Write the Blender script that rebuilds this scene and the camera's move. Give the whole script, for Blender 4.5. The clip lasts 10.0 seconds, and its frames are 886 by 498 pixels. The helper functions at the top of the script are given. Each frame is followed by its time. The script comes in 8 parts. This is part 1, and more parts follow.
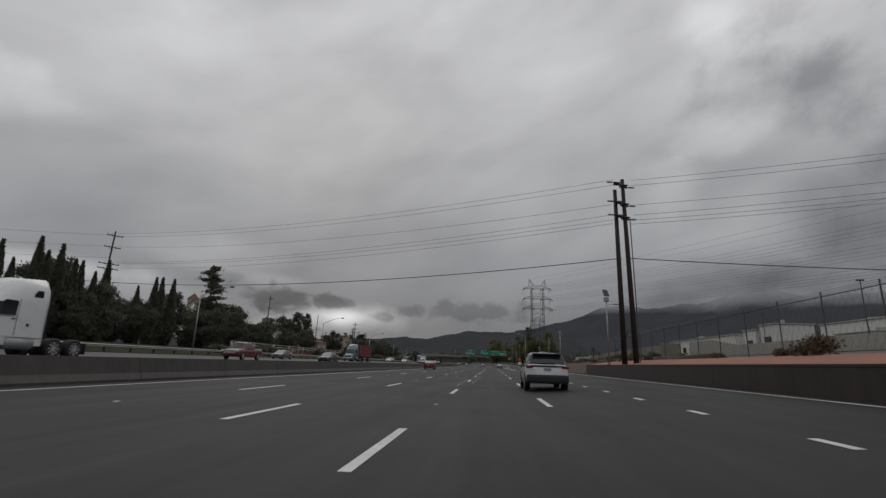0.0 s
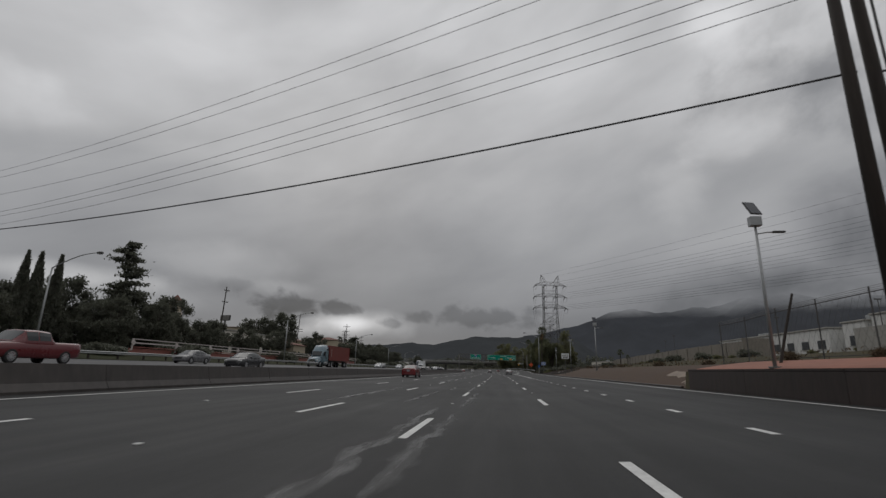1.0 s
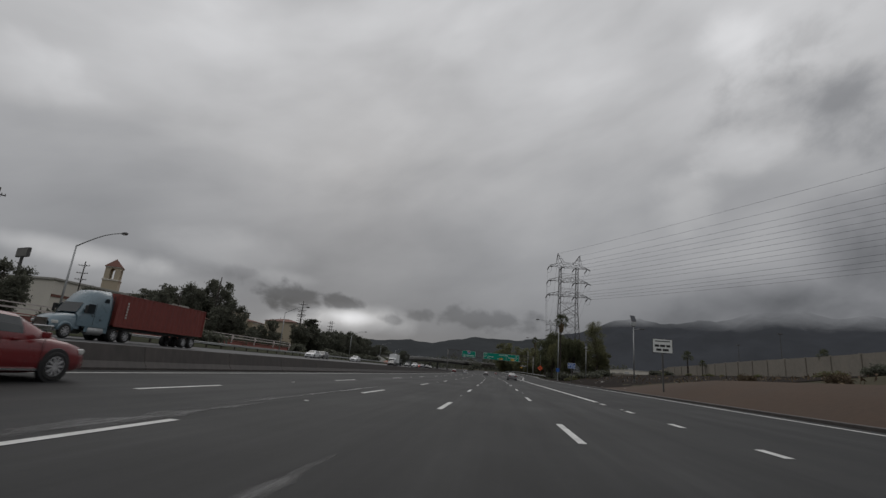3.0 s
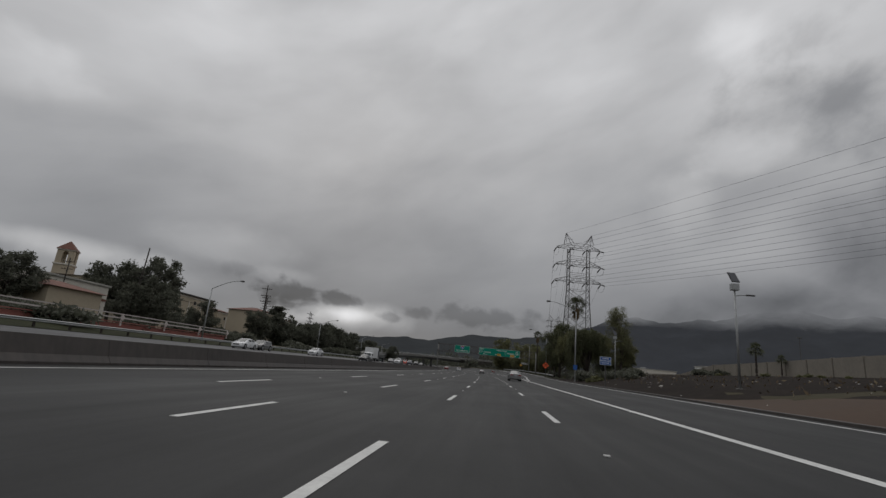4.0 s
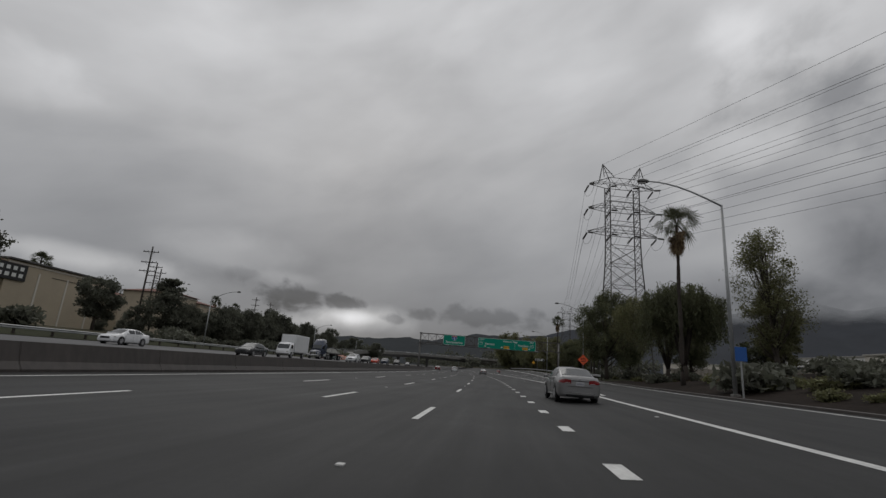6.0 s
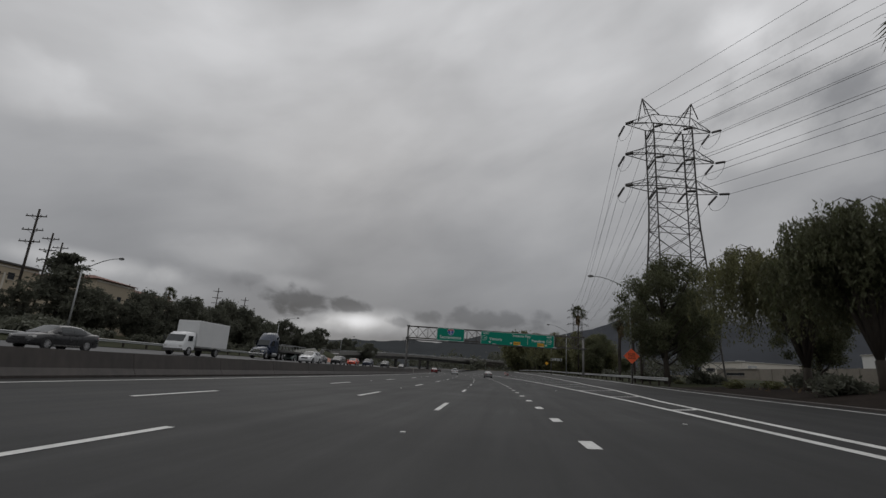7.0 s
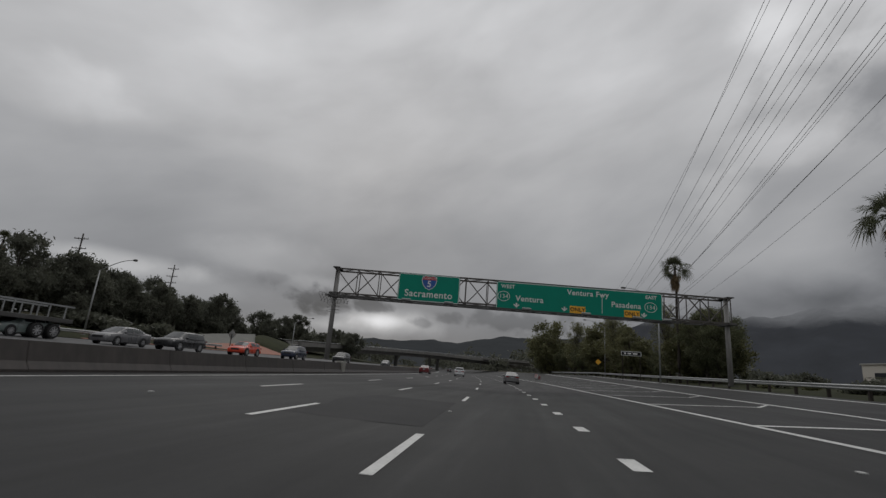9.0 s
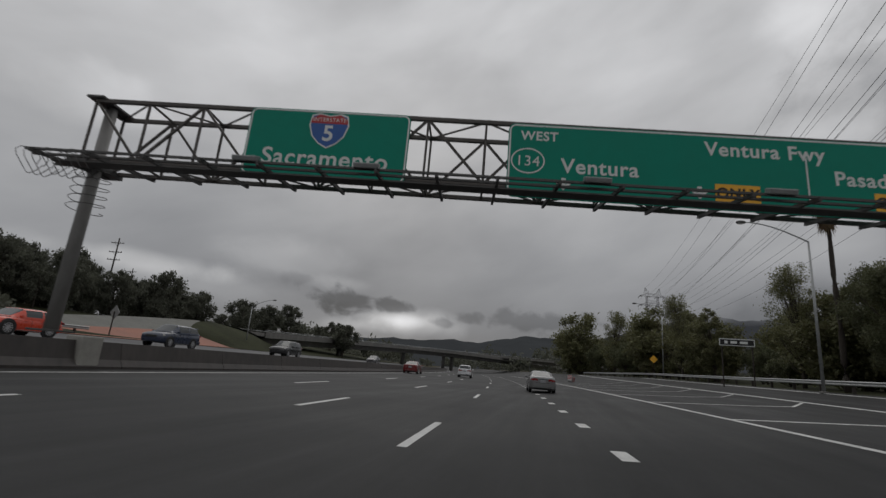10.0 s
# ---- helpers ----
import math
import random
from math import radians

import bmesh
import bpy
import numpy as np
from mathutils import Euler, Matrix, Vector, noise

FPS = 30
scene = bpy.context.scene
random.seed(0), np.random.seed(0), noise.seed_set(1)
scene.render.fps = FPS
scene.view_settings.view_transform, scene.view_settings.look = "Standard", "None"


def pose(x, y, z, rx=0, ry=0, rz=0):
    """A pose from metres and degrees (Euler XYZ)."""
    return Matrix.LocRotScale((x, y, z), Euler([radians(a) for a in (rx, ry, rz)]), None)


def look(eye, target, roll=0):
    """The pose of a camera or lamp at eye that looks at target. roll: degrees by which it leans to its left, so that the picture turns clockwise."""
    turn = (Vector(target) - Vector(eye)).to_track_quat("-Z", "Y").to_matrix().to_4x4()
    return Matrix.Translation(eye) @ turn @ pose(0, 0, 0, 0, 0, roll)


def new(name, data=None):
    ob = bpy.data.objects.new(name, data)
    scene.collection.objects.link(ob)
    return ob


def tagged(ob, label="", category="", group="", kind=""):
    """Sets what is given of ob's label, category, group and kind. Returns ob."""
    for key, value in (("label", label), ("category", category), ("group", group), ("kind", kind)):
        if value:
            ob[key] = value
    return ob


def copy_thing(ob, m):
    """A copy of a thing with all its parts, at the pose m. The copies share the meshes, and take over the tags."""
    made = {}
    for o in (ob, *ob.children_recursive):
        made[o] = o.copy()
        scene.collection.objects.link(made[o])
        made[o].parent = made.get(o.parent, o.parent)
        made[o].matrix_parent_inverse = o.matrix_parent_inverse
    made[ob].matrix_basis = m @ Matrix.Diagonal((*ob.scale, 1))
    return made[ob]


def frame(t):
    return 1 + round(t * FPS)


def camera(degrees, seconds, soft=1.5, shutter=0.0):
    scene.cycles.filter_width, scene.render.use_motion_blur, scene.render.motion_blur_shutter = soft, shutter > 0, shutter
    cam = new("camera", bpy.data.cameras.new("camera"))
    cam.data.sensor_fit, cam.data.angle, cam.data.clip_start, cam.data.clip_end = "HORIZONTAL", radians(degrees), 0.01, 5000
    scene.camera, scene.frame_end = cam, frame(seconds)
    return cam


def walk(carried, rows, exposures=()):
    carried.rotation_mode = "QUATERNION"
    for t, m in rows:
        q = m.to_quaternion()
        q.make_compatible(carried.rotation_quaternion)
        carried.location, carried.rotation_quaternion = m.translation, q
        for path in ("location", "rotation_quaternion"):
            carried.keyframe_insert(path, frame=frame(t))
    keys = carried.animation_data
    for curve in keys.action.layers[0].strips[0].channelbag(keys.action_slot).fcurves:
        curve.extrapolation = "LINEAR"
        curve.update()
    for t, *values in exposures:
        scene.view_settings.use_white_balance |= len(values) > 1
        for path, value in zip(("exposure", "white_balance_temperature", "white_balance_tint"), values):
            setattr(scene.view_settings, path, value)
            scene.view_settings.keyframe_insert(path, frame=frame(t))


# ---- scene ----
# the camera rides behind the windscreen of a car in the fourth lane
cam = camera(86.05, 10.0, soft=1.4, shutter=0.08)
walk(cam, [
    (0, pose(-0.03, 0.40, 1.18, 103.58, -1.71, 5.42)),
    (0.5, pose(-0.03, 13.46, 1.18, 103.81, -2.01, 5.63)),
    (1, pose(0.15, 26.44, 1.18, 104.26, -1.44, 6.34)),
    (1.5, pose(0.34, 39.41, 1.18, 104.33, -2.32, 6.72)),
    (2, pose(0.35, 52.63, 1.18, 104.27, -3.35, 6.55)),
    (2.5, pose(0.44, 65.71, 1.18, 104.26, -4.22, 6.41)),
    (4, pose(0.43, 104.30, 1.18, 103.98, -5.14, 5.86)),
    (4.5, pose(0.52, 117.18, 1.18, 103.84, -4.66, 5.94)),
    (5, pose(0.46, 130.04, 1.18, 103.74, -4.64, 6.08)),
    (6.5, pose(0.20, 168.28, 1.18, 104.22, -3.71, 6.78)),
    (7, pose(-0.09, 181.23, 1.18, 104.31, -3.60, 7.18)),
    (7.5, pose(-0.43, 194.24, 1.18, 104.37, -3.80, 7.49)),
    (8, pose(-0.87, 207.43, 1.18, 104.35, -4.41, 8.02)),
    (8.5, pose(-1.39, 220.93, 1.18, 104.30, -4.48, 8.75)),
    (9, pose(-2.07, 234.52, 1.18, 104.24, -4.50, 9.71)),
    (9.5, pose(-2.71, 248.12, 1.18, 104.08, -4.41, 10.64)),
    (10, pose(-3.44, 262.00, 1.18, 104.05, -4.83, 12.23)),
], exposures=[(0, 0.0, 6500, 10), (10, 0.0, 6500, 10)])


# ---------- world and light ----------
def link(nt, a, b):
    nt.links.new(a, b)


def maths(nt, op, a, b=None, c=None, clamp=False):
    n = nt.nodes.new("ShaderNodeMath")
    n.operation, n.use_clamp = op, clamp
    for i, v in enumerate((a, b, c)):
        if v is None:
            continue
        if isinstance(v, (int, float)):
            n.inputs[i].default_value = v
        else:
            link(nt, v, n.inputs[i])
    return n.outputs[0]


def ramp(nt, fac, stops):
    n = nt.nodes.new("ShaderNodeValToRGB")
    while len(n.color_ramp.elements) < len(stops):
        n.color_ramp.elements.new(0.5)
    for e, (p, c) in zip(n.color_ramp.elements, stops):
        e.position = p
        e.color = (c, c, c, 1) if isinstance(c, (int, float)) else (*c, 1)
    link(nt, fac, n.inputs[0])
    return n.outputs[0]


def noise_tex(nt, vec, scale, detail=4.0, rough=0.55, distort=0.0):
    n = nt.nodes.new("ShaderNodeTexNoise")
    n.inputs["Scale"].default_value, n.inputs["Detail"].default_value = scale, detail
    n.inputs["Roughness"].default_value, n.inputs["Distortion"].default_value = rough, distort
    link(nt, vec, n.inputs["Vector"])
    return n.outputs["Fac"]


SUN_AZ, SUN_EL = -19.0, 24.0


def build_world():
    w = bpy.data.worlds.new("world")
    scene.world = w
    w.use_nodes = True
    nt = w.node_tree
    nt.nodes.clear()
    tc = nt.nodes.new("ShaderNodeTexCoord").outputs["Generated"]
    sep = nt.nodes.new("ShaderNodeSeparateXYZ")
    link(nt, tc, sep.inputs[0])
    x, y, z = sep.outputs
    up = maths(nt, "MAXIMUM", z, 0.0)

    def vec(a, b, c=0.0):
        n = nt.nodes.new("ShaderNodeCombineXYZ")
        for k, v in enumerate((a, b, c)):
            if isinstance(v, (int, float)):
                n.inputs[k].default_value = v
            else:
                link(nt, v, n.inputs[k])
        return n.outputs[0]

    # the cloud sheet lies flat overhead and closes up toward the horizon
    over = maths(nt, "ADD", up, 0.16)
    px, py = maths(nt, "DIVIDE", x, over), maths(nt, "DIVIDE", y, over)
    sheet = vec(px, py)
    az = maths(nt, "MULTIPLY", maths(nt, "ARCTAN2", x, y), 57.296)
    el = maths(nt, "MULTIPLY", maths(nt, "ARCSINE", z), 57.296)
    tilt = maths(nt, "ADD", el, maths(nt, "MULTIPLY", az, -0.22))
    big = noise_tex(nt, sheet, 0.5, 2.0, 0.4)
    mid = noise_tex(nt, vec(maths(nt, "MULTIPLY", az, 0.7), maths(nt, "MULTIPLY", tilt, 1.5)), 0.06, 7.0, 0.46, 0.15)
    puff = noise_tex(nt, vec(az, maths(nt, "MULTIPLY", el, 1.3)), 0.34, 5.0, 0.5, 0.25)
    torn = noise_tex(nt, vec(az, maths(nt, "MULTIPLY", tilt, 1.3), 4.0), 0.17, 8.0, 0.54, 0.1)
    wide_puff = noise_tex(nt, vec(az, maths(nt, "MULTIPLY", el, 1.3), 9.0), 0.10, 8.0, 0.5, 0.3)

    def cloud_mask(a0, e0, w, h, soft, amp, field):
        """A ragged patch of sky at a bearing and height, in degrees."""
        du = maths(nt, "DIVIDE", maths(nt, "SUBTRACT", az, a0), w)
        dv = maths(nt, "DIVIDE", maths(nt, "SUBTRACT", el, e0), h)
        d = maths(nt, "SQRT", maths(nt, "ADD", maths(nt, "MULTIPLY", du, du), maths(nt, "MULTIPLY", dv, dv)))
        e = maths(nt, "ADD", maths(nt, "SUBTRACT", 1.0, d), maths(nt, "MULTIPLY", maths(nt, "SUBTRACT", field, 0.5), amp))
        m = nt.nodes.new("ShaderNodeMapRange")
        m.interpolation_type = "SMOOTHSTEP"
        m.inputs["From Max"].default_value = soft
        link(nt, e, m.inputs["Value"])
        return m.outputs[0]

    # height: pale overhead, greyer toward the horizon
    base = ramp(nt, up, [(0.0, 0.16), (0.06, 0.20), (0.16, 0.255), (0.35, 0.385), (0.6, 0.55), (1.0, 0.50)])
    tone = maths(nt, "MULTIPLY", base, ramp(nt, mid, [(0.32, 0.81), (0.50, 1.0), (0.68, 1.19)]))
    tone = maths(nt, "MULTIPLY", tone, ramp(nt, big, [(0.32, 0.92), (0.5, 1.0), (0.68, 1.08)]))
    # broad bright and dark parts of the overcast
    for a0, e0, w, h, gain in ((-51, 22.5, 10, 3.5, 0.30), (-36, 20, 20, 5, -0.10), (-31, 10.5, 11, 3.0, 0.36), (-38, 6.5, 14, 2.2, 0.35), (-15, 4.8, 11, 2.2, 1.0), (-18.5, 5.0, 5.0, 1.2, 0.8), (-46, 8.0, 13, 1.5, 0.55), (-3, 17, 13, 7, -0.10),
                               (27, 35, 5, 4, 0.22), (27.5, 23.8, 6, 3.2, 0.42), (20.5, 19.5, 5, 5, 0.26), (-24.5, 8.6, 5, 1.2, 0.30), (-22, 4.0, 7, 1.0, 0.45)):
        tone = maths(nt, "MULTIPLY", tone, maths(nt, "ADD", 1.0, maths(nt, "MULTIPLY", cloud_mask(a0, e0, w, h, 1.0, 1.8, wide_puff), gain)))
    # soft dark clouds over the mountains, and cumulus over the bright gap
    banks = (
        (-0.42, torn, 1.4, 2.6, ((36, 27, 13, 5.5), (43, 25, 7, 9), (30, 30.5, 6, 3))),
        (-0.22, torn, 1.2, 2.8, ((33, 33, 9, 2.6), (41, 34, 6, 3))),
        (-0.60, wide_puff, 1.3, 1.8, ((39, 12.5, 15, 8), (28, 9.5, 12, 4.4))),
        (-0.30, torn, 1.3, 2.6, ((40, 6.5, 20, 7.0), (21, 6.0, 11, 4.2))),
        (-0.52, puff, 0.6, 2.4, ((-24.4, 6.6, 5.0, 1.9), (-18.8, 6.7, 4.0, 1.2))),
        (-0.16, puff, 0.9, 2.8, ((-25.2, 6.0, 3.2, 1.0), (-29.8, 8.8, 2.6, 0.9))),
        (-0.34, puff, 0.7, 2.8, ((-13.1, 5.2, 2.1, 0.7), (-9.6, 6.0, 3.0, 1.0), (-5.6, 6.2, 2.8, 1.4), (-1, 6, 7, 1.6))),
    )
    for gain, field, soft, amp, spots in banks:
        mask = None
        for a0, e0, w, h in spots:
            m = cloud_mask(a0, e0, w, h, soft, amp, field)
            mask = m if mask is None else maths(nt, "MAXIMUM", mask, m)
        tone = maths(nt, "MULTIPLY", tone, maths(nt, "ADD", 1.0, maths(nt, "MULTIPLY", mask, gain)))
    tone = maths(nt, "MAXIMUM", tone, 0.02)
    col = nt.nodes.new("ShaderNodeMix")
    col.data_type = "RGBA"
    col.inputs["A"].default_value, col.inputs["B"].default_value = (0.95, 0.985, 1.07, 1), (0.995, 1.0, 1.02, 1)
    link(nt, maths(nt, "MULTIPLY", tone, 2.4, clamp=True), col.inputs["Factor"])
    cloud = nt.nodes.new("ShaderNodeBackground")
    link(nt, col.outputs["Result"], cloud.inputs[0])
    link(nt, tone, cloud.inputs[1])
    sky = nt.nodes.new("ShaderNodeTexSky")
    sky.sky_type, sky.sun_disc = "NISHITA", False
    sky.sun_elevation, sky.sun_rotation = radians(SUN_EL), radians(SUN_AZ)
    clear = nt.nodes.new("ShaderNodeBackground")
    link(nt, sky.outputs[0], clear.inputs[0])
    clear.inputs[1].default_value = 0.0012
    add = nt.nodes.new("ShaderNodeAddShader")
    out = nt.nodes.new("ShaderNodeOutputWorld")
    link(nt, cloud.outputs[0], add.inputs[0]), link(nt, clear.outputs[0], add.inputs[1])
    link(nt, add.outputs[0], out.inputs[0])


build_world()
sun = new("sun", bpy.data.lights.new("sun", "SUN"))
sun.data.energy, sun.data.angle, sun.data.color = 0.35, radians(40), (1.0, 0.97, 0.93)
sun.matrix_world = look((0, 0, 60), (60 * math.sin(radians(180 + SUN_AZ)), 60 * math.cos(radians(180 + SUN_AZ)), 60 - 60 * math.tan(radians(50))))


# ---------- materials ----------
def material(name, colour, rough=0.7, metal=0.0, vary=0.25, grain=6.0, blotch=0.5, bump=0.15, coord="Object", colour2=None, rough_vary=0.1,
             island=0.0, spec=0.5, stretch=(1, 1, 1), coat=0.0, thin=0.0):
    m = bpy.data.materials.new(name)
    m.use_nodes = True
    nt = m.node_tree
    p = nt.nodes["Principled BSDF"]
    tc = nt.nodes.new("ShaderNodeTexCoord").outputs[coord] if coord != "World" else nt.nodes.new("ShaderNodeNewGeometry").outputs["Position"]
    mp = nt.nodes.new("ShaderNodeMapping")
    mp.inputs["Scale"].default_value = stretch
    link(nt, tc, mp.inputs[0])
    fine, coarse = noise_tex(nt, mp.outputs[0], grain, 5.0, 0.6), noise_tex(nt, mp.outputs[0], blotch, 4.0, 0.6)
    mixed = maths(nt, "ADD", maths(nt, "MULTIPLY", fine, 0.45), maths(nt, "MULTIPLY", coarse, 0.55))
    fac = ramp(nt, mixed, [(0.33, 0.0), (0.67, 1.0)])
    c1 = colour
    c2 = colour2 or tuple(min(1.0, c * (1 + vary)) for c in colour)
    if not colour2:
        c1 = tuple(c * (1 - vary) for c in colour)
    mix = nt.nodes.new("ShaderNodeMix")
    mix.data_type = "RGBA"
    mix.inputs["A"].default_value, mix.inputs["B"].default_value = (*c1, 1), (*c2, 1)
    link(nt, fac, mix.inputs["Factor"])
    out = mix.outputs["Result"]
    if island:
        hsv = nt.nodes.new("ShaderNodeHueSaturation")
        rnd = nt.nodes.new("ShaderNodeNewGeometry").outputs["Random Per Island"]
        link(nt, maths(nt, "ADD", 1 - island, maths(nt, "MULTIPLY", rnd, 2 * island)), hsv.inputs["Value"])
        link(nt, maths(nt, "ADD", 0.485, maths(nt, "MULTIPLY", rnd, 0.03)), hsv.inputs["Hue"])
        link(nt, out, hsv.inputs["Color"])
        out = hsv.outputs[0]
    link(nt, out, p.inputs["Base Color"])
    link(nt, maths(nt, "ADD", rough - rough_vary, maths(nt, "MULTIPLY", coarse, 2 * rough_vary), clamp=True), p.inputs["Roughness"])
    p.inputs["Metallic"].default_value = metal
    p.inputs["Specular IOR Level"].default_value = spec
    p.inputs["Coat Weight"].default_value = coat
    if thin:
        # light shines through leaves
        tl = nt.nodes.new("ShaderNodeBsdfTranslucent")
        link(nt, out, tl.inputs["Color"])
        mx = nt.nodes.new("ShaderNodeMixShader")
        mx.inputs[0].default_value = thin
        link(nt, p.outputs[0], mx.inputs[1]), link(nt, tl.outputs[0], mx.inputs[2])
        link(nt, mx.outputs[0], nt.nodes["Material Output"].inputs["Surface"])
    if bump:
        b = nt.nodes.new("ShaderNodeBump")
        b.inputs["Strength"].default_value, b.inputs["Distance"].default_value = bump, 0.02
        link(nt, fine, b.inputs["Height"])
        link(nt, b.outputs[0], p.inputs["Normal"])
    return m


def road_material(name, lo, hi):
    """Worn wet concrete: wheel-track stains along the lanes, puddled sheen, joints across."""
    m = bpy.data.materials.new(name)
    m.use_nodes = True
    nt = m.node_tree
    p = nt.nodes["Principled BSDF"]
    pos = nt.nodes.new("ShaderNodeNewGeometry").outputs["Position"]
    mp = nt.nodes.new("ShaderNodeMapping")
    mp.inputs["Scale"].default_value = (1.0, 0.05, 1.0)
    link(nt, pos, mp.inputs[0])
    streak = noise_tex(nt, mp.outputs[0], 1.1, 5.0, 0.6)
    grain, patch = noise_tex(nt, pos, 9.0, 5.0, 0.7), noise_tex(nt, pos, 0.16, 4.0, 0.6)
    f = maths(nt, "ADD", maths(nt, "ADD", maths(nt, "MULTIPLY", streak, 0.26), maths(nt, "MULTIPLY", grain, 0.42)), maths(nt, "MULTIPLY", patch, 0.32))
    mix = nt.nodes.new("ShaderNodeMix")
    mix.data_type = "RGBA"
    mix.inputs["A"].default_value, mix.inputs["B"].default_value = (*lo, 1), (*hi, 1)
    link(nt, ramp(nt, f, [(0.36, 0.0), (0.64, 1.0)]), mix.inputs["Factor"])
    link(nt, mix.outputs["Result"], p.inputs["Base Color"])
    wet = maths(nt, "ADD", maths(nt, "MULTIPLY", streak, 0.6), maths(nt, "MULTIPLY", patch, 0.4))
    link(nt, ramp(nt, wet, [(0.36, 0.70), (0.56, 0.63), (0.70, 0.54)]), p.inputs["Roughness"])
    p.inputs["Specular IOR Level"].default_value = 0.26
    b = nt.nodes.new("ShaderNodeBump")
    b.inputs["Strength"].default_value, b.inputs["Distance"].default_value = 0.25, 0.01
    link(nt, noise_tex(nt, pos, 40.0, 3.0, 0.6), b.inputs["Height"])
    link(nt, b.outputs[0], p.inputs["Normal"])
    return m


def film_material(name):
    """Rain water lying in broken films on the concrete."""
    m = bpy.data.materials.new(name)
    m.use_nodes = True
    nt = m.node_tree
    p = nt.nodes["Principled BSDF"]
    mp = nt.nodes.new("ShaderNodeMapping")
    mp.inputs["Scale"].default_value = (1.0, 0.10, 1.0)
    link(nt, nt.nodes.new("ShaderNodeNewGeometry").outputs["Position"], mp.inputs[0])
    streak = noise_tex(nt, mp.outputs[0], 3.2, 8.0, 0.68)
    p.inputs["Base Color"].default_value = (0.10, 0.10, 0.097, 1)
    p.inputs["Specular IOR Level"].default_value = 0.5
    link(nt, ramp(nt, streak, [(0.40, 0.50), (0.62, 0.22)]), p.inputs["Roughness"])
    uv = nt.nodes.new("ShaderNodeUVMap")
    sep = nt.nodes.new("ShaderNodeSeparateXYZ")
    link(nt, uv.outputs[0], sep.inputs[0])
    thick = None
    for k, sharp in ((0, 4.0), (1, 8.0)):
        u = sep.outputs[k]
        f = maths(nt, "MULTIPLY", maths(nt, "MULTIPLY", u, maths(nt, "SUBTRACT", 1.0, u)), sharp, clamp=True)
        thick = f if thick is None else maths(nt, "MULTIPLY", thick, f)
    wet = maths(nt, "ADD", streak, maths(nt, "MULTIPLY", maths(nt, "SUBTRACT", thick, 0.75), 0.36))
    link(nt, ramp(nt, wet, [(0.38, 0.0), (0.68, 0.75)]), p.inputs["Alpha"])
    return m


def glass_material(name, tint=(0.02, 0.025, 0.028)):
    m = bpy.data.materials.new(name)
    m.use_nodes = True
    p = m.node_tree.nodes["Principled BSDF"]
    p.inputs["Base Color"].default_value = (*tint, 1)
    p.inputs["Roughness"].default_value, p.inputs["Specular IOR Level"].default_value = 0.06, 0.6
    return m


def mountain_material(name, colour, haze_glow, top, fade):
    """Far slopes with haze put in as faint emission, their heads lost in cloud."""
    m = bpy.data.materials.new(name)
    m.use_nodes = True
    nt = m.node_tree
    p = nt.nodes["Principled BSDF"]
    pos = nt.nodes.new("ShaderNodeNewGeometry").outputs["Position"]
    n1 = noise_tex(nt, pos, 0.006, 6.0, 0.65)
    mix = nt.nodes.new("ShaderNodeMix")
    mix.data_type = "RGBA"
    mix.inputs["A"].default_value = (*[c * 0.5 for c in colour], 1)
    mix.inputs["B"].default_value = (*[c * 1.7 for c in colour], 1)
    link(nt, n1, mix.inputs["Factor"])
    link(nt, mix.outputs["Result"], p.inputs["Base Color"])
    p.inputs["Roughness"].default_value = 1.0
    p.inputs["Specular IOR Level"].default_value = 0.0
    # bluish emission stands in for the haze over the slopes
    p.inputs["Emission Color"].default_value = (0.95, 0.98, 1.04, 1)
    p.inputs["Emission Strength"].default_value = haze_glow
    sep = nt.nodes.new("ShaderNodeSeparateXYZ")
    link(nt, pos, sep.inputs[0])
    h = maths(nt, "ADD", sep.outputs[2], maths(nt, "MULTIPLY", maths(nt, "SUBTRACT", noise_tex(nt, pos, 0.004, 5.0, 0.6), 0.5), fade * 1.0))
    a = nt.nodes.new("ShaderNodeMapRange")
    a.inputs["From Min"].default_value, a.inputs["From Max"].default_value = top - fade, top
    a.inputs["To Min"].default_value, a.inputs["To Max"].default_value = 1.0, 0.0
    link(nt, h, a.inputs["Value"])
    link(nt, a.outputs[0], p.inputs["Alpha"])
    return m


def paint(name, colour, flake=0.0, rough=0.28):
    return material(name, colour, rough, flake, 0.06, 30, 0.8, 0.0, coat=0.6, rough_vary=0.06)


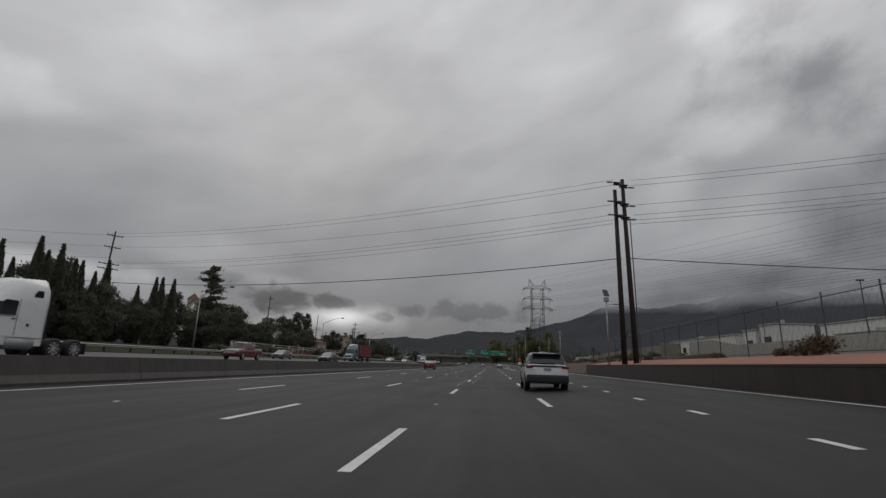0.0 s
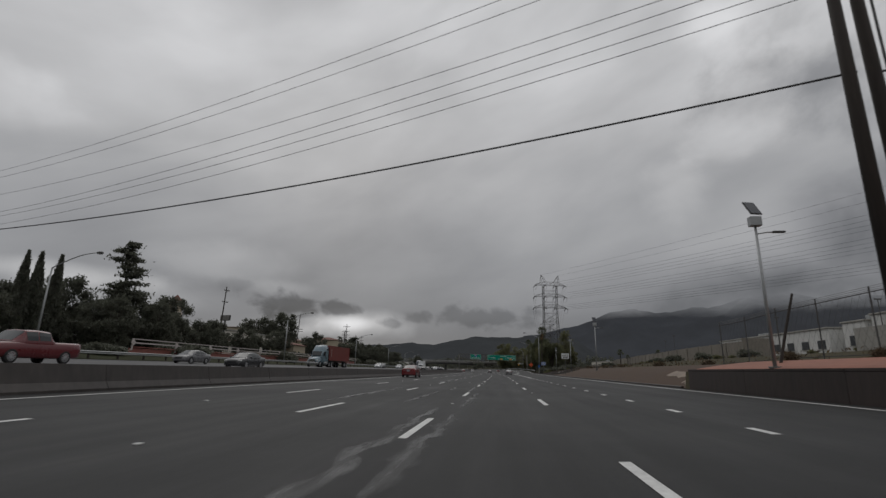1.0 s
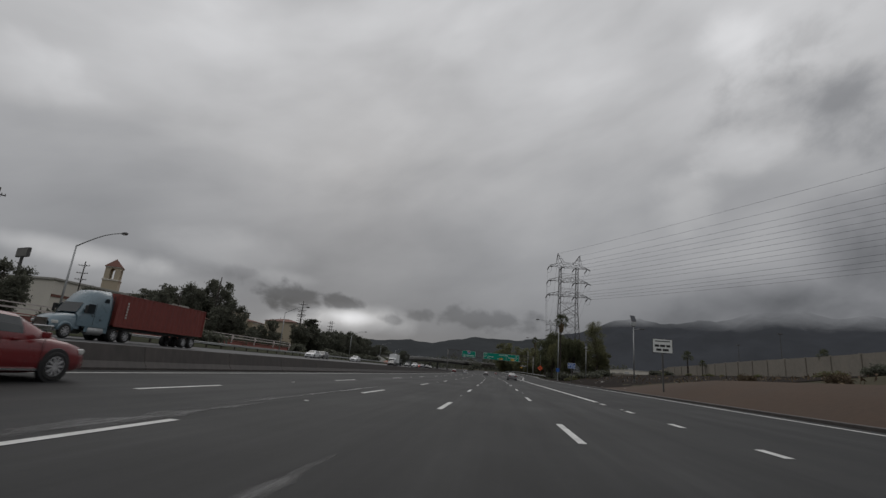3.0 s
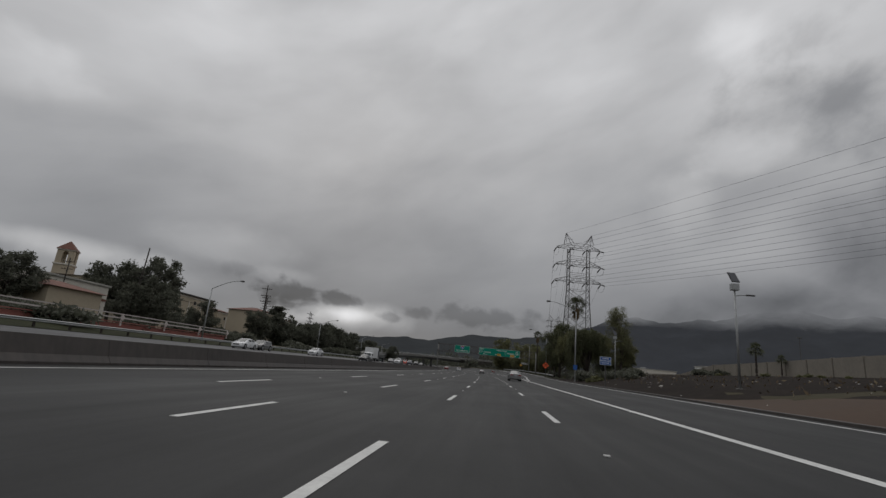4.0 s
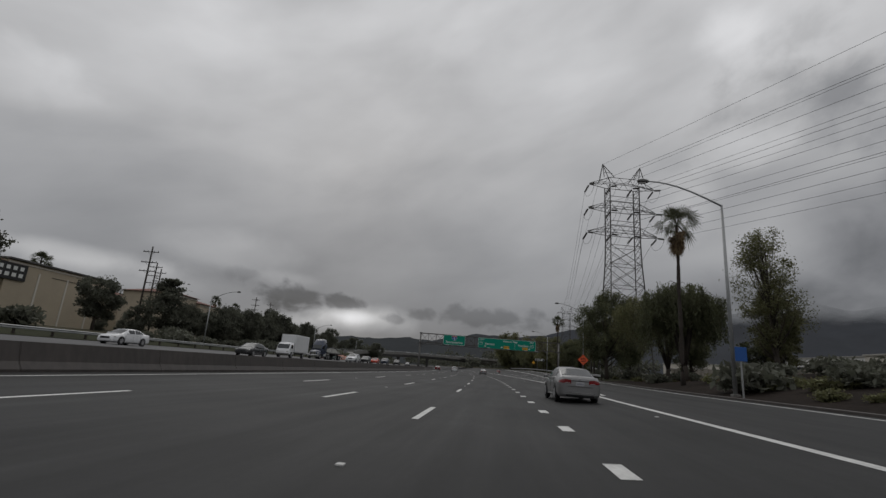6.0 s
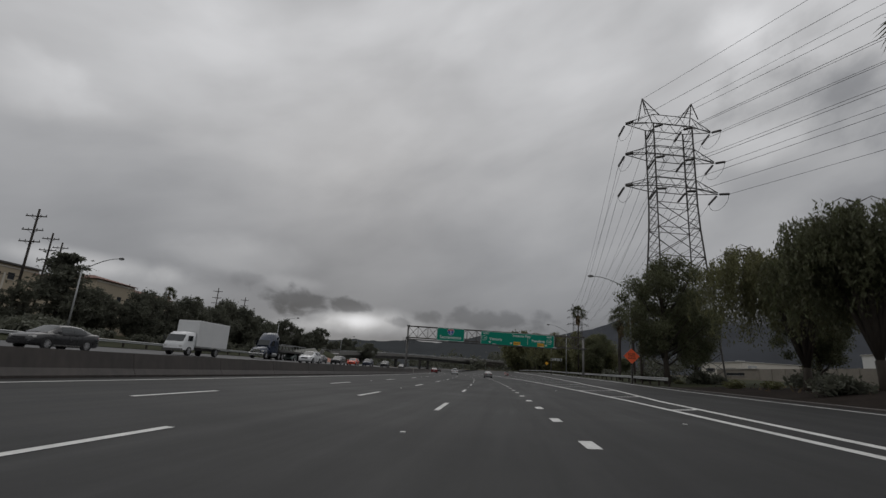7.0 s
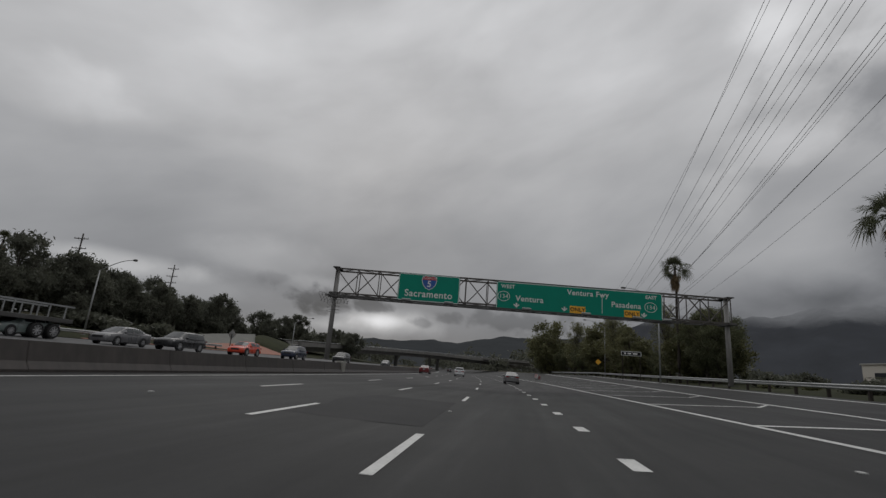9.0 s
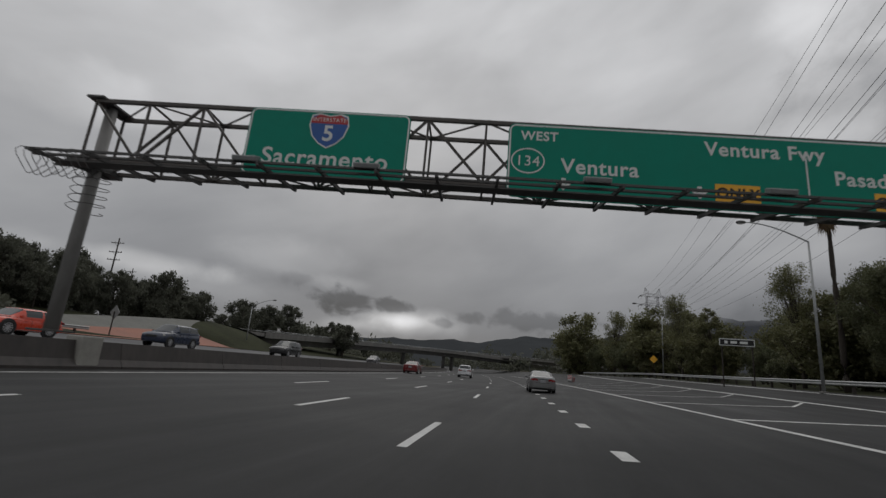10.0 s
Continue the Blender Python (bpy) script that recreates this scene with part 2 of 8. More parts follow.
M = {
    "road": road_material("wet_concrete_pavement", (0.014, 0.014, 0.0145), (0.024, 0.024, 0.024)),
    "road_far": road_material("grey_concrete_pavement", (0.07, 0.07, 0.072), (0.115, 0.115, 0.117)),
    "patch": material("dark_asphalt_patch", (0.017, 0.017, 0.018), 0.7, spec=0.25, vary=0.35, grain=14, blotch=0.4, bump=0.5, coord="World"),
    "line": material("worn_white_line_paint", (0.62, 0.62, 0.60), 0.5, vary=0.25, grain=14, blotch=1.5, coord="World"),
    "concrete": material("stained_concrete", (0.17, 0.165, 0.155), 0.75, vary=0.35, grain=5, blotch=0.6, bump=0.3, coord="World", stretch=(1, 1, 0.3)),
    "concrete_dark": material("wet_dark_concrete", (0.054, 0.046, 0.042), 0.55, vary=0.35, grain=4, blotch=0.5, bump=0.3, coord="World", stretch=(1, 1, 0.35)),
    "wallbrown": material("wet_red_brown_wall", (0.031, 0.021, 0.0185), 0.42, vary=0.4, grain=4, blotch=0.5, bump=0.35, coord="World", stretch=(1, 1, 0.3)),
    "concrete_pale": material("pale_concrete", (0.34, 0.33, 0.30), 0.8, vary=0.2, grain=4, blotch=0.3, bump=0.2, coord="World"),
    "paintpatch": material("faded_pale_paint", (0.23, 0.185, 0.145), 0.8, vary=0.25, grain=4, blotch=0.6, bump=0.1, coord="World"),
    "tanwall": material("tan_block_wall", (0.215, 0.195, 0.165), 0.85, vary=0.18, grain=3, blotch=0.3, bump=0.2, coord="World"),
    "redpave": material("red_stamped_paving", (0.29, 0.125, 0.085), 0.7, spec=0.3, vary=0.22, grain=3, blotch=0.35, bump=0.3, coord="World"),
    "brownpave": material("brown_stamped_paving", (0.076, 0.050, 0.035), 0.8, spec=0.2, vary=0.16, grain=5, blotch=0.3, bump=0.3, coord="World"),
    "soil": material("dark_wet_mulch", (0.026, 0.021, 0.018), 0.95, spec=0.06, vary=0.5, grain=4, blotch=0.4, bump=0.8, coord="World"),
    "slope": material("grey_concrete_slope", (0.17, 0.17, 0.155), 0.85, spec=0.2, vary=0.2, grain=2.5, blotch=0.3, bump=0.3, coord="World"),
    "earth": material("dry_grass_and_earth", (0.045, 0.043, 0.027), 0.95, spec=0.1, grain=2.0, blotch=0.12, bump=0.7, coord="World", colour2=(0.085, 0.072, 0.045)),
    "grass": material("green_verge_grass", (0.036, 0.039, 0.021), 0.95, spec=0.1, vary=0.45, grain=3, blotch=0.2, bump=0.6, coord="World"),
    "steel": material("galvanised_steel", (0.36, 0.37, 0.37), 0.5, 0.6, 0.15, 8, 0.8, 0.1),
    "steel_dark": material("weathered_dark_steel", (0.10, 0.098, 0.095), 0.6, 0.4, 0.25, 8, 0.8, 0.1),
    "tower": material("dull_lattice_steel", (0.085, 0.080, 0.076), 0.6, 0.5, 0.2, 4, 0.5, 0.0),
    "wood": material("creosoted_pole_wood", (0.035, 0.028, 0.023), 0.85, vary=0.4, grain=12, blotch=1.0, bump=0.5, stretch=(1, 1, 0.1)),
    "wire": material("black_cable", (0.03, 0.03, 0.032), 0.6, vary=0.1, bump=0.0),
    "ceramic": material("dark_insulator", (0.06, 0.055, 0.05), 0.3, vary=0.2, bump=0.0),
    "signgreen": material("green_sign_sheeting", (0.001, 0.25, 0.172), 0.6, spec=0.25, vary=0.06, grain=3, blotch=0.6, bump=0.0),
    "signblue": material("blue_sign_sheeting", (0.018, 0.10, 0.36), 0.42, vary=0.08, bump=0.0),
    "signwhite": material("white_sign_sheeting", (0.72, 0.74, 0.72), 0.45, vary=0.05, bump=0.0),
    "signred": material("red_sign_sheeting", (0.45, 0.03, 0.035), 0.45, vary=0.05, bump=0.0),
    "signorange": material("fluorescent_orange_sheeting", (1.0, 0.15, 0.05), 0.5, vary=0.04, bump=0.0),
    "signyellow": material("yellow_sign_sheeting", (0.88, 0.45, 0.03), 0.45, vary=0.05, bump=0.0),
    "signblack": material("black_sign_ink", (0.012, 0.012, 0.012), 0.5, vary=0.1, bump=0.0),
    "bark": material("grey_brown_bark", (0.055, 0.045, 0.036), 0.9, vary=0.35, grain=10, blotch=1.2, bump=0.7, stretch=(1, 1, 0.25)),
    "palmbark": material("palm_trunk_fibre", (0.042, 0.034, 0.028), 0.95, vary=0.4, grain=8, blotch=1.0, bump=0.8, stretch=(1, 1, 3)),
    "deadfrond": material("dead_palm_thatch", (0.13, 0.09, 0.05), 0.95, vary=0.35, bump=0.0, island=0.3),
    "frond": material("palm_frond_green", (0.075, 0.082, 0.043), 0.6, vary=0.3, bump=0.0, island=0.3, thin=0.3),
    "leaf": material("broadleaf_foliage", (0.112, 0.12, 0.062), 0.65, vary=0.3, grain=1.5, blotch=0.3, bump=0.0, island=0.25, thin=0.4),
    "puddle": film_material("standing_rain_water"),
    "gantry": material("weathered_brown_grey_steel", (0.092, 0.083, 0.076), 0.6, 0.2, 0.25, 6, 0.6, 0.1),
    "column": material("grey_painted_column", (0.25, 0.245, 0.235), 0.65, 0.1, 0.2, 5, 0.5, 0.1, stretch=(1, 1, 0.3)),
    "leafdark": material("dark_evergreen_foliage", (0.115, 0.12, 0.09), 0.7, vary=0.3, grain=1.5, blotch=0.3, bump=0.0, island=0.22, thin=0.4),
    "leafolive": material("olive_foliage", (0.15, 0.15, 0.07), 0.65, vary=0.3, grain=1.5, blotch=0.3, bump=0.0, island=0.25, thin=0.4),
    "drybrush": material("dry_tumbleweed", (0.12, 0.088, 0.055), 0.95, vary=0.35, bump=0.0, island=0.35),
    "stucco": material("cream_stucco", (0.43, 0.37, 0.28), 0.9, vary=0.1, grain=4, blotch=0.15, bump=0.2, coord="World"),
    "stuccopale": material("pale_stucco", (0.58, 0.55, 0.49), 0.9, vary=0.08, grain=4, blotch=0.15, bump=0.2, coord="World"),
    "rooftile": material("red_clay_roof_tile", (0.17, 0.08, 0.06), 0.85, vary=0.3, grain=3, blotch=0.6, bump=0.4, coord="World"),
    "whitewall": material("white_warehouse_panel", (0.62, 0.62, 0.60), 0.7, vary=0.06, grain=2, blotch=0.1, bump=0.05, coord="World"),
    "opening": material("dark_window_glass", (0.03, 0.033, 0.037), 0.2, vary=0.2, bump=0.0),
    "whitefence": material("white_painted_rail", (0.52, 0.47, 0.45), 0.6, vary=0.15, bump=0.1),
    "redfence": material("faded_red_rail_paint", (0.30, 0.11, 0.09), 0.65, vary=0.2, bump=0.1),
    "tyre": material("tyre_rubber", (0.018, 0.018, 0.018), 0.8, vary=0.2, bump=0.1),
    "rim": material("alloy_wheel", (0.48, 0.48, 0.49), 0.4, 0.45, 0.1, bump=0.0),
    "blacktrim": material("black_plastic_trim", (0.018, 0.018, 0.019), 0.55, vary=0.2, bump=0.0),
    "chrome": material("chrome_trim", (0.6, 0.6, 0.6), 0.15, 1.0, 0.05, bump=0.0),
    "glass": glass_material("tinted_car_glass"),
    "tail": material("red_tail_light_lens", (0.20, 0.012, 0.014), 0.2, vary=0.1, bump=0.0, coat=0.5),
    "lamp": material("clear_lamp_lens", (0.55, 0.55, 0.53), 0.15, vary=0.1, bump=0.0, coat=0.5),
    "plate": material("white_plate", (0.42, 0.42, 0.44), 0.5, vary=0.05, bump=0.0),
    "ink": material("grey_plate_ink", (0.20, 0.21, 0.25), 0.5, vary=0.05, bump=0.0),
    "white": paint("white_car_paint", (0.74, 0.75, 0.76)),
    "silver": paint("silver_grey_metallic_paint", (0.25, 0.25, 0.25), 0.5, 0.32),
    "red": paint("red_car_paint", (0.16, 0.016, 0.018)),
    "maroon": paint("maroon_car_paint", (0.13, 0.014, 0.018)),
    "orangered": paint("orange_red_car_paint", (0.62, 0.06, 0.025)),
    "black": paint("black_car_paint", (0.02, 0.02, 0.022)),
    "navy": paint("dark_blue_truck_paint", (0.02, 0.03, 0.06)),
    "paleblue": paint("grey_blue_truck_paint", (0.13, 0.19, 0.225)),
    "teal": paint("grey_green_car_paint", (0.16, 0.20, 0.19)),
    "greycar": paint("grey_car_paint", (0.13, 0.13, 0.135)),
    "container": material("red_corrugated_container_paint", (0.17, 0.034, 0.026), 0.55, vary=0.2, grain=3, blotch=0.5, bump=0.05),
    "boxwhite": material("white_box_body", (0.68, 0.69, 0.69), 0.5, vary=0.07, bump=0.0),
    "litter": material("pale_litter", (0.5, 0.48, 0.45), 0.8, vary=0.3, bump=0.0),
    "solar": glass_material("solar_panel_glass", (0.02, 0.024, 0.035)),
}


# ---------- mesh building ----------
class Shape:
    """Collects faces of one part."""

    def __init__(self):
        self.v, self.f = [], []

    def add(self, verts, faces):
        n = len(self.v)
        self.v += [tuple(p) for p in verts]
        self.f += [tuple(i + n for i in f) for f in faces]
        return self

    def box(self, c, s, m=None, chamfer=0.0):
        x, y, z = (k / 2 for k in s)
        if chamfer:
            k = min(chamfer, x * 0.6, y * 0.6, z * 0.6)
            bm = bmesh.new()
            bmesh.ops.create_cube(bm, size=1.0, matrix=Matrix.Diagonal((2 * x, 2 * y, 2 * z, 1)))
            bmesh.ops.bevel(bm, geom=bm.edges[:], offset=k, segments=2, affect="EDGES", profile=0.6)
            vs, fs = [v.co.copy() for v in bm.verts], [[v.index for v in f.verts] for f in bm.faces]
            bm.free()
        else:
            vs = [Vector((i, j, k)) for i in (-x, x) for j in (-y, y) for k in (-z, z)]
            fs = [(0, 1, 3, 2), (4, 6, 7, 5), (0, 4, 5, 1), (2, 3, 7, 6), (0, 2, 6, 4), (1, 5, 7, 3)]
        if m is not None:
            vs = [m @ p for p in vs]
        return self.add([Vector(c) + p for p in vs], fs)

    def beam(self, a, b, w, h=None):
        """A square bar from a to b."""
        a, b = Vector(a), Vector(b)
        d = b - a
        m = d.to_track_quat("Y", "Z").to_matrix()
        return self.box((a + b) / 2, (w, d.length, h or w), m)

    def rod(self, a, b, r0, r1=None, n=8):
        a, b = Vector(a), Vector(b)
        q = (b - a).to_track_quat("Z", "Y").to_matrix()
        r1 = r0 if r1 is None else r1
        vs = []
        for p, r in ((a, r0), (b, r1)):
            vs += [p + q @ Vector((r * math.cos(2 * math.pi * i / n), r * math.sin(2 * math.pi * i / n), 0)) for i in range(n)]
        fs = [(i, (i + 1) % n, n + (i + 1) % n, n + i) for i in range(n)] + [tuple(range(n))[::-1], tuple(range(n, 2 * n))]
        return self.add(vs, fs)

    def tube(self, pts, radii, n=8):
        pts = [Vector(p) for p in pts]
        if isinstance(radii, (int, float)):
            radii = [radii] * len(pts)
        vs, fs = [], []
        for i, p in enumerate(pts):
            d = pts[min(i + 1, len(pts) - 1)] - pts[max(i - 1, 0)]
            q = d.to_track_quat("Z", "Y").to_matrix()
            vs += [p + q @ Vector((radii[i] * math.cos(2 * math.pi * k / n), radii[i] * math.sin(2 * math.pi * k / n), 0)) for k in range(n)]
        for i in range(len(pts) - 1):
            fs += [(i * n + k, i * n + (k + 1) % n, (i + 1) * n + (k + 1) % n, (i + 1) * n + k) for k in range(n)]
        fs += [tuple(range(n))[::-1], tuple(range((len(pts) - 1) * n, len(pts) * n))]
        return self.add(vs, fs)

    def lathe(self, prof, axis="Z", c=(0, 0, 0), n=20):
        """prof: (radius, along) pairs, spun about an axis."""
        vs, fs = [], []
        for r, h in prof:
            for k in range(n):
                a = 2 * math.pi * k / n
                p = (r * math.cos(a), r * math.sin(a), h) if axis == "Z" else (h, r * math.cos(a), r * math.sin(a))
                vs.append(Vector(c) + Vector(p))
        for i in range(len(prof) - 1):
            fs += [(i * n + k, i * n + (k + 1) % n, (i + 1) * n + (k + 1) % n, (i + 1) * n + k) for k in range(n)]
        return self.add(vs, fs)

    def grid(self, rows):
        """rows of points, joined into quads."""
        k = len(rows[0])
        vs = [p for r in rows for p in r]
        return self.add(vs, [(i * k + j, i * k + j + 1, (i + 1) * k + j + 1, (i + 1) * k + j) for i in range(len(rows) - 1) for j in range(k - 1)])

    def plate(self, pts, thick):
        """A flat plate in the XZ plane, front toward -Y, from its outline."""
        n = len(pts)
        vs = [(x, 0, z) for x, z in pts] + [(x, thick, z) for x, z in pts]
        return self.add(vs, [tuple(range(n)), tuple(range(n, 2 * n))[::-1]] + [(i, n + i, n + (i + 1) % n, (i + 1) % n) for i in range(n)])

    def mesh(self, name, mat, smooth=False):
        me = bpy.data.meshes.new(name)
        me.from_pydata(self.v, [], self.f)
        me.materials.append(M[mat] if isinstance(mat, str) else mat)
        bm = bmesh.new()
        bm.from_mesh(me)
        bmesh.ops.recalc_face_normals(bm, faces=bm.faces)
        bm.to_mesh(me)
        bm.free()
        if smooth:
            for p in me.polygons:
                p.use_smooth = True
        return me


def thing(name, label, category, where=(0, 0, 0), turn=0.0, group="", kind="", scale=1.0):
    ob = new(name)
    ob.matrix_basis = pose(*where, 0, 0, turn) @ Matrix.Scale(scale, 4)
    return tagged(ob, label, category, group, kind)


def part(name, shape, mat, parent, label="", smooth=False):
    ob = new(name, shape.mesh(name, mat, smooth) if isinstance(shape, Shape) else shape)
    ob.parent = parent
    if label:
        tagged(ob, label)
    return ob


def structure(name, shape, mat, label, category, smooth=False, kind="structure"):
    return tagged(new(name, shape.mesh(name, mat, smooth)), label, category, kind=kind)


def words(text, size, mat, parent, where, name="lettering", stretch=1.0, bold=0.0):
    """Flat lettering that faces -Y, centred on where."""
    cu = bpy.data.curves.new(name, "FONT")
    cu.body, cu.size, cu.align_x, cu.align_y, cu.extrude, cu.offset = text, size, "CENTER", "CENTER", 0.004, bold
    cu.space_character = 1.08
    tmp = bpy.data.objects.new(name, cu)
    scene.collection.objects.link(tmp)
    dg = bpy.context.evaluated_depsgraph_get()
    me = bpy.data.meshes.new_from_object(tmp.evaluated_get(dg))
    bpy.data.objects.remove(tmp)
    me.transform(pose(*where, 90) @ Matrix.Diagonal((stretch, 1, 1, 1)))
    me.materials.clear()
    me.materials.append(M[mat])
    ob = new(name, me)
    ob.parent = parent
    return ob


# ---------- the road's line and lie ----------
def cx(y):
    """How far the road's line has swung to the side at y."""
    if y <= 300:
        return 0.9876e-4 * y * y - 0.5682e-6 * y ** 3 if y > 0 else 0.0
    d = y - 300
    return 8.888 - 15.341 - 0.0941 * d - 4.1e-4 * d * d + 2.0e-7 * d ** 3


def heading(y):
    return math.degrees(math.atan2(-(cx(y + 0.5) - cx(y - 0.5)), 1.0))


def lerp(x, table):
    return float(np.interp(x, [a for a, _ in table], [b for _, b in table]))


RIGHT_EDGE = [(-200, 9.5), (60, 9.5), (100, 9.8), (135, 10.6), (165, 11.4), (190, 12.2), (222, 14.5), (250, 17.2), (283, 19.5), (320, 22), (400, 27), (600, 40), (900, 55)]
GORE_L = [(100, 5.0), (124, 5.12), (150, 5.35), (178, 5.75), (206, 6.6), (247, 6.9), (275, 7.0), (318, 7.5), (420, 8.0)]
GORE_R = [(182, 6.3), (206, 8.0), (222, 9.9), (240, 11.4), (256, 13.2), (272, 14.5), (300, 17), (340, 20), (420, 25)]
BANK_STEPS = [0, 0.72, 0.80, 1.5, 2.5, 4, 6, 9, 14, 25, 45, 90, 200, 500, 1200, 3400]
BANK_A = [0, 0, 0.92, 1.10, 1.28, 1.5, 1.65, 1.75, 1.85, 2.2, 2.6, 3, 3, 3, 3, 3]
BANK_B = [0, 0, 0.05, 0.42, 0.9, 1.42, 1.52, 1.75, 2.6, 3.3, 3.6, 4, 4, 4, 4, 4]
BANK_C = [0, 0, 0.04, 0.12, 0.3, 0.7, 1.05, 1.5, 2.2, 3.3, 3.6, 4, 4, 4, 4, 4]
BANK_D = [0, 0, 0.0, 0.03, 0.1, 0.2, 0.35, 0.5, 0.8, 1.4, 2.0, 3, 3, 3, 3, 3]


def zroad(off, y):
    """Height of the carriageway: a shallow dish, the slip road rising on the outside of the bend."""
    if off > 1:
        q = 0.0077 * min(1, max(0, (y - 190) / 35))
        return 0.055 * (min(off, 30) - 1) + q * max(0, min(off, 24) - 12) ** 2
    return 0.02 * max(0, -off - 3) if off > -13.5 else 0.21


def zbank(d, y):
    k = [float(np.interp(d, BANK_STEPS, b)) for b in (BANK_A, BANK_B, BANK_C, BANK_D)]
    return float(np.interp(y, [54.9, 55.1, 112, 130, 200, 222], [k[0], k[1], k[1], k[2], k[2], k[3]]))


LEFT_STEPS = [-13.2, -14.2, -39.5, -41, -44, -48, -53, -60, -72, -90, -140, -260, -600, -1500, -3400]


def zleft(off, y):
    hill = min(1, max(0, (y - 255) / 60)) * (1 - min(1, max(0, (y - 420) / 120)))
    low = np.interp(-off, [-a for a in LEFT_STEPS], [0.21, 0.52, 1.28, 1.38, 1.7, 2.2, 2.6, 2.9, 3.2, 3.5, 4, 5, 5, 5, 5])
    high = np.interp(-off, [-a for a in LEFT_STEPS], [0.21, 0.52, 1.28, 1.38, 1.7, 2.3, 3.0, 4.0, 5.2, 6.0, 6.5, 6, 5, 5, 5])
    return float(low + (high - low) * hill)


def zground(off, y):
    e = lerp(y, RIGHT_EDGE)
    if off > e:
        return zroad(e, y) + zbank(off - e, y)
    return zleft(off, y) if off < -13.2 else zroad(off, y)


def at(off, y, lift=0.0):
    return (cx(y) + off, y, zground(off, y) + lift)


YS = [-3000, -900, -300, -120, -60, -30] + [v for v in range(-20, 54, 6)] + [54.9, 55.1] + [v for v in range(60, 420, 6)] + [430, 450, 480, 520, 560, 600, 660, 740, 850, 1000, 1300, 1800, 2600, 4000]


def build_ground():
    s = Shape()
    rows = []
    for y in YS:
        e = lerp(y, RIGHT_EDGE)
        offs = LEFT_STEPS[::-1] + [-12.9, -8, -4, -1, 2, 5, 7.5] + [7.5 + (e - 7.5) * k / 6 for k in range(1, 6)] + [e + d for d in BANK_STEPS]
        rows.append([(cx(min(y, 900)) + o, y, zground(o, min(y, 900)) - (0.16 if -39.9 < o <= e + 0.3 else 0)) for o in offs])
    s.grid(rows)
    structure("ground", s, "earth", "dry grass and bare earth beside the freeway", "ground", True)

    def strip(name, lo, hi, y0, y1, mat, label, cat, lift=0.0, step=3.0, cols=8, height=zground):
        s = Shape()
        n = max(2, int((y1 - y0) / step))
        rows = []
        for i in range(n + 1):
            y = y0 + (y1 - y0) * i / n
            a, b = (lo(y) if callable(lo) else lo), (hi(y) if callable(hi) else hi)
            rows.append([(cx(y) + a + (b - a) * k / cols, y, height(a + (b - a) * k / cols, y) + lift) for k in range(cols + 1)])
        return structure(name, s.grid(rows), mat, label, cat, True)

    edge = lambda y: lerp(y, RIGHT_EDGE) + 0.59
    road = strip("road", -13.25, edge, -60, 900, "road", "wet grey concrete freeway lanes with white markings", "road", 0.0, 3.0, 26, zroad)
    strip("road_2", -39.4, -14.2, -60, 900, "road_far", "pale wet concrete carriageway for oncoming traffic", "road", 0.0, 4.0, 8)
    # planted and paved banks
    strip("pavement_1", lambda y: lerp(y, RIGHT_EDGE) + 0.76, lambda y: lerp(y, RIGHT_EDGE) + 4.2, -60, 54.8, "redpave", "red stamped paving on the bank behind the wall", "paving", 0.03, 3, 6)
    strip("pavement_2", lambda y: lerp(y, RIGHT_EDGE) + 0.76, lambda y: lerp(y, RIGHT_EDGE) + 4.1 - 3.2 * max(0, (y - 129) / 8), 55.15, 137, "brownpave", "brown stamped paving on the sloping bank", "paving", 0.03, 2, 8)
    strip("ground_2", lambda y: lerp(y, RIGHT_EDGE) + (0.62 if y >= 137 else 4.15 - 3.2 * max(0, (y - 129) / 8)), lambda y: lerp(y, RIGHT_EDGE) + 26, 112, 230, "soil", "dark wet mulch strewn with litter", "ground", 0.02, 2, 14)
    strip("ground_3", lambda y: lerp(y, RIGHT_EDGE) + 0.62, lambda y: lerp(y, RIGHT_EDGE) + 26, 230.2, 520, "grass", "rough green verge behind the guard rail", "ground", 0.02, 4, 10)
    strip("ground_4", -120, -39.8, -60, 520, "grass", "rough dark verge below the trees", "ground", 0.02, 4, 8)
    return road


ROAD = build_ground()


# ---------- lane markings ----------
def line_mesh(o0, o1, y0, y1, step=2.0):
    s = Shape()
    n = max(1, int((y1 - y0) / step))
    f = lambda o, y: lerp(y, o) if isinstance(o, list) else o
    rows = []
    for i in range(n + 1):
        y = y0 + (y1 - y0) * i / n
        rows.append([(cx(y) + f(o0, y) + d, y, zroad(f(o0, y) + d, y) + 0.007) for d in (-o1 / 2, o1 / 2)])
    return s.grid(rows)


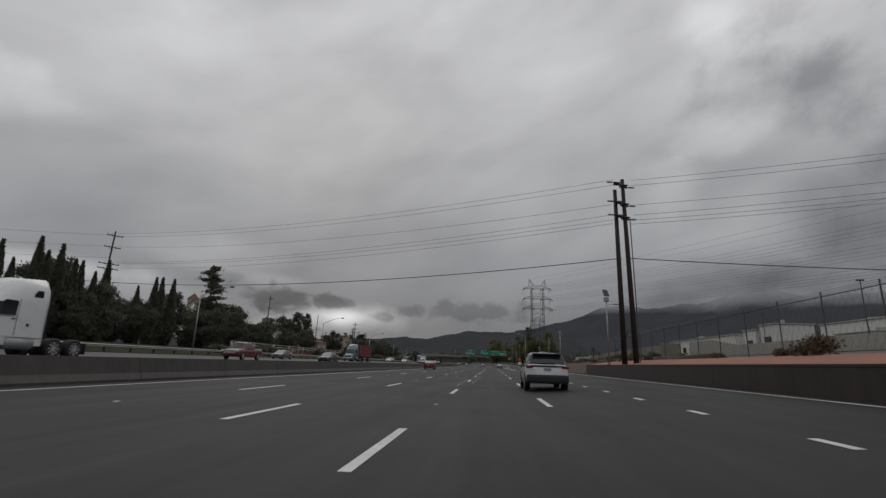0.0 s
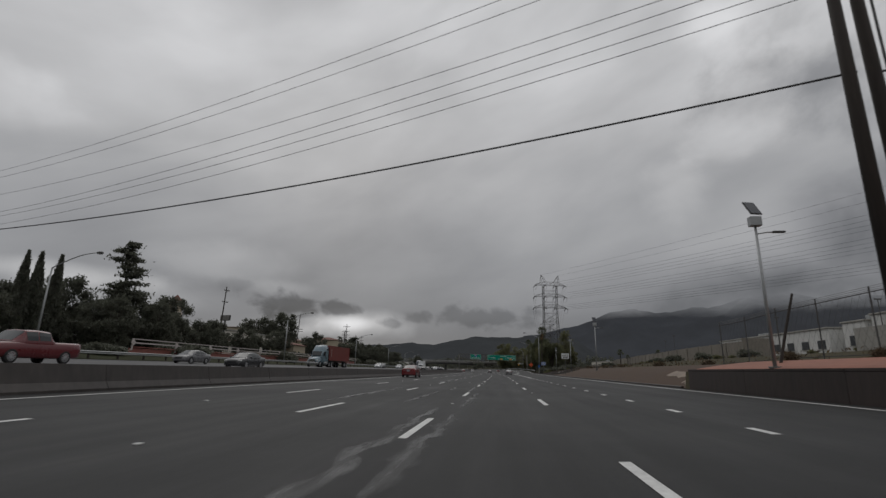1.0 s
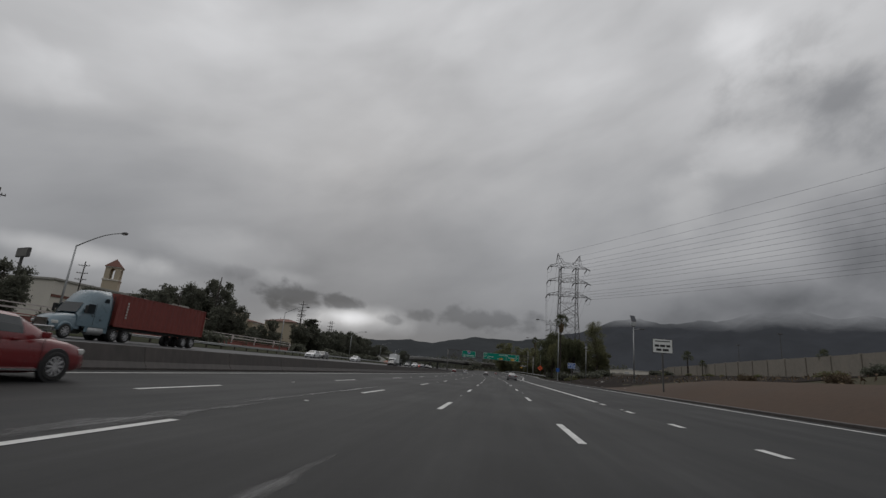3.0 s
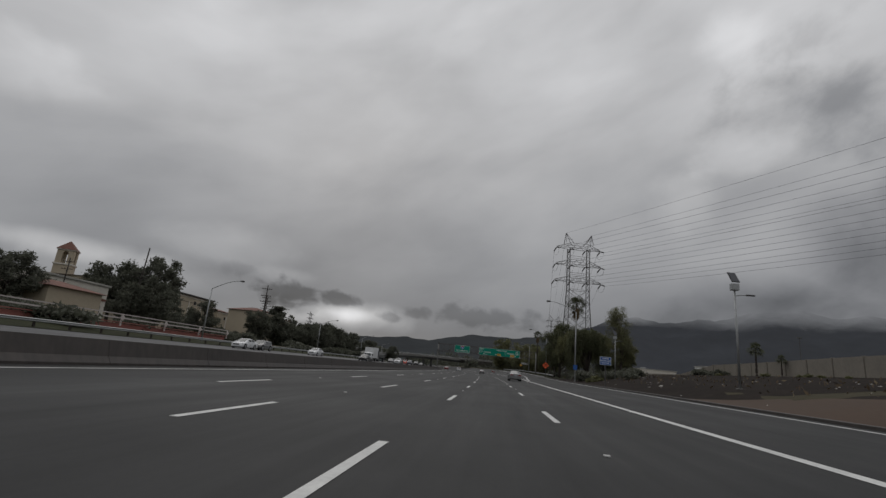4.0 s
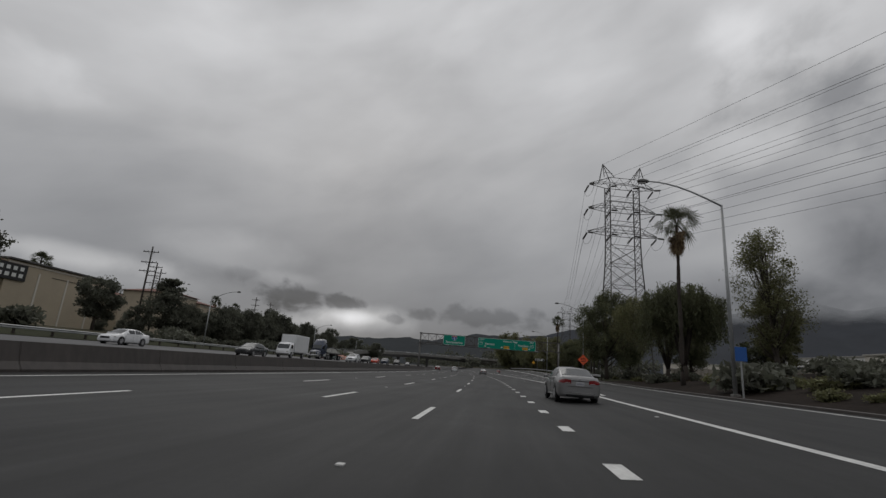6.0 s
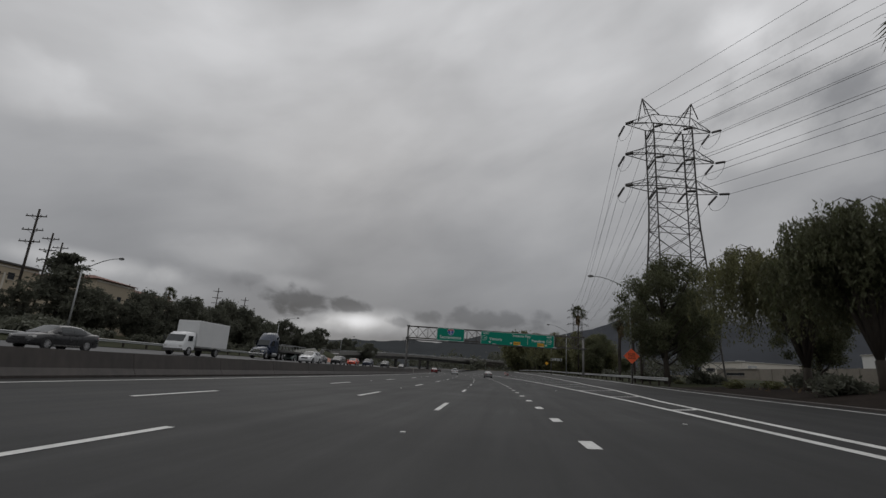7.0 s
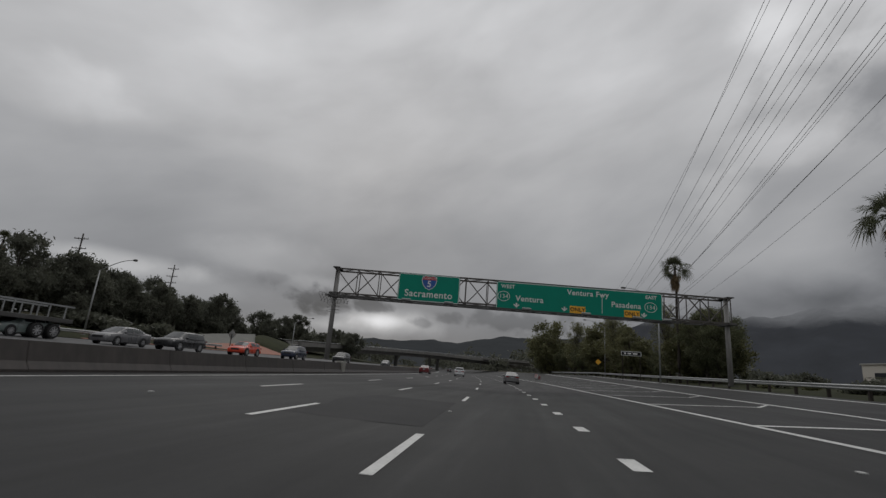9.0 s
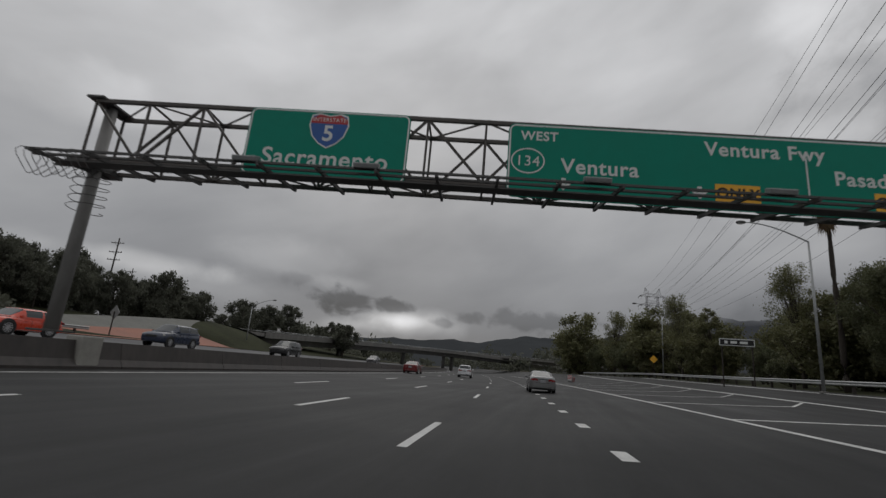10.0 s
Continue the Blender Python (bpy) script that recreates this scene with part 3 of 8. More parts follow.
def build_markings():
    def dashes(off, first, width, y_end, length=3.66, pitch=14.63, y_start=-40):
        y = first - math.ceil((first - y_start) / pitch) * pitch
        while y < y_end:
            part("lane_dash", line_mesh(off, width, y, y + length, 1.9), "line", ROAD)
            y += pitch

    dashes(-1.60, 5.86, 0.16, 420)
    dashes(-5.0, 5.86 - 11.11, 0.16, 420)
    dashes(-8.5, 5.86 - 4.0, 0.16, 420)
    dashes(1.74, 5.86 - 19.9, 0.16, 160)
    dashes(1.80, 241.9, 0.26, 420, 1.0, 4.71, 161)
    dashes(4.95, 7.75, 0.17, 105, 1.0, 4.7)
    part("edge_line", line_mesh(-12.2, 0.15, -60, 700, 4), "line", ROAD)
    part("edge_line", line_mesh([(a, b) for a, b in RIGHT_EDGE], 0.15, -60, 600, 4), "line", ROAD)
    part("gore_line", line_mesh(GORE_L, 0.24, 104, 420), "line", ROAD)
    part("gore_line", line_mesh(GORE_R, 0.24, 184, 400), "line", ROAD)
    # chevrons across the gore
    for y in range(200, 345, 10):
        a, b = lerp(y, GORE_L), lerp(y, GORE_R)
        if b - a < 0.8:
            continue
        s = Shape()
        m = a + (b - a) * 0.78
        pts = [(a, y), (m, y + 0.3), (b, y + 0.3 + (b - m) * 1.5)]
        for (o0, y0), (o1, y1) in zip(pts, pts[1:]):
            s.grid([[(cx(v) + u, v + d, zroad(u, v) + 0.009) for u, v in ((o0 + (o1 - o0) * k / 4, y0 + (y1 - y0) * k / 4) for k in range(5))] for d in (-0.18, 0.18)])
        part("gore_chevron", s, "line", ROAD)
    # raised reflectors
    for off, first, pitch in ((-1.6, 5.86 + 9.1, 14.63), (1.85, 5.86 - 19.42 + 9.1, 14.63), (4.95, 8.0, 12.0), (-5.0, 5.86 - 2.0, 14.63), (-8.5, 11.0, 14.63)):
        y = first - 14.63 * 2
        while y < 250:
            part("road_stud", Shape().box(at(off, y, 0.012), (0.1, 0.1, 0.024), chamfer=0.01), "line", ROAD)
            y += pitch * 2
    s = Shape()
    s.grid([[(cx(y) + o, y, zroad(o, y) + 0.004) for o in (-5.0 + 0.25 * math.sin(y), -3.3, -1.75)] for y in (245 - 0.3, 246, 247.5, 249, 250.5, 252, 253)])
    part("asphalt_patch", s, "patch", ROAD, "dark square asphalt repair patch")

    # rain water standing along the joints and across the lanes
    rng = random.Random(12)

    def puddle(o0, y0, o1, y1, w0, seed, lift):
        """A thin ragged film that tapers off at both ends."""
        n = max(12, int(math.hypot(o1 - o0, y1 - y0) / 0.22))
        left, mid, right = [], [], []
        for i in range(n + 1):
            f = i / n
            o, y = o0 + (o1 - o0) * f, y0 + (y1 - y0) * f
            env = min(1.0, 4 * f, 4 * (1 - f)) * w0
            a = o - env * max(0.03, 0.5 + 0.75 * noise.fractal((seed, i * 0.16, 0), 0.8, 2.0, 4))
            b = o + env * max(0.03, 0.5 + 0.75 * noise.fractal((seed + 7, i * 0.16, 3), 0.8, 2.0, 4))
            left.append((cx(y) + a, y, zroad(a, y) + lift)), right.append((cx(y) + b, y, zroad(b, y) + lift)), mid.append((cx(y) + o, y, zroad(o, y) + lift))
        ob = part("puddle", Shape().grid([left, mid, right]), "puddle", ROAD, "thin film of standing rain water")
        uv = ob.data.uv_layers.new(name="UVMap")
        for loop in ob.data.loops:
            uv.data[loop.index].uv = ((loop.vertex_index // (n + 1)) / 2, (loop.vertex_index % (n + 1)) / n)

    for i, (y0, y1, o, w) in enumerate(((26, 44, -1.9, 0.5), (30, 41, -1.2, 0.5), (42, 54, -1.15, 0.5), (52, 66, -1.65, 0.34), (62, 87, -1.78, 0.40), (69.5, 77, -1.45, 0.5), (55.5, 63, -2.9, 0.5),
                                        (43, 55, -3.35, 0.42), (71, 79, -2.9, 0.5), (41, 58, -5.85, 0.5), (69, 92, -5.45, 0.6), (70.5, 80, -5.0, 0.9), (86, 104, -5.7, 0.4))):
        puddle(o, y0, o + rng.uniform(-0.15, 0.15), y1, w, i * 3.1, 0.004 + 0.0006 * i)


build_markings()


# ---------- median, walls and rails ----------
def extrude_along(profile, off, y0, y1, step=3.0, ground=None):
    s = Shape()
    n = max(1, int(round((y1 - y0) / step)))
    rows = []
    for i in range(n + 1):
        y = y0 + (y1 - y0) * i / n
        o = lerp(y, off) if isinstance(off, list) else off
        g = ground(y) if ground else zground(o, y)
        rows.append([(cx(y) + o + a, y, g + b) for a, b in profile])
    k = len(profile)
    s.grid(rows)
    s.f += [tuple(range(k)), tuple(range(n * k, n * k + k))[::-1]]
    return s


def build_median():
    """Concrete safety barrier cast in lengths, with open joints between them."""
    prof = [(0.33, 0), (0.33, 0.08), (0.20, 0.30), (0.09, 0.86), (-0.09, 0.86), (-0.20, 0.3), (-0.30, 0.08), (-0.30, 0.0)]
    wall = thing("barrier", "stained concrete safety barrier along the freeway median", "barrier", kind="structure")
    y, i = -60.0, 0
    while y < 640:
        step = 6.0 if y < 400 else 20.0
        part("barrier_segment", extrude_along(prof, -13.55, y + 0.012, y + step - 0.012, 3.0, lambda v: 0.2), "concrete_dark", wall)
        y += step
    s = Shape().box((0, 0, 0.5), (0.62, 0.8, 1.0), chamfer=0.05)
    base = thing("sign_footing", "pale concrete pedestal in the median under a sign post", "footing", (cx(274.6) - 13.55, 274.6, 0.2), heading(274.6))
    part("pedestal", s, "concrete_pale", base)


build_median()


def build_right_wall():
    prof = [(-0.12, 0), (-0.10, 0.95), (-0.12, 0.97), (-0.12, 1.05), (0.16, 1.05), (0.16, 0)]
    off = [(a, b + 0.72) for a, b in RIGHT_EDGE]
    wall = thing("retaining_wall", "dark wet concrete retaining wall with pale water stains", "wall", kind="structure")
    y = -60.0
    while y < 54:
        y2 = min(y + 6.0, 55.0)
        part("wall_panel", extrude_along(prof, off, y + 0.01, y2 - 0.01, 2.0, lambda v: zroad(lerp(v, RIGHT_EDGE), v)), "wallbrown", wall)
        y = y2
    kerb = [(0, 0), (0, 0.13), (0.02, 0.15), (0.16, 0.15), (0.16, 0)]
    k = thing("kerb", "low grey concrete kerb along the slip road verge", "kerb", kind="structure")
    part("kerb_run", extrude_along(kerb, [(a, b + 0.6) for a, b in RIGHT_EDGE], 55.3, 229, 4.0, lambda v: zroad(lerp(v, RIGHT_EDGE), v)), "concrete_dark", k)


build_right_wall()


def build_slope_patches():
    """Pale coats of paint rolled over the paving near the end of the wall."""
    noise.seed_set(3)
    for y0, y1, d0, d1 in ((58.2, 62.0, 1.9, 2.55), (55.4, 57.0, 1.2, 1.55)):
        rows = []
        for i in range(25):
            f = i / 24
            y = y0 + (y1 - y0) * f
            j0, j1 = (0.22 * noise.fractal((i * 0.3, k, y0), 0.8, 2.0, 3) for k in (0, 5))
            lo, hi = d0 + j0 + 0.25 * (f - 0.5), d1 + j1 + 0.25 * (f - 0.5)
            e = lerp(y, RIGHT_EDGE)
            rows.append([(cx(y) + e + lo + (hi - lo) * k / 4, y, zground(e + lo + (hi - lo) * k / 4, y) + 0.045) for k in range(5)])
        structure("trim", Shape().grid(rows), "paintpatch", "pale patch of paint on the brown paved slope", "paint patch")


build_slope_patches()


def guard_rail(name, label, off, y0, y1, ground, lift=0.0, spacing=3.8, side=-1):
    g = thing(name, label, "guard rail", kind="")
    w = [(0, 0.45), (0.05, 0.50), (0.05, 0.54), (0.0, 0.59), (0.0, 0.62), (0.05, 0.67), (0.05, 0.71), (0, 0.76)]
    prof = [(a * -side * -1, b + lift) for a, b in w] + [(a * -side * -1 - 0.012 * side, b + lift) for a, b in w[::-1]]
    part("beam", extrude_along(prof, off, y0, y1, 3.0, ground), "steel", g, "galvanised corrugated steel beam")
    y = y0 + 0.4
    while y < y1:
        o = lerp(y, off) if isinstance(off, list) else off
        s = Shape().box((cx(y) + o - side * 0.16, y, ground(y) + 0.36 + lift / 2), (0.18, 0.16, 0.78 + lift), chamfer=0.012)
        part("post", s, "wood", g)
        y += spacing
    return g


RAIL_OFF = [(a, b + 1.9) for a, b in RIGHT_EDGE]
guard_rail("guard_rail", "steel guard rail on dark timber posts beside the slip road", RAIL_OFF, 231, 420, lambda y: zground(lerp(y, RAIL_OFF), y), 0.12, 3.8, -1)
guard_rail("guard_rail", "long steel guard rail beyond the oncoming lanes", -40.4, -40, 300, lambda y: zground(-40.4, y), 0.05, 3.8, 1)


def build_white_fence():
    """Painted parapet rail on the frontage road, with diamond plates on its posts."""
    f = thing("railing", "faded red and white painted railing with diamond-shaped post plates", "railing")
    y0, y1, off = 84.0, 186.0, -47.0
    g = lambda y: zground(off, y) + 0.55
    for z, mat, h in ((0.35, "redfence", 0.10), (0.85, "whitefence", 0.16), (1.35, "whitefence", 0.12)):
        part("rail", extrude_along([(0.05, z), (0.05, z + h), (-0.05, z + h), (-0.05, z)], off, y0, y1, 3.0, g), mat, f)
    y = y0
    while y <= y1:
        p = at(off, y, 0.55)
        post = part("post", Shape().box((p[0], p[1], p[2] + 0.72), (0.16, 0.16, 1.5), chamfer=0.015), "whitefence", f)
        d = Shape().box((p[0] + 0.14, p[1], p[2] + 0.95), (0.05, 0.6, 0.6), Matrix.Rotation(radians(45), 3, "X"))
        part("diamond", d, "whitefence", post)
        y += 8.5
    part("wall", extrude_along([(0.1, -0.3), (0.1, 0.25), (-0.1, 0.25), (-0.1, -0.3)], off - 0.4, y0, y1, 3.0, g), "redfence", f)


build_white_fence()


# ---------- sign gantry ----------
def green_sign(parent, x0, x1, z0, z1, y):
    w, h = x1 - x0, z1 - z0
    r = 0.22

    def outline(w, h, r):
        pts = []
        for cx_, cz_, a0 in ((w / 2 - r, h / 2 - r, 0), (-w / 2 + r, h / 2 - r, 90), (-w / 2 + r, -h / 2 + r, 180), (w / 2 - r, -h / 2 + r, 270)):
            pts += [(cx_ + r * math.cos(radians(a0 + k * 22.5)), cz_ + r * math.sin(radians(a0 + k * 22.5))) for k in range(5)]
        return pts

    panel = Shape().plate([(x0 + w / 2 + a, z0 + h / 2 + b) for a, b in outline(w, h, r)], 0.05)
    panel.v = [(a, b + y, c) for a, b, c in panel.v]
    ob = part("sign_panel", panel, "signgreen", parent, "green retroreflective sign panel")
    inner, outer = outline(w - 0.16, h - 0.16, r - 0.06), outline(w - 0.05, h - 0.05, r)
    n = len(inner)
    b = Shape().add([(x0 + w / 2 + p, y - 0.006, z0 + h / 2 + q) for p, q in inner + outer], [(i, (i + 1) % n, n + (i + 1) % n, n + i) for i in range(n)])
    part("border", b, "signwhite", ob)
    for i in range(1, int(w / 1.3)):
        part("stiffener", Shape().box((x0 + i * w / int(w / 1.3), y + 0.1, z0 + h / 2), (0.06, 0.09, h - 0.1)), "steel", ob)
    return ob


def ring(s, cx_, cz_, rx, rz, wide, y, n=28):
    vs = [(cx_ + (rx + d) * math.cos(2 * math.pi * k / n), y, cz_ + (rz + d) * math.sin(2 * math.pi * k / n)) for d in (0, wide) for k in range(n)]
    return s.add(vs, [(k, (k + 1) % n, n + (k + 1) % n, n + k) for k in range(n)])


def down_arrow(parent, x, z, y, size=0.4):
    s = Shape()
    w = size * 0.16
    for pts in ([(-w, 0.9 * size), (w, 0.9 * size), (w, 0.25 * size), (-w, 0.25 * size)], [(-0.62 * size, 0.55 * size), (0, -0.05 * size), (0, 0.22 * size), (-0.40 * size, 0.66 * size)],
                [(0.62 * size, 0.55 * size), (0, -0.05 * size), (0, 0.22 * size), (0.40 * size, 0.66 * size)]):
        s.add([(x + a, y - 0.008, z + b) for a, b in pts], [(0, 1, 2, 3)])
    part("arrow", s, "signwhite", parent)


def build_gantry():
    ang = 10.0
    g = thing("sign_gantry", "steel truss gantry with green overhead freeway signs", "sign gantry", (-2.17, 276.8, 0), ang)
    # local x runs along the gantry; the posts stand at its ends
    xl, xr, zt, zb, d0, d1 = -17.2, 17.8, 9.2, 7.0, 0.0, 1.35
    for x, z0, name in ((xl, 1.25, "post"), (xr, 1.7, "post")):
        p = part(name, Shape().rod((x, 0.7, z0), (x, 0.7, 9.3), 0.22, 0.19, 16), "column", g, "thick round steel column", True)
        part("base_plate", Shape().box((x, 0.7, z0 + 0.03), (0.9, 0.9, 0.06), chamfer=0.01), "steel_dark", p)
        part("cap", Shape().box((x, 0.7, 9.31), (0.62, 1.7, 0.08), chamfer=0.01), "steel_dark", p)
        part("bracket", Shape().box((x, 0.7, 6.95), (0.7, 1.8, 0.2), chamfer=0.02), "steel_dark", p)
    for y in (d0, d1):
        for z in (zt, zb):
            part("chord", Shape().beam((xl, y, z), (xr, y, z), 0.13), "gantry", g)
    n = 18
    for i in range(n + 1):
        x = xl + (xr - xl) * i / n
        x2 = xl + (xr - xl) * (i + 1) / n
        for y in (d0, d1):
            part("vertical", Shape().beam((x, y, zb), (x, y, zt), 0.07), "gantry", g)
            if i < n:
                a, b = ((zt, zb) if i % 2 == 0 else (zb, zt)) if y == d0 else ((zb, zt) if i % 2 == 0 else (zt, zb))
                part("diagonal", Shape().beam((x, y, a), (x2, y, b), 0.08), "gantry", g)
        for z in (zt, zb):
            part("strut", Shape().beam((x, d0, z), (x, d1, z), 0.06), "gantry", g)
            if i < n:
                part("brace", Shape().beam((x, d0 if i % 2 else d1, z), (x2, d1 if i % 2 else d0, z), 0.05), "gantry", g)
    # catwalk with grating slats, edge rail and outriggers
    walkway = part("catwalk", Shape().box(((xl + 12.2) / 2, -0.80, 6.50), (12.2 - xl, 0.5, 0.05)), "steel_dark", g, "dark steel maintenance walkway")
    for y in (-1.36, -0.56, -1.65):
        part("edge_rail", Shape().beam((xl - 0.3, y, 6.53 if y > -1.6 else 6.57), (12.4, y, 6.53 if y > -1.6 else 6.57), 0.07), "steel_dark", walkway)
    x = xl
    while x < 15.5:
        part("outrigger", Shape().beam((x, d1, 6.86), (x, -1.8, 6.48), 0.08, 0.11), "steel_dark", walkway)
        x += 1.75
    # sign panels with their lettering
    y = -0.16
    sac = green_sign(g, -11.55, -6.1, 6.78, 9.22, y)
    words("Sacramento", 0.84, "signwhite", sac, (-8.82, y - 0.006, 7.45), stretch=0.98, bold=0.012)
    shield = [(-0.62, 0.52), (-0.36, 0.60), (0, 0.52), (0.36, 0.60), (0.62, 0.52), (0.68, 0.15), (0.55, -0.25), (0.3, -0.52), (0, -0.68), (-0.3, -0.52), (-0.55, -0.25), (-0.68, 0.15)]
    for k, mat, dy in ((1.0, "signwhite", 0.010), (0.92, "signblue", 0.014)):
        s = Shape().add([(-8.82 + a * k, y - dy, 8.52 + b * k) for a, b in shield], [tuple(range(12))])
        part("route_shield", s, mat, sac)
    top = [(-0.60, 0.40), (-0.34, 0.55), (0, 0.48), (0.34, 0.55), (0.60, 0.40), (0.63, 0.22), (-0.63, 0.22)]
    part("shield_band", Shape().add([(-8.82 + a, y - 0.018, 8.52 + b) for a, b in top], [tuple(range(7))]), "signred", sac)
    words("INTERSTATE", 0.19, "signwhite", sac, (-8.82, y - 0.020, 8.87))
    words("5", 0.78, "signwhite", sac, (-8.82, y - 0.018, 8.36), bold=0.015)
    ven = green_sign(g, -2.85, 11.75, 6.6, 9.15, y)
    words("WEST", 0.44, "signwhite", ven, (-1.85, y - 0.006, 8.72), bold=0.01)
    words("Ventura", 0.70, "signwhite", ven, (0.08, y - 0.006, 7.72), bold=0.012)
    words("Ventura Fwy", 0.66, "signwhite", ven, (5.2, y - 0.006, 8.62), bold=0.012)
    words("Pasadena", 0.66, "signwhite", ven, (8.55, y - 0.006, 7.85), bold=0.012)
    words("EAST", 0.42, "signwhite", ven, (10.75, y - 0.006, 8.72), bold=0.01)
    for x in (-2.2, 10.7):
        part("route_ring", ring(Shape(), x, 7.85, 0.50, 0.40, 0.045, y - 0.008), "signwhite", ven)
        words("134", 0.5, "signwhite", ven, (x, y - 0.006, 7.83))
    part("divider", Shape().box((6.45, y - 0.008, 7.75), (0.05, 0.006, 1.5)), "signwhite", ven)
    for x in (4.3, 9.05):
        tab = part("only_tab", Shape().box((x, y - 0.012, 7.14), (1.36, 0.012, 0.62), chamfer=0.004), "signyellow", ven, "yellow tab on the green sign")
        words("ONLY", 0.46, "signblack", tab, (x, y - 0.024, 7.14), bold=0.012)
    for x in (-1.05, 3.15, 10.1):
        down_arrow(ven, x, 6.93, y, 0.44)
    for x in (-10.6, -7.0, -0.4, 4.6, 8.9, 11.4):
        lampb = part("sign_light", Shape().box((x, -1.7, 6.66), (0.75, 0.28, 0.16), Matrix.Rotation(radians(20), 3, "X"), 0.03), "steel", g, "grey floodlight housing")
        part("lens", Shape().box((x, -1.62, 6.73), (0.6, 0.16, 0.05), Matrix.Rotation(radians(20), 3, "X")), "lamp", lampb)
    # coiled wire round the left end
    for k in range(9):
        ringw = []
        c = Vector((xl - 0.9 + 0.28 * k, -1.0, 6.45 - 0.05 * (k % 3)))
        for a in range(13):
            t = 2 * math.pi * a / 12
            ringw.append(c + Vector((0.14 * math.sin(2 * t) + 0.02 * a, 0.42 * math.cos(t), 0.42 * math.sin(t))))
        part("razor_coil", Shape().tube(ringw, 0.013, 4), "steel_dark", g)
    for k in range(5):
        c = Vector((xl, 0.7, 5.3 + 0.3 * k))
        part("razor_coil", Shape().tube([c + Vector((0.55 * math.cos(t), 0.55 * math.sin(t), 0.02 * a)) for a, t in ((a, 2 * math.pi * a / 14) for a in range(15))], 0.013, 4), "steel_dark", g)


build_gantry()


# ---------- pylons, poles and wires ----------
ARMS = ((40.3, 7.2), (34.9, 7.4), (29.6, 7.6))


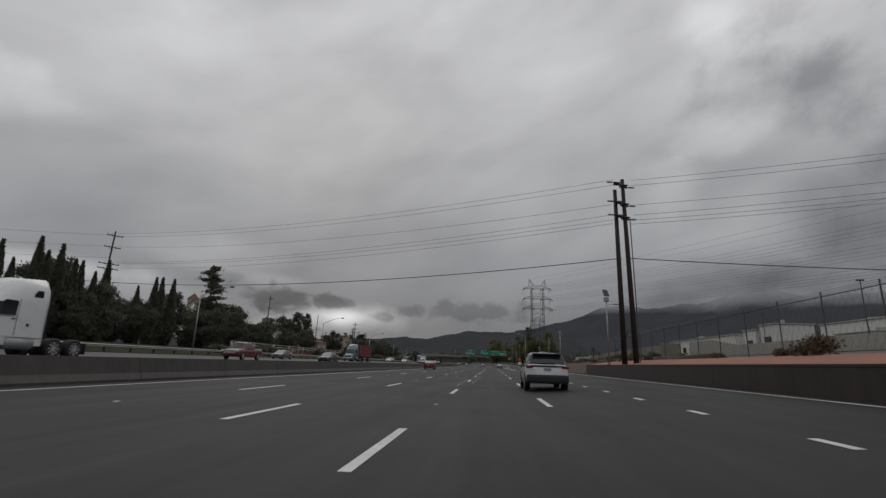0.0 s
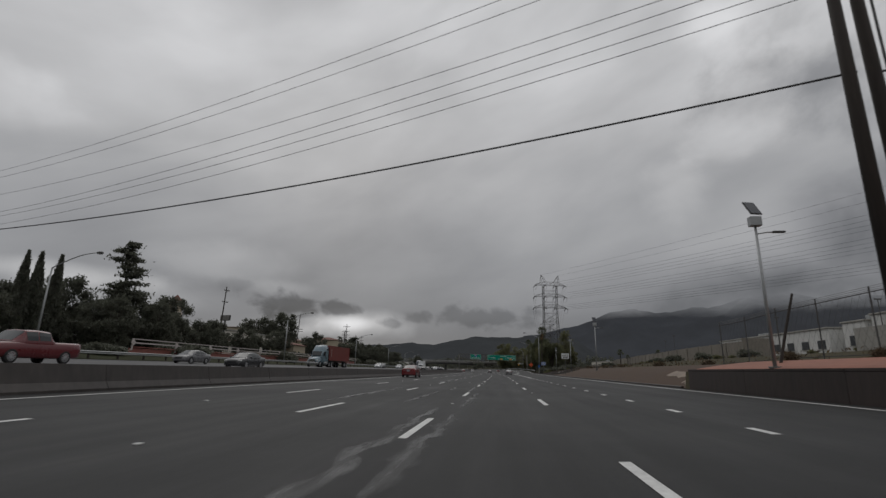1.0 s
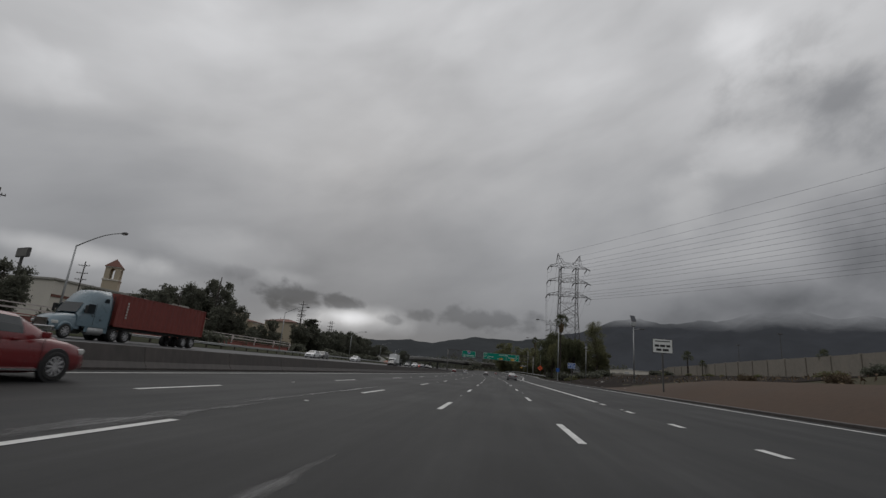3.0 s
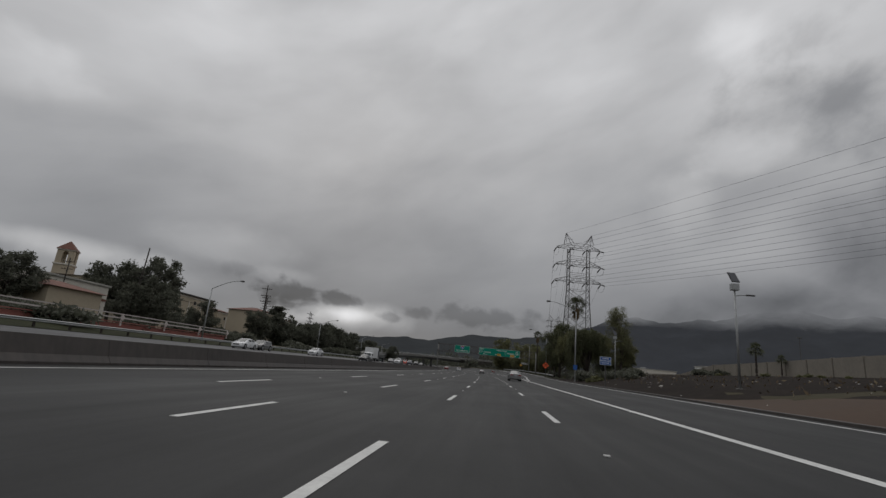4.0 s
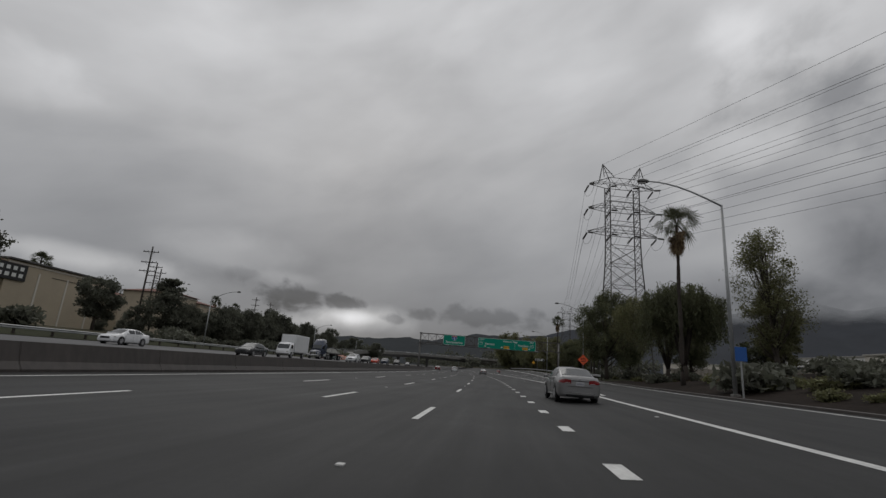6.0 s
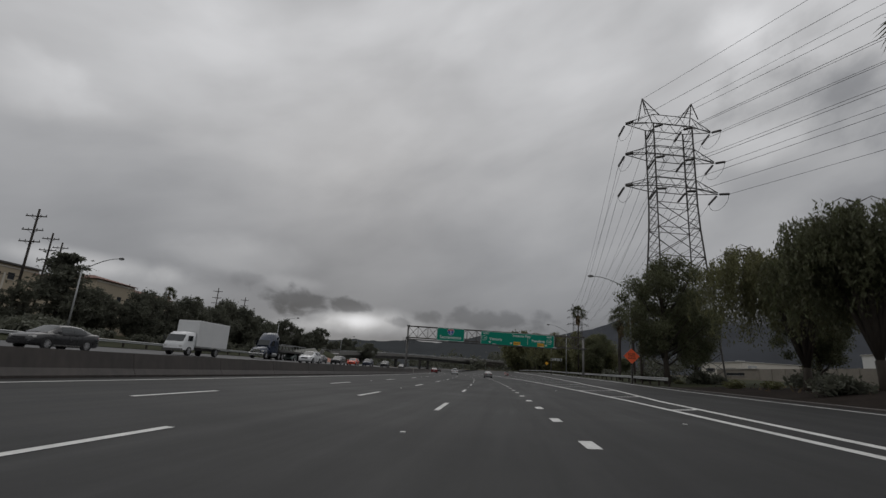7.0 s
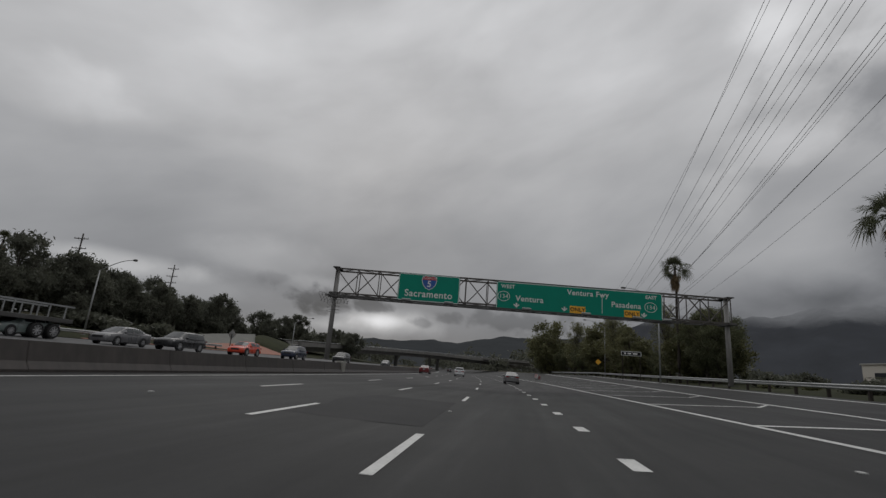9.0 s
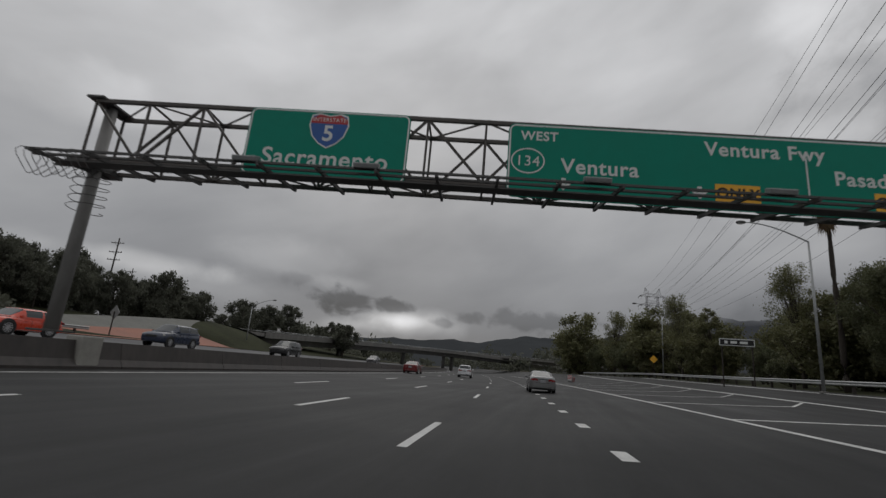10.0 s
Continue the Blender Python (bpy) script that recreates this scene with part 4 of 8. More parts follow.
def build_pylon(name, where, scale=1.0, turn=0.0):
    t = thing(name, "grey steel lattice transmission tower with three crossarms", "transmission tower", where, turn, "pylons along the power line", scale=scale)

    def half(z):
        return 3.2 if z > 25 else 3.2 + (25 - z) * 0.045

    def depth(z):
        return 1.3 if z > 25 else 1.3 + (25 - z) * 0.075

    zs = [0, 7, 13, 18.5, 23, 27, 29.6, 32.2, 34.9, 37.6, 40.3]
    for sx in (-1, 1):
        for sy in (-1, 1):
            for a, b in zip(zs, zs[1:]):
                part("leg", Shape().beam((sx * half(a), sy * depth(a), a), (sx * half(b), sy * depth(b), b), 0.18), "tower", t)
    for a, b in zip(zs, zs[1:]):
        for sy in (-1, 1):
            s = Shape()
            if b < 29:
                s.beam((-half(a), sy * depth(a), a), (half(b), sy * depth(b), b), 0.09)
                s.beam((half(a), sy * depth(a), a), (-half(b), sy * depth(b), b), 0.09)
                m = (a + b) / 2
                s.beam((-half(m), sy * depth(m), m), (0, sy * depth(a), a), 0.05), s.beam((half(m), sy * depth(m), m), (0, sy * depth(a), a), 0.05)
            s.beam((-half(b), sy * depth(b), b), (half(b), sy * depth(b), b), 0.08)
            part("lattice", s, "tower", t)
        for sx in (-1, 1):
            s = Shape()
            n = 3 if a < 25 else 2
            for k in range(n):
                p, q = a + (b - a) * k / n, a + (b - a) * (k + 1) / n
                s.beam((sx * half(p), -depth(p), p), (sx * half(q), depth(q), q), 0.07)
                s.beam((sx * half(p), depth(p), p), (sx * half(q), -depth(q), q), 0.07)
            part("lattice", s, "tower", t)
    for z, reach in ARMS:
        s = Shape()
        for sy in (-1, 1):
            s.beam((-reach, 0, z), (-3.2, sy * 1.3, z), 0.10), s.beam((reach, 0, z), (3.2, sy * 1.3, z), 0.10)
            s.beam((-reach, 0, z + 0.25), (-3.2, sy * 1.3, z + 1.5), 0.085), s.beam((reach, 0, z + 0.25), (3.2, sy * 1.3, z + 1.5), 0.085)
            s.beam((-3.2, sy * 1.3, z), (3.2, sy * 1.3, z), 0.10), s.beam((-3.2, sy * 1.3, z + 1.5), (3.2, sy * 1.3, z + 1.5), 0.085)
            for k in range(6):
                x = -3.2 + 6.4 * k / 6
                s.beam((x, sy * 1.3, z if k % 2 else z + 1.5), (x + 6.4 / 6, sy * 1.3, z + 1.5 if k % 2 else z), 0.055)
            for q in (-1, 1):
                for k in range(3):
                    a, b = 3.2 + (reach - 3.2) * k / 3, 3.2 + (reach - 3.2) * (k + 1) / 3
                    s.beam((q * a, sy * 1.3 * (1 - k / 3), z + 1.5 - 1.25 * k / 3), (q * b, sy * 1.3 * (1 - (k + 1) / 3), z), 0.055)
        part("crossarm", s, "tower", t)
    for sx in (-1, 1):
        s = Shape()
        for sy in (-1, 1):
            for dx in (-1.2, 1.2):
                s.beam((sx * 3.2 + dx, sy * 1.2, 41.8), (sx * 4.2, 0, 45.3), 0.12)
        s.beam((sx * 3.2 - 0.6, 0, 43.4), (sx * 3.2 + 1.2, 0, 43.4), 0.08)
        part("earth_peak", s, "tower", t)
    for z, reach in ARMS:
        for x in (-reach, -2.4, 2.4, reach):
            for sy in (-1, 1):
                a = Vector((x, sy * 0.3, z - 0.1))
                b = a + Vector((0, sy * 2.3, -0.8))
                ins = Shape().rod(a, b, 0.05, n=6)
                for k in range(9):
                    p = a.lerp(b, (k + 0.7) / 9.5)
                    ins.rod(p, p + (b - a).normalized() * 0.1, 0.2, 0.12, 8)
                part("insulator", ins, "ceramic", t)
            loop = [Vector((x, 2.4 * math.cos(math.pi * k / 8), z - 0.95 - 1.6 * math.sin(math.pi * k / 8))) for k in range(9)]
            part("jumper", Shape().tube(loop, 0.03, 4), "wire", t)
    return t


PYLON, PYLON_FAR, PYLON_BACK = (25.1, 255.0, 1.2), (54.5, 560.0, 12.0), (175.0, -6.0, zground(175.0, -6.0))
ARM_TURN = 12.0
pylon = build_pylon("transmission_tower", PYLON, 1.0, ARM_TURN)
copy_thing(pylon, pose(*PYLON_FAR, 0, 0, ARM_TURN))
copy_thing(pylon, pose(*PYLON_BACK, 0, 0, ARM_TURN))
ARM_C, ARM_S = math.cos(radians(ARM_TURN)), math.sin(radians(ARM_TURN))


def wire(name, a, b, sag, r, label, mat="wire", n=26):
    a, b = Vector(a), Vector(b)
    pts = [a.lerp(b, k / n) - Vector((0, 0, 4 * sag * (k / n) * (1 - k / n))) for k in range(n + 1)]
    ob = thing(name, label, "wire")
    part("strand", Shape().tube(pts, r, 5), mat, ob)
    return ob


def build_power_line():
    for z, reach in ARMS:
        for x in (-reach, -2.4, 2.4, reach):
            for (p, q, s1) in ((PYLON, PYLON_BACK, 4.0), (PYLON, PYLON_FAR, 9.0)):
                sy = -1 if q[1] < p[1] else 1
                d = sy * 2.6
                wire("power_line", (p[0] + x * ARM_C - d * ARM_S, p[1] + x * ARM_S + d * ARM_C, p[2] + z - 0.9), (q[0] + x * ARM_C + d * ARM_S, q[1] + x * ARM_S - d * ARM_C, q[2] + z - 0.9), s1, 0.026, "thin dark overhead conductor slung from the lattice tower")
    for x in (-4.2, 4.2):
        wire("earth_wire", (PYLON[0] + x * ARM_C, PYLON[1] + x * ARM_S, PYLON[2] + 45.2), (PYLON_BACK[0] + x * ARM_C, PYLON_BACK[1] + x * ARM_S, PYLON_BACK[2] + 45.2), 3.4, 0.025, "thin earth wire on the tower peaks")
        wire("earth_wire", (PYLON[0] + x * ARM_C, PYLON[1] + x * ARM_S, PYLON[2] + 45.2), (PYLON_FAR[0] + x * ARM_C, PYLON_FAR[1] + x * ARM_S, PYLON_FAR[2] + 45.2), 6, 0.025, "thin earth wire on the tower peaks")


build_power_line()


# ---------- vegetation ----------
def leaf_mesh(name, pts, size, mat, rng, droop=0.0, aspect=2.1):
    """Many small folded leaf sprays, one quad each, at the given points."""
    n = len(pts)
    a = rng.normal(size=(n, 3))
    a[:, 2] -= droop
    a /= np.linalg.norm(a, axis=1)[:, None]
    b = np.cross(a, rng.normal(size=(n, 3)))
    b /= np.linalg.norm(b, axis=1)[:, None]
    s = size * rng.uniform(0.55, 1.35, (n, 1))
    u, v = a * s * aspect * 0.5, b * s * 0.5
    c = np.cross(a, b) * s * 0.18
    vs = np.stack([pts - u, pts - v * 0.9 + c, pts + u, pts + v * 0.9 + c], 1).reshape(-1, 3)
    me = bpy.data.meshes.new(name)
    me.vertices.add(4 * n), me.loops.add(4 * n), me.polygons.add(n)
    me.vertices.foreach_set("co", vs.astype(np.float32).ravel())
    me.loops.foreach_set("vertex_index", np.arange(4 * n, dtype=np.int32))
    me.polygons.foreach_set("loop_start", np.arange(0, 4 * n, 4, dtype=np.int32))
    me.polygons.foreach_set("loop_total", np.full(n, 4, dtype=np.int32))
    me.update()
    me.materials.append(M[mat])
    return me


def clumps(rng, blobs, n):
    """Points in the outer shells of ellipsoid clumps (cx, cy, cz, rx, ry, rz)."""
    w = np.array([b[3] * b[4] + b[3] * b[5] for b in blobs])
    pick = rng.choice(len(blobs), n, p=w / w.sum())
    d = rng.normal(size=(n, 3))
    d /= np.linalg.norm(d, axis=1)[:, None]
    d *= rng.uniform(0.1, 1.0, (n, 1)) ** 0.6
    d += rng.normal(size=(n, 3)) * 0.34
    b = np.array(blobs)[pick]
    return b[:, :3] + d * b[:, 3:]


def limb_tree(name, label, category, height, spread, mat, seed, n=5200, leaf=0.42, trunk=0.26, bare=0.22, blobs=26, droop=0.0, group="", narrow=1.0):
    rng = np.random.default_rng(seed)
    t = thing(name, label, category, group=group)
    wood = Shape()
    lean = rng.normal(size=2) * 0.04 * height
    top = Vector((lean[0], lean[1], height * 0.82))
    stem = [Vector((0, 0, 0)), Vector((lean[0] * 0.2, lean[1] * 0.3, height * bare)), Vector((lean[0] * 0.6, lean[1] * 0.5, height * 0.5)), top]
    wood.tube(stem, [trunk * 1.25, trunk, trunk * 0.65, trunk * 0.15], 9)
    bl = []
    for i in range(int(blobs * 2.2)):
        h = rng.uniform(bare + 0.06, 0.95)
        fat = math.sin(math.pi * min(1, max(0.02, (h - bare * 0.7) / (1.08 - bare * 0.7)))) ** 0.7
        ang = rng.uniform(0, 2 * math.pi)
        r = spread * fat * rng.uniform(0.25, 1.0) * narrow
        c = Vector((math.cos(ang) * r + lean[0] * h, math.sin(ang) * r + lean[1] * h, height * h))
        k = spread * rng.uniform(0.10, 0.30) * (0.55 + 0.45 * fat)
        bl.append((c.x, c.y, c.z, k, k, k * rng.uniform(0.6, 1.0)))
        root = stem[1].lerp(top, max(0.0, h - 0.32))
        mid = root.lerp(c, 0.55) + Vector((0, 0, -0.03 * height))
        if i % 2 == 0:
            limb = Shape() if leaf < 0.2 else wood
            limb.tube([root, mid, c], [trunk * 0.34, trunk * 0.2, trunk * 0.05], 5)
            if leaf < 0.2:
                part("limb", limb, "bark", t, smooth=True)
    part("trunk", wood, "bark", t, smooth=True)
    part("crown", leaf_mesh("crown", clumps(rng, bl, n), leaf, mat, rng, droop), mat, t)
    return t


def cypress(seed, height=13.0, r=1.5, n=4600):
    rng = np.random.default_rng(seed)
    t = thing("cypress_tree", "tall narrow dark green cypress in a roadside row", "tree", group="row of cypresses")
    part("trunk", Shape().tube([(0, 0, 0), (0, 0, height * 0.5), (0, 0, height * 0.95)], [0.22, 0.14, 0.02], 7), "bark", t)
    h = rng.uniform(0.04, 1.0, n) ** 1.1
    prof = np.interp(h, [0, 0.1, 0.35, 0.7, 0.9, 1], [0.55, 0.9, 1.0, 0.60, 0.22, 0.0])
    a = rng.uniform(0, 2 * math.pi, n)
    rr = r * prof * rng.uniform(0.3, 1.0, n) ** 0.4 * (1 + 0.16 * np.sin(3 * a + h * 9))
    part("crown", leaf_mesh("crown", np.stack([np.cos(a) * rr, np.sin(a) * rr, h * height], 1), 0.27, "leafdark", rng, -2.2, 2.8), "leafdark", t)
    return t


def conifer(seed, height=17.0, r=4.2, n=6500, label="tall ragged dark conifer with uneven branches"):
    rng = np.random.default_rng(seed)
    t = thing("conifer", label, "tree")
    wood = Shape().tube([(0, 0, 0), (0.1, 0, height * 0.5), (0.15, 0.1, height * 0.98)], [0.32, 0.2, 0.03], 8)
    pts = []
    for i in range(34):
        h = 0.16 + 0.83 * (i + rng.uniform(-0.4, 0.4)) / 34
        ang = rng.uniform(0, 2 * math.pi)
        reach = r * (1.05 - h) ** 0.75 * rng.uniform(0.45, 1.1) + 0.35
        tip = Vector((math.cos(ang) * reach, math.sin(ang) * reach, height * h + reach * rng.uniform(0.0, 0.3)))
        wood.tube([(0.1, 0, height * h), tip], [0.07, 0.015], 4)
        for k in range(int(n / 34)):
            f = rng.uniform(0.2, 1.05)
            w = 0.25 + reach * 0.22
            pts.append(Vector((0.1, 0, height * h)).lerp(tip, f) + Vector(rng.normal(size=3) * (w, w, w * 0.22)))
    part("trunk", wood, "bark", t, smooth=True)
    part("crown", leaf_mesh("crown", np.array([tuple(p) for p in pts]), 0.27, "leafdark", rng, 0.0, 2.2), "leafdark", t)
    return t


def willow(seed, height=13.0, spread=5.6, mat="leafolive"):
    """Pepper tree: a forked trunk and drooping curtains of fine leaves with gaps between."""
    rng = np.random.default_rng(seed)
    t = thing("pepper_tree", "olive green pepper tree with drooping curtains of fine leaves", "tree")
    wood, twigs = Shape(), Shape()
    fork = Vector((0.1, 0.1, 1.7))
    wood.tube([(0, 0, 0), (0.04, 0.05, 0.8), fork], [0.36, 0.29, 0.26], 9)
    heads = []
    for i in range(9):
        ang, r = i * 2.4 + rng.uniform(-0.4, 0.4), spread * rng.uniform(0.25, 0.72)
        z = height * (0.98 - 0.38 * (r / spread) ** 2) * rng.uniform(0.8, 1.0)
        h = Vector((math.cos(ang) * r, math.sin(ang) * r, z))
        mid = fork.lerp(h, 0.5) + Vector((0, 0, 0.10 * height))
        part("limb", Shape().tube([fork, fork.lerp(mid, 0.6), mid, h], [0.2, 0.15, 0.1, 0.03], 6), "bark", t, smooth=True)
        heads.append(h)
    pts = []
    for h in heads:
        for k in range(20):
            a, q = rng.uniform(0, 2 * math.pi), spread * 0.46 * math.sqrt(rng.uniform(0.0, 1.0))
            c = h + Vector((math.cos(a) * q, math.sin(a) * q, -0.35 * q + rng.uniform(-0.5, 0.5)))
            out = Vector((c.x, c.y, 0))
            out = out.normalized() if out.length > 0.1 else Vector((1, 0, 0))
            drop = min(c.z - 1.0, rng.uniform(0.16, 0.5) * height)
            if k % 4 == 0:
                twigs.tube([h, h.lerp(c, 0.5) + Vector((0, 0, 0.4)), c], [0.035, 0.025, 0.012], 4)
            for sub in range(4):
                j = rng.normal(size=2) * 0.4
                long = drop * rng.uniform(0.55, 1.0)
                f = rng.uniform(0, 1, 66) ** 1.1
                w = rng.normal(size=(66, 3)) * (0.13, 0.13, 0.10)
                base = np.array((c.x + j[0], c.y + j[1], c.z))
                pts.append(base + np.stack([out.x * 0.5 * np.sqrt(f), out.y * 0.5 * np.sqrt(f), -f * long], 1) + w)
    tagged(part("twig", twigs, "bark", t), kind="stuff")
    part("trunk", wood, "bark", t, smooth=True)
    part("crown", leaf_mesh("crown", np.concatenate(pts), 0.10, mat, rng, 2.4, 3.0), mat, t)
    return t


def fan_palm(seed, height=14.0, crown=1.9, skirt=True, r=0.28):
    """Washington palm: a bare column, a thatch of dead leaves and stiff fans."""
    rng = np.random.default_rng(seed)
    t = thing("palm_tree", "tall fan palm with a ragged crown and dead brown thatch", "palm tree", group="roadside palms")
    lean = rng.normal() * 0.35
    n = 14
    trunk = Shape().tube([(lean * (k / n) ** 2, 0.03 * math.sin(k), height * k / n) for k in range(n + 1)], [r * (1.35 - 0.5 * k / n + 0.05 * (k % 2)) for k in range(n + 1)], 10)
    part("trunk", trunk, "palmbark", t, smooth=True)
    top = Vector((lean, 0, height))
    live, dead = Shape(), Shape()

    def fan(s, base, d, length, blades, droop):
        d = d.normalized()
        side = Matrix.Rotation(rng.uniform(-1.3, 1.3), 3, d) @ d.cross(Vector((0, 0, 1))).normalized()
        up = side.cross(d).normalized()
        hub = base + d * length * 0.58 - Vector((0, 0, droop * 0.25 * length))
        s.tube([base, base.lerp(hub, 0.5) + up * 0.05, hub], [0.03, 0.025, 0.02], 4)
        for k in range(blades):
            a = (k / (blades - 1) - 0.5) * 3.0
            q = (d * math.cos(a) + side * math.sin(a)).normalized()
            L = length * 0.56 * (0.72 + 0.28 * math.cos(a)) * rng.uniform(0.88, 1.08)
            w = (side * math.cos(a) - d * math.sin(a)) * 0.042
            m = hub + q * L * 0.55 + up * 0.03
            e = hub + q * L - Vector((0, 0, droop * L * rng.uniform(0.6, 1.4)))
            s.add([hub, m - w, e, m + w], [(0, 1, 2, 3)])

    for i in range(38):
        el = rng.uniform(-0.62, 1.4)
        az = rng.uniform(0, 2 * math.pi)
        d = Vector((math.cos(az) * math.cos(el), math.sin(az) * math.cos(el), math.sin(el)))
        fan(live, top, d, crown * rng.uniform(0.72, 1.22), 13, 0.30 * (1.3 - math.sin(el)))
    part("crown", live, "frond", t)
    if skirt:
        for i in range(54):
            z = height - rng.uniform(0.1, 1.6)
            az = rng.uniform(0, 2 * math.pi)
            d = Vector((math.cos(az), math.sin(az), rng.uniform(-4.5, -1.3)))
            fan(dead, Vector((lean, 0, z)), d, crown * rng.uniform(0.42, 0.72), 11, 0.5)
        part("thatch", dead, "deadfrond", t)
    return t


def bush(name, label, mat, seed, size=1.2, n=900, leaf=0.2, flat=0.7):
    rng = np.random.default_rng(seed)
    t = thing(name, label, "shrub")
    bl = [(rng.normal() * size * 0.4, rng.normal() * size * 0.4, size * flat * rng.uniform(0.35, 0.8), size * 0.5, size * 0.5, size * 0.42 * flat) for _ in range(9)]
    stems = Shape()
    for b in bl:
        stems.tube([(0, 0, 0), (b[0] * 0.5, b[1] * 0.5, b[2] * 0.5), b[:3]], [0.03, 0.02, 0.008], 4)
    part("stem", stems, "bark", t)
    part("foliage", leaf_mesh("foliage", clumps(rng, bl, n), leaf, mat, rng), mat, t)
    return t


def put(src, off, y, scale=1.0, turn=0.0, lift=-0.1, tall=1.0, used={}):
    """Place a tree: the first call moves it, later ones copy it."""
    p = at(off, y, lift)
    m = pose(*p, 0, 0, turn) @ Matrix.Diagonal((scale, scale, scale * tall, 1))
    if src.name in used:
        return copy_thing(src, m)
    used[src.name] = 1
    src.matrix_basis = m
    return src


def plant():
    r = random.Random(3)
    cyp = [cypress(11, 13.5, 1.2), cypress(12, 13.0, 1.05)]
    for i, (y, h) in enumerate(((20, 12), (27, 13), (33, 12), (38, 11.0), (42.6, 11.8), (46, 12.2), (49.4, 12.6), (51.8, 12.0), (53.6, 10.5), (56.6, 13.7), (58.1, 12.6), (60.2, 13.5), (62.2, 12.3), (64, 11.9), (66.4, 11.2), (68.6, 13), (75.2, 10.4), (79.4, 12.2), (81.6, 13.1), (83.8, 12.7))):
        put(cyp[i % 2], -60 - r.uniform(-0.5, 0.5), y, h / 13.25, r.uniform(0, 360))
    put(conifer(21, 17.6, 4.4), -59, 94.6, 0.98, 30)
    broad = [limb_tree("broadleaf_tree", "dense dark green broadleaf tree behind the guard rail", "tree", 11.5, 4.4, "leafdark", s, 9500, 0.25) for s in (31, 32, 33)]
    spots = [(-58, 22, 0.8), (-63, 36, 0.85), (-56, 46, 0.6), (-65, 64, 0.95), (-56, 72, 0.6), (-57, 90, 0.7), (-66, 92, 0.9), (-62, 107, 0.75), (-57, 104, 0.6), (-66, 116, 0.9), (-64, 124, 0.85),
             (-57, 112, 0.7), (-66, 136, 0.5), (-63, 146, 0.6), (-66, 152, 0.8), (-62, 158, 0.95), (-70, 170, 0.7), (-93, 218.5, 2.1), (-89, 221.5, 1.7), (-99, 219, 1.9), (-64, 201, 0.7), (-66, 196, 0.62),
             (-59, 221, 0.98), (-60, 248, 0.75), (-56, 246, 0.55), (-58, 256, 0.65), (-54, 252, 0.5), (-55, 262, 0.6), (-60, 266, 0.62), (-54, 270, 0.6), (-56, 277, 0.65), (-60, 283, 0.72),
             (-53, 285, 0.6), (-58, 292, 0.75), (-64, 296, 0.8), (-66, 304, 0.75), (-70, 312, 0.8), (-63, 312, 0.6), (-72, 324, 0.75), (-78, 334, 0.8), (-74, 344, 0.7), (-84, 352, 0.8), (-80, 366, 0.75), (-92, 374, 0.9), (-100, 392, 0.9),
             (-41.8, 388, 0.9), (-45, 398, 0.8), (-56, 420, 0.9), (-60, 436, 0.95), (-58, 452, 0.9), (-66, 440, 1.0), (-64, 466, 1.0), (-54, 480, 0.9), (-62, 400, 0.9), (-70, 412, 0.95), (-69, 272, 0.6), (-74, 286, 0.85), (-80, 304, 0.9)]
    for i, (o, y, s) in enumerate(spots):
        put(broad[i % 3], o, y, s * (1.08 if y > 284 else 1.0) * r.uniform(0.9, 1.06), r.uniform(0, 360), -0.2, r.uniform(0.9, 1.22))
    thick = [limb_tree("dense_tree", "dense dark tree crowded into the roadside bank", "tree", 9.5, 4.6, "leafdark", s, 8000, 0.27, 0.22, 0.02, 32) for s in (34, 35)]
    for i in range(100):
        y = r.uniform(14, 430)
        if 128 < y < 176 or 188 < y < 238:
            continue
        o = -r.uniform(52, 66) if y < 250 else -r.uniform(52, 96) + (0 if y < 296 else -12)
        put(thick[i % 2], o, y, r.uniform(0.6, 1.0) * (0.8 if y < 96 else 0.95 if y < 110 else 0.85 if y < 246 else 0.68 if y < 288 else 1.06), r.uniform(0, 360), -0.3, r.uniform(0.8, 1.3))
    for o, y, s, tall in ((-54, 250, 0.8, 1.2), (-56, 256, 0.85, 1.1), (-55, 262, 0.85, 1.2), (-58, 268, 0.9, 1.1), (-56, 274, 0.85, 1.2), (-58, 281, 0.95, 1.1), (-57, 288, 0.95, 1.2), (-62, 294, 1.0, 1.1), (-60, 246, 0.8, 1.1), (-66, 264, 0.8, 1.1), (-66, 276, 0.8, 1.1), (-64, 76, 0.85, 1.1), (-65, 82, 0.85, 1.15), (-65, 88, 0.9, 1.1), (-66, 70, 0.85, 1.2), (-66, 58, 0.8, 1.1),
                          (-72, 342, 1.0, 1.0), (-76, 356, 1.1, 1.0), (-80, 372, 1.2, 1.0), (-66, 318, 0.9, 1.2), (-68, 330, 0.9, 1.1), (-78, 392, 1.3, 1.0), (-66, 306, 1.0, 1.1)):
        put(thick[int(y) % 2], o, y, s, r.uniform(0, 360), -0.3, tall)
    put(conifer(22, 10.5, 4.6, 6500, "spreading dark cedar with layered branches"), -63, 243, 1.12, 80)
    palm = fan_palm(41, 11.0, 1.75, True, 0.155)
    for o, y, s in ((-85.0, 299.6, 1.06), (-84.0, 312.5, 0.92), (-109, 258, 1.36)):
        put(palm, o, y, s, r.uniform(0, 360))
    # the bank of the slip road
    tall = fan_palm(42, 14.0, 1.75, True, 0.145)
    put(tall, 16.1, 198.2, 1.0, 20)
    for o, y, s in ((21.9, 256.3, 0.745), (22.2, 264.8, 0.77), (21.7, 262.6, 0.66)):
        put(palm, o, y, s * 1.2, r.uniform(0, 360))
    put(palm, 20.9, 250.2, 0.89, 210)
    put(tall, 24.4, 303.2, 1.1, 100)
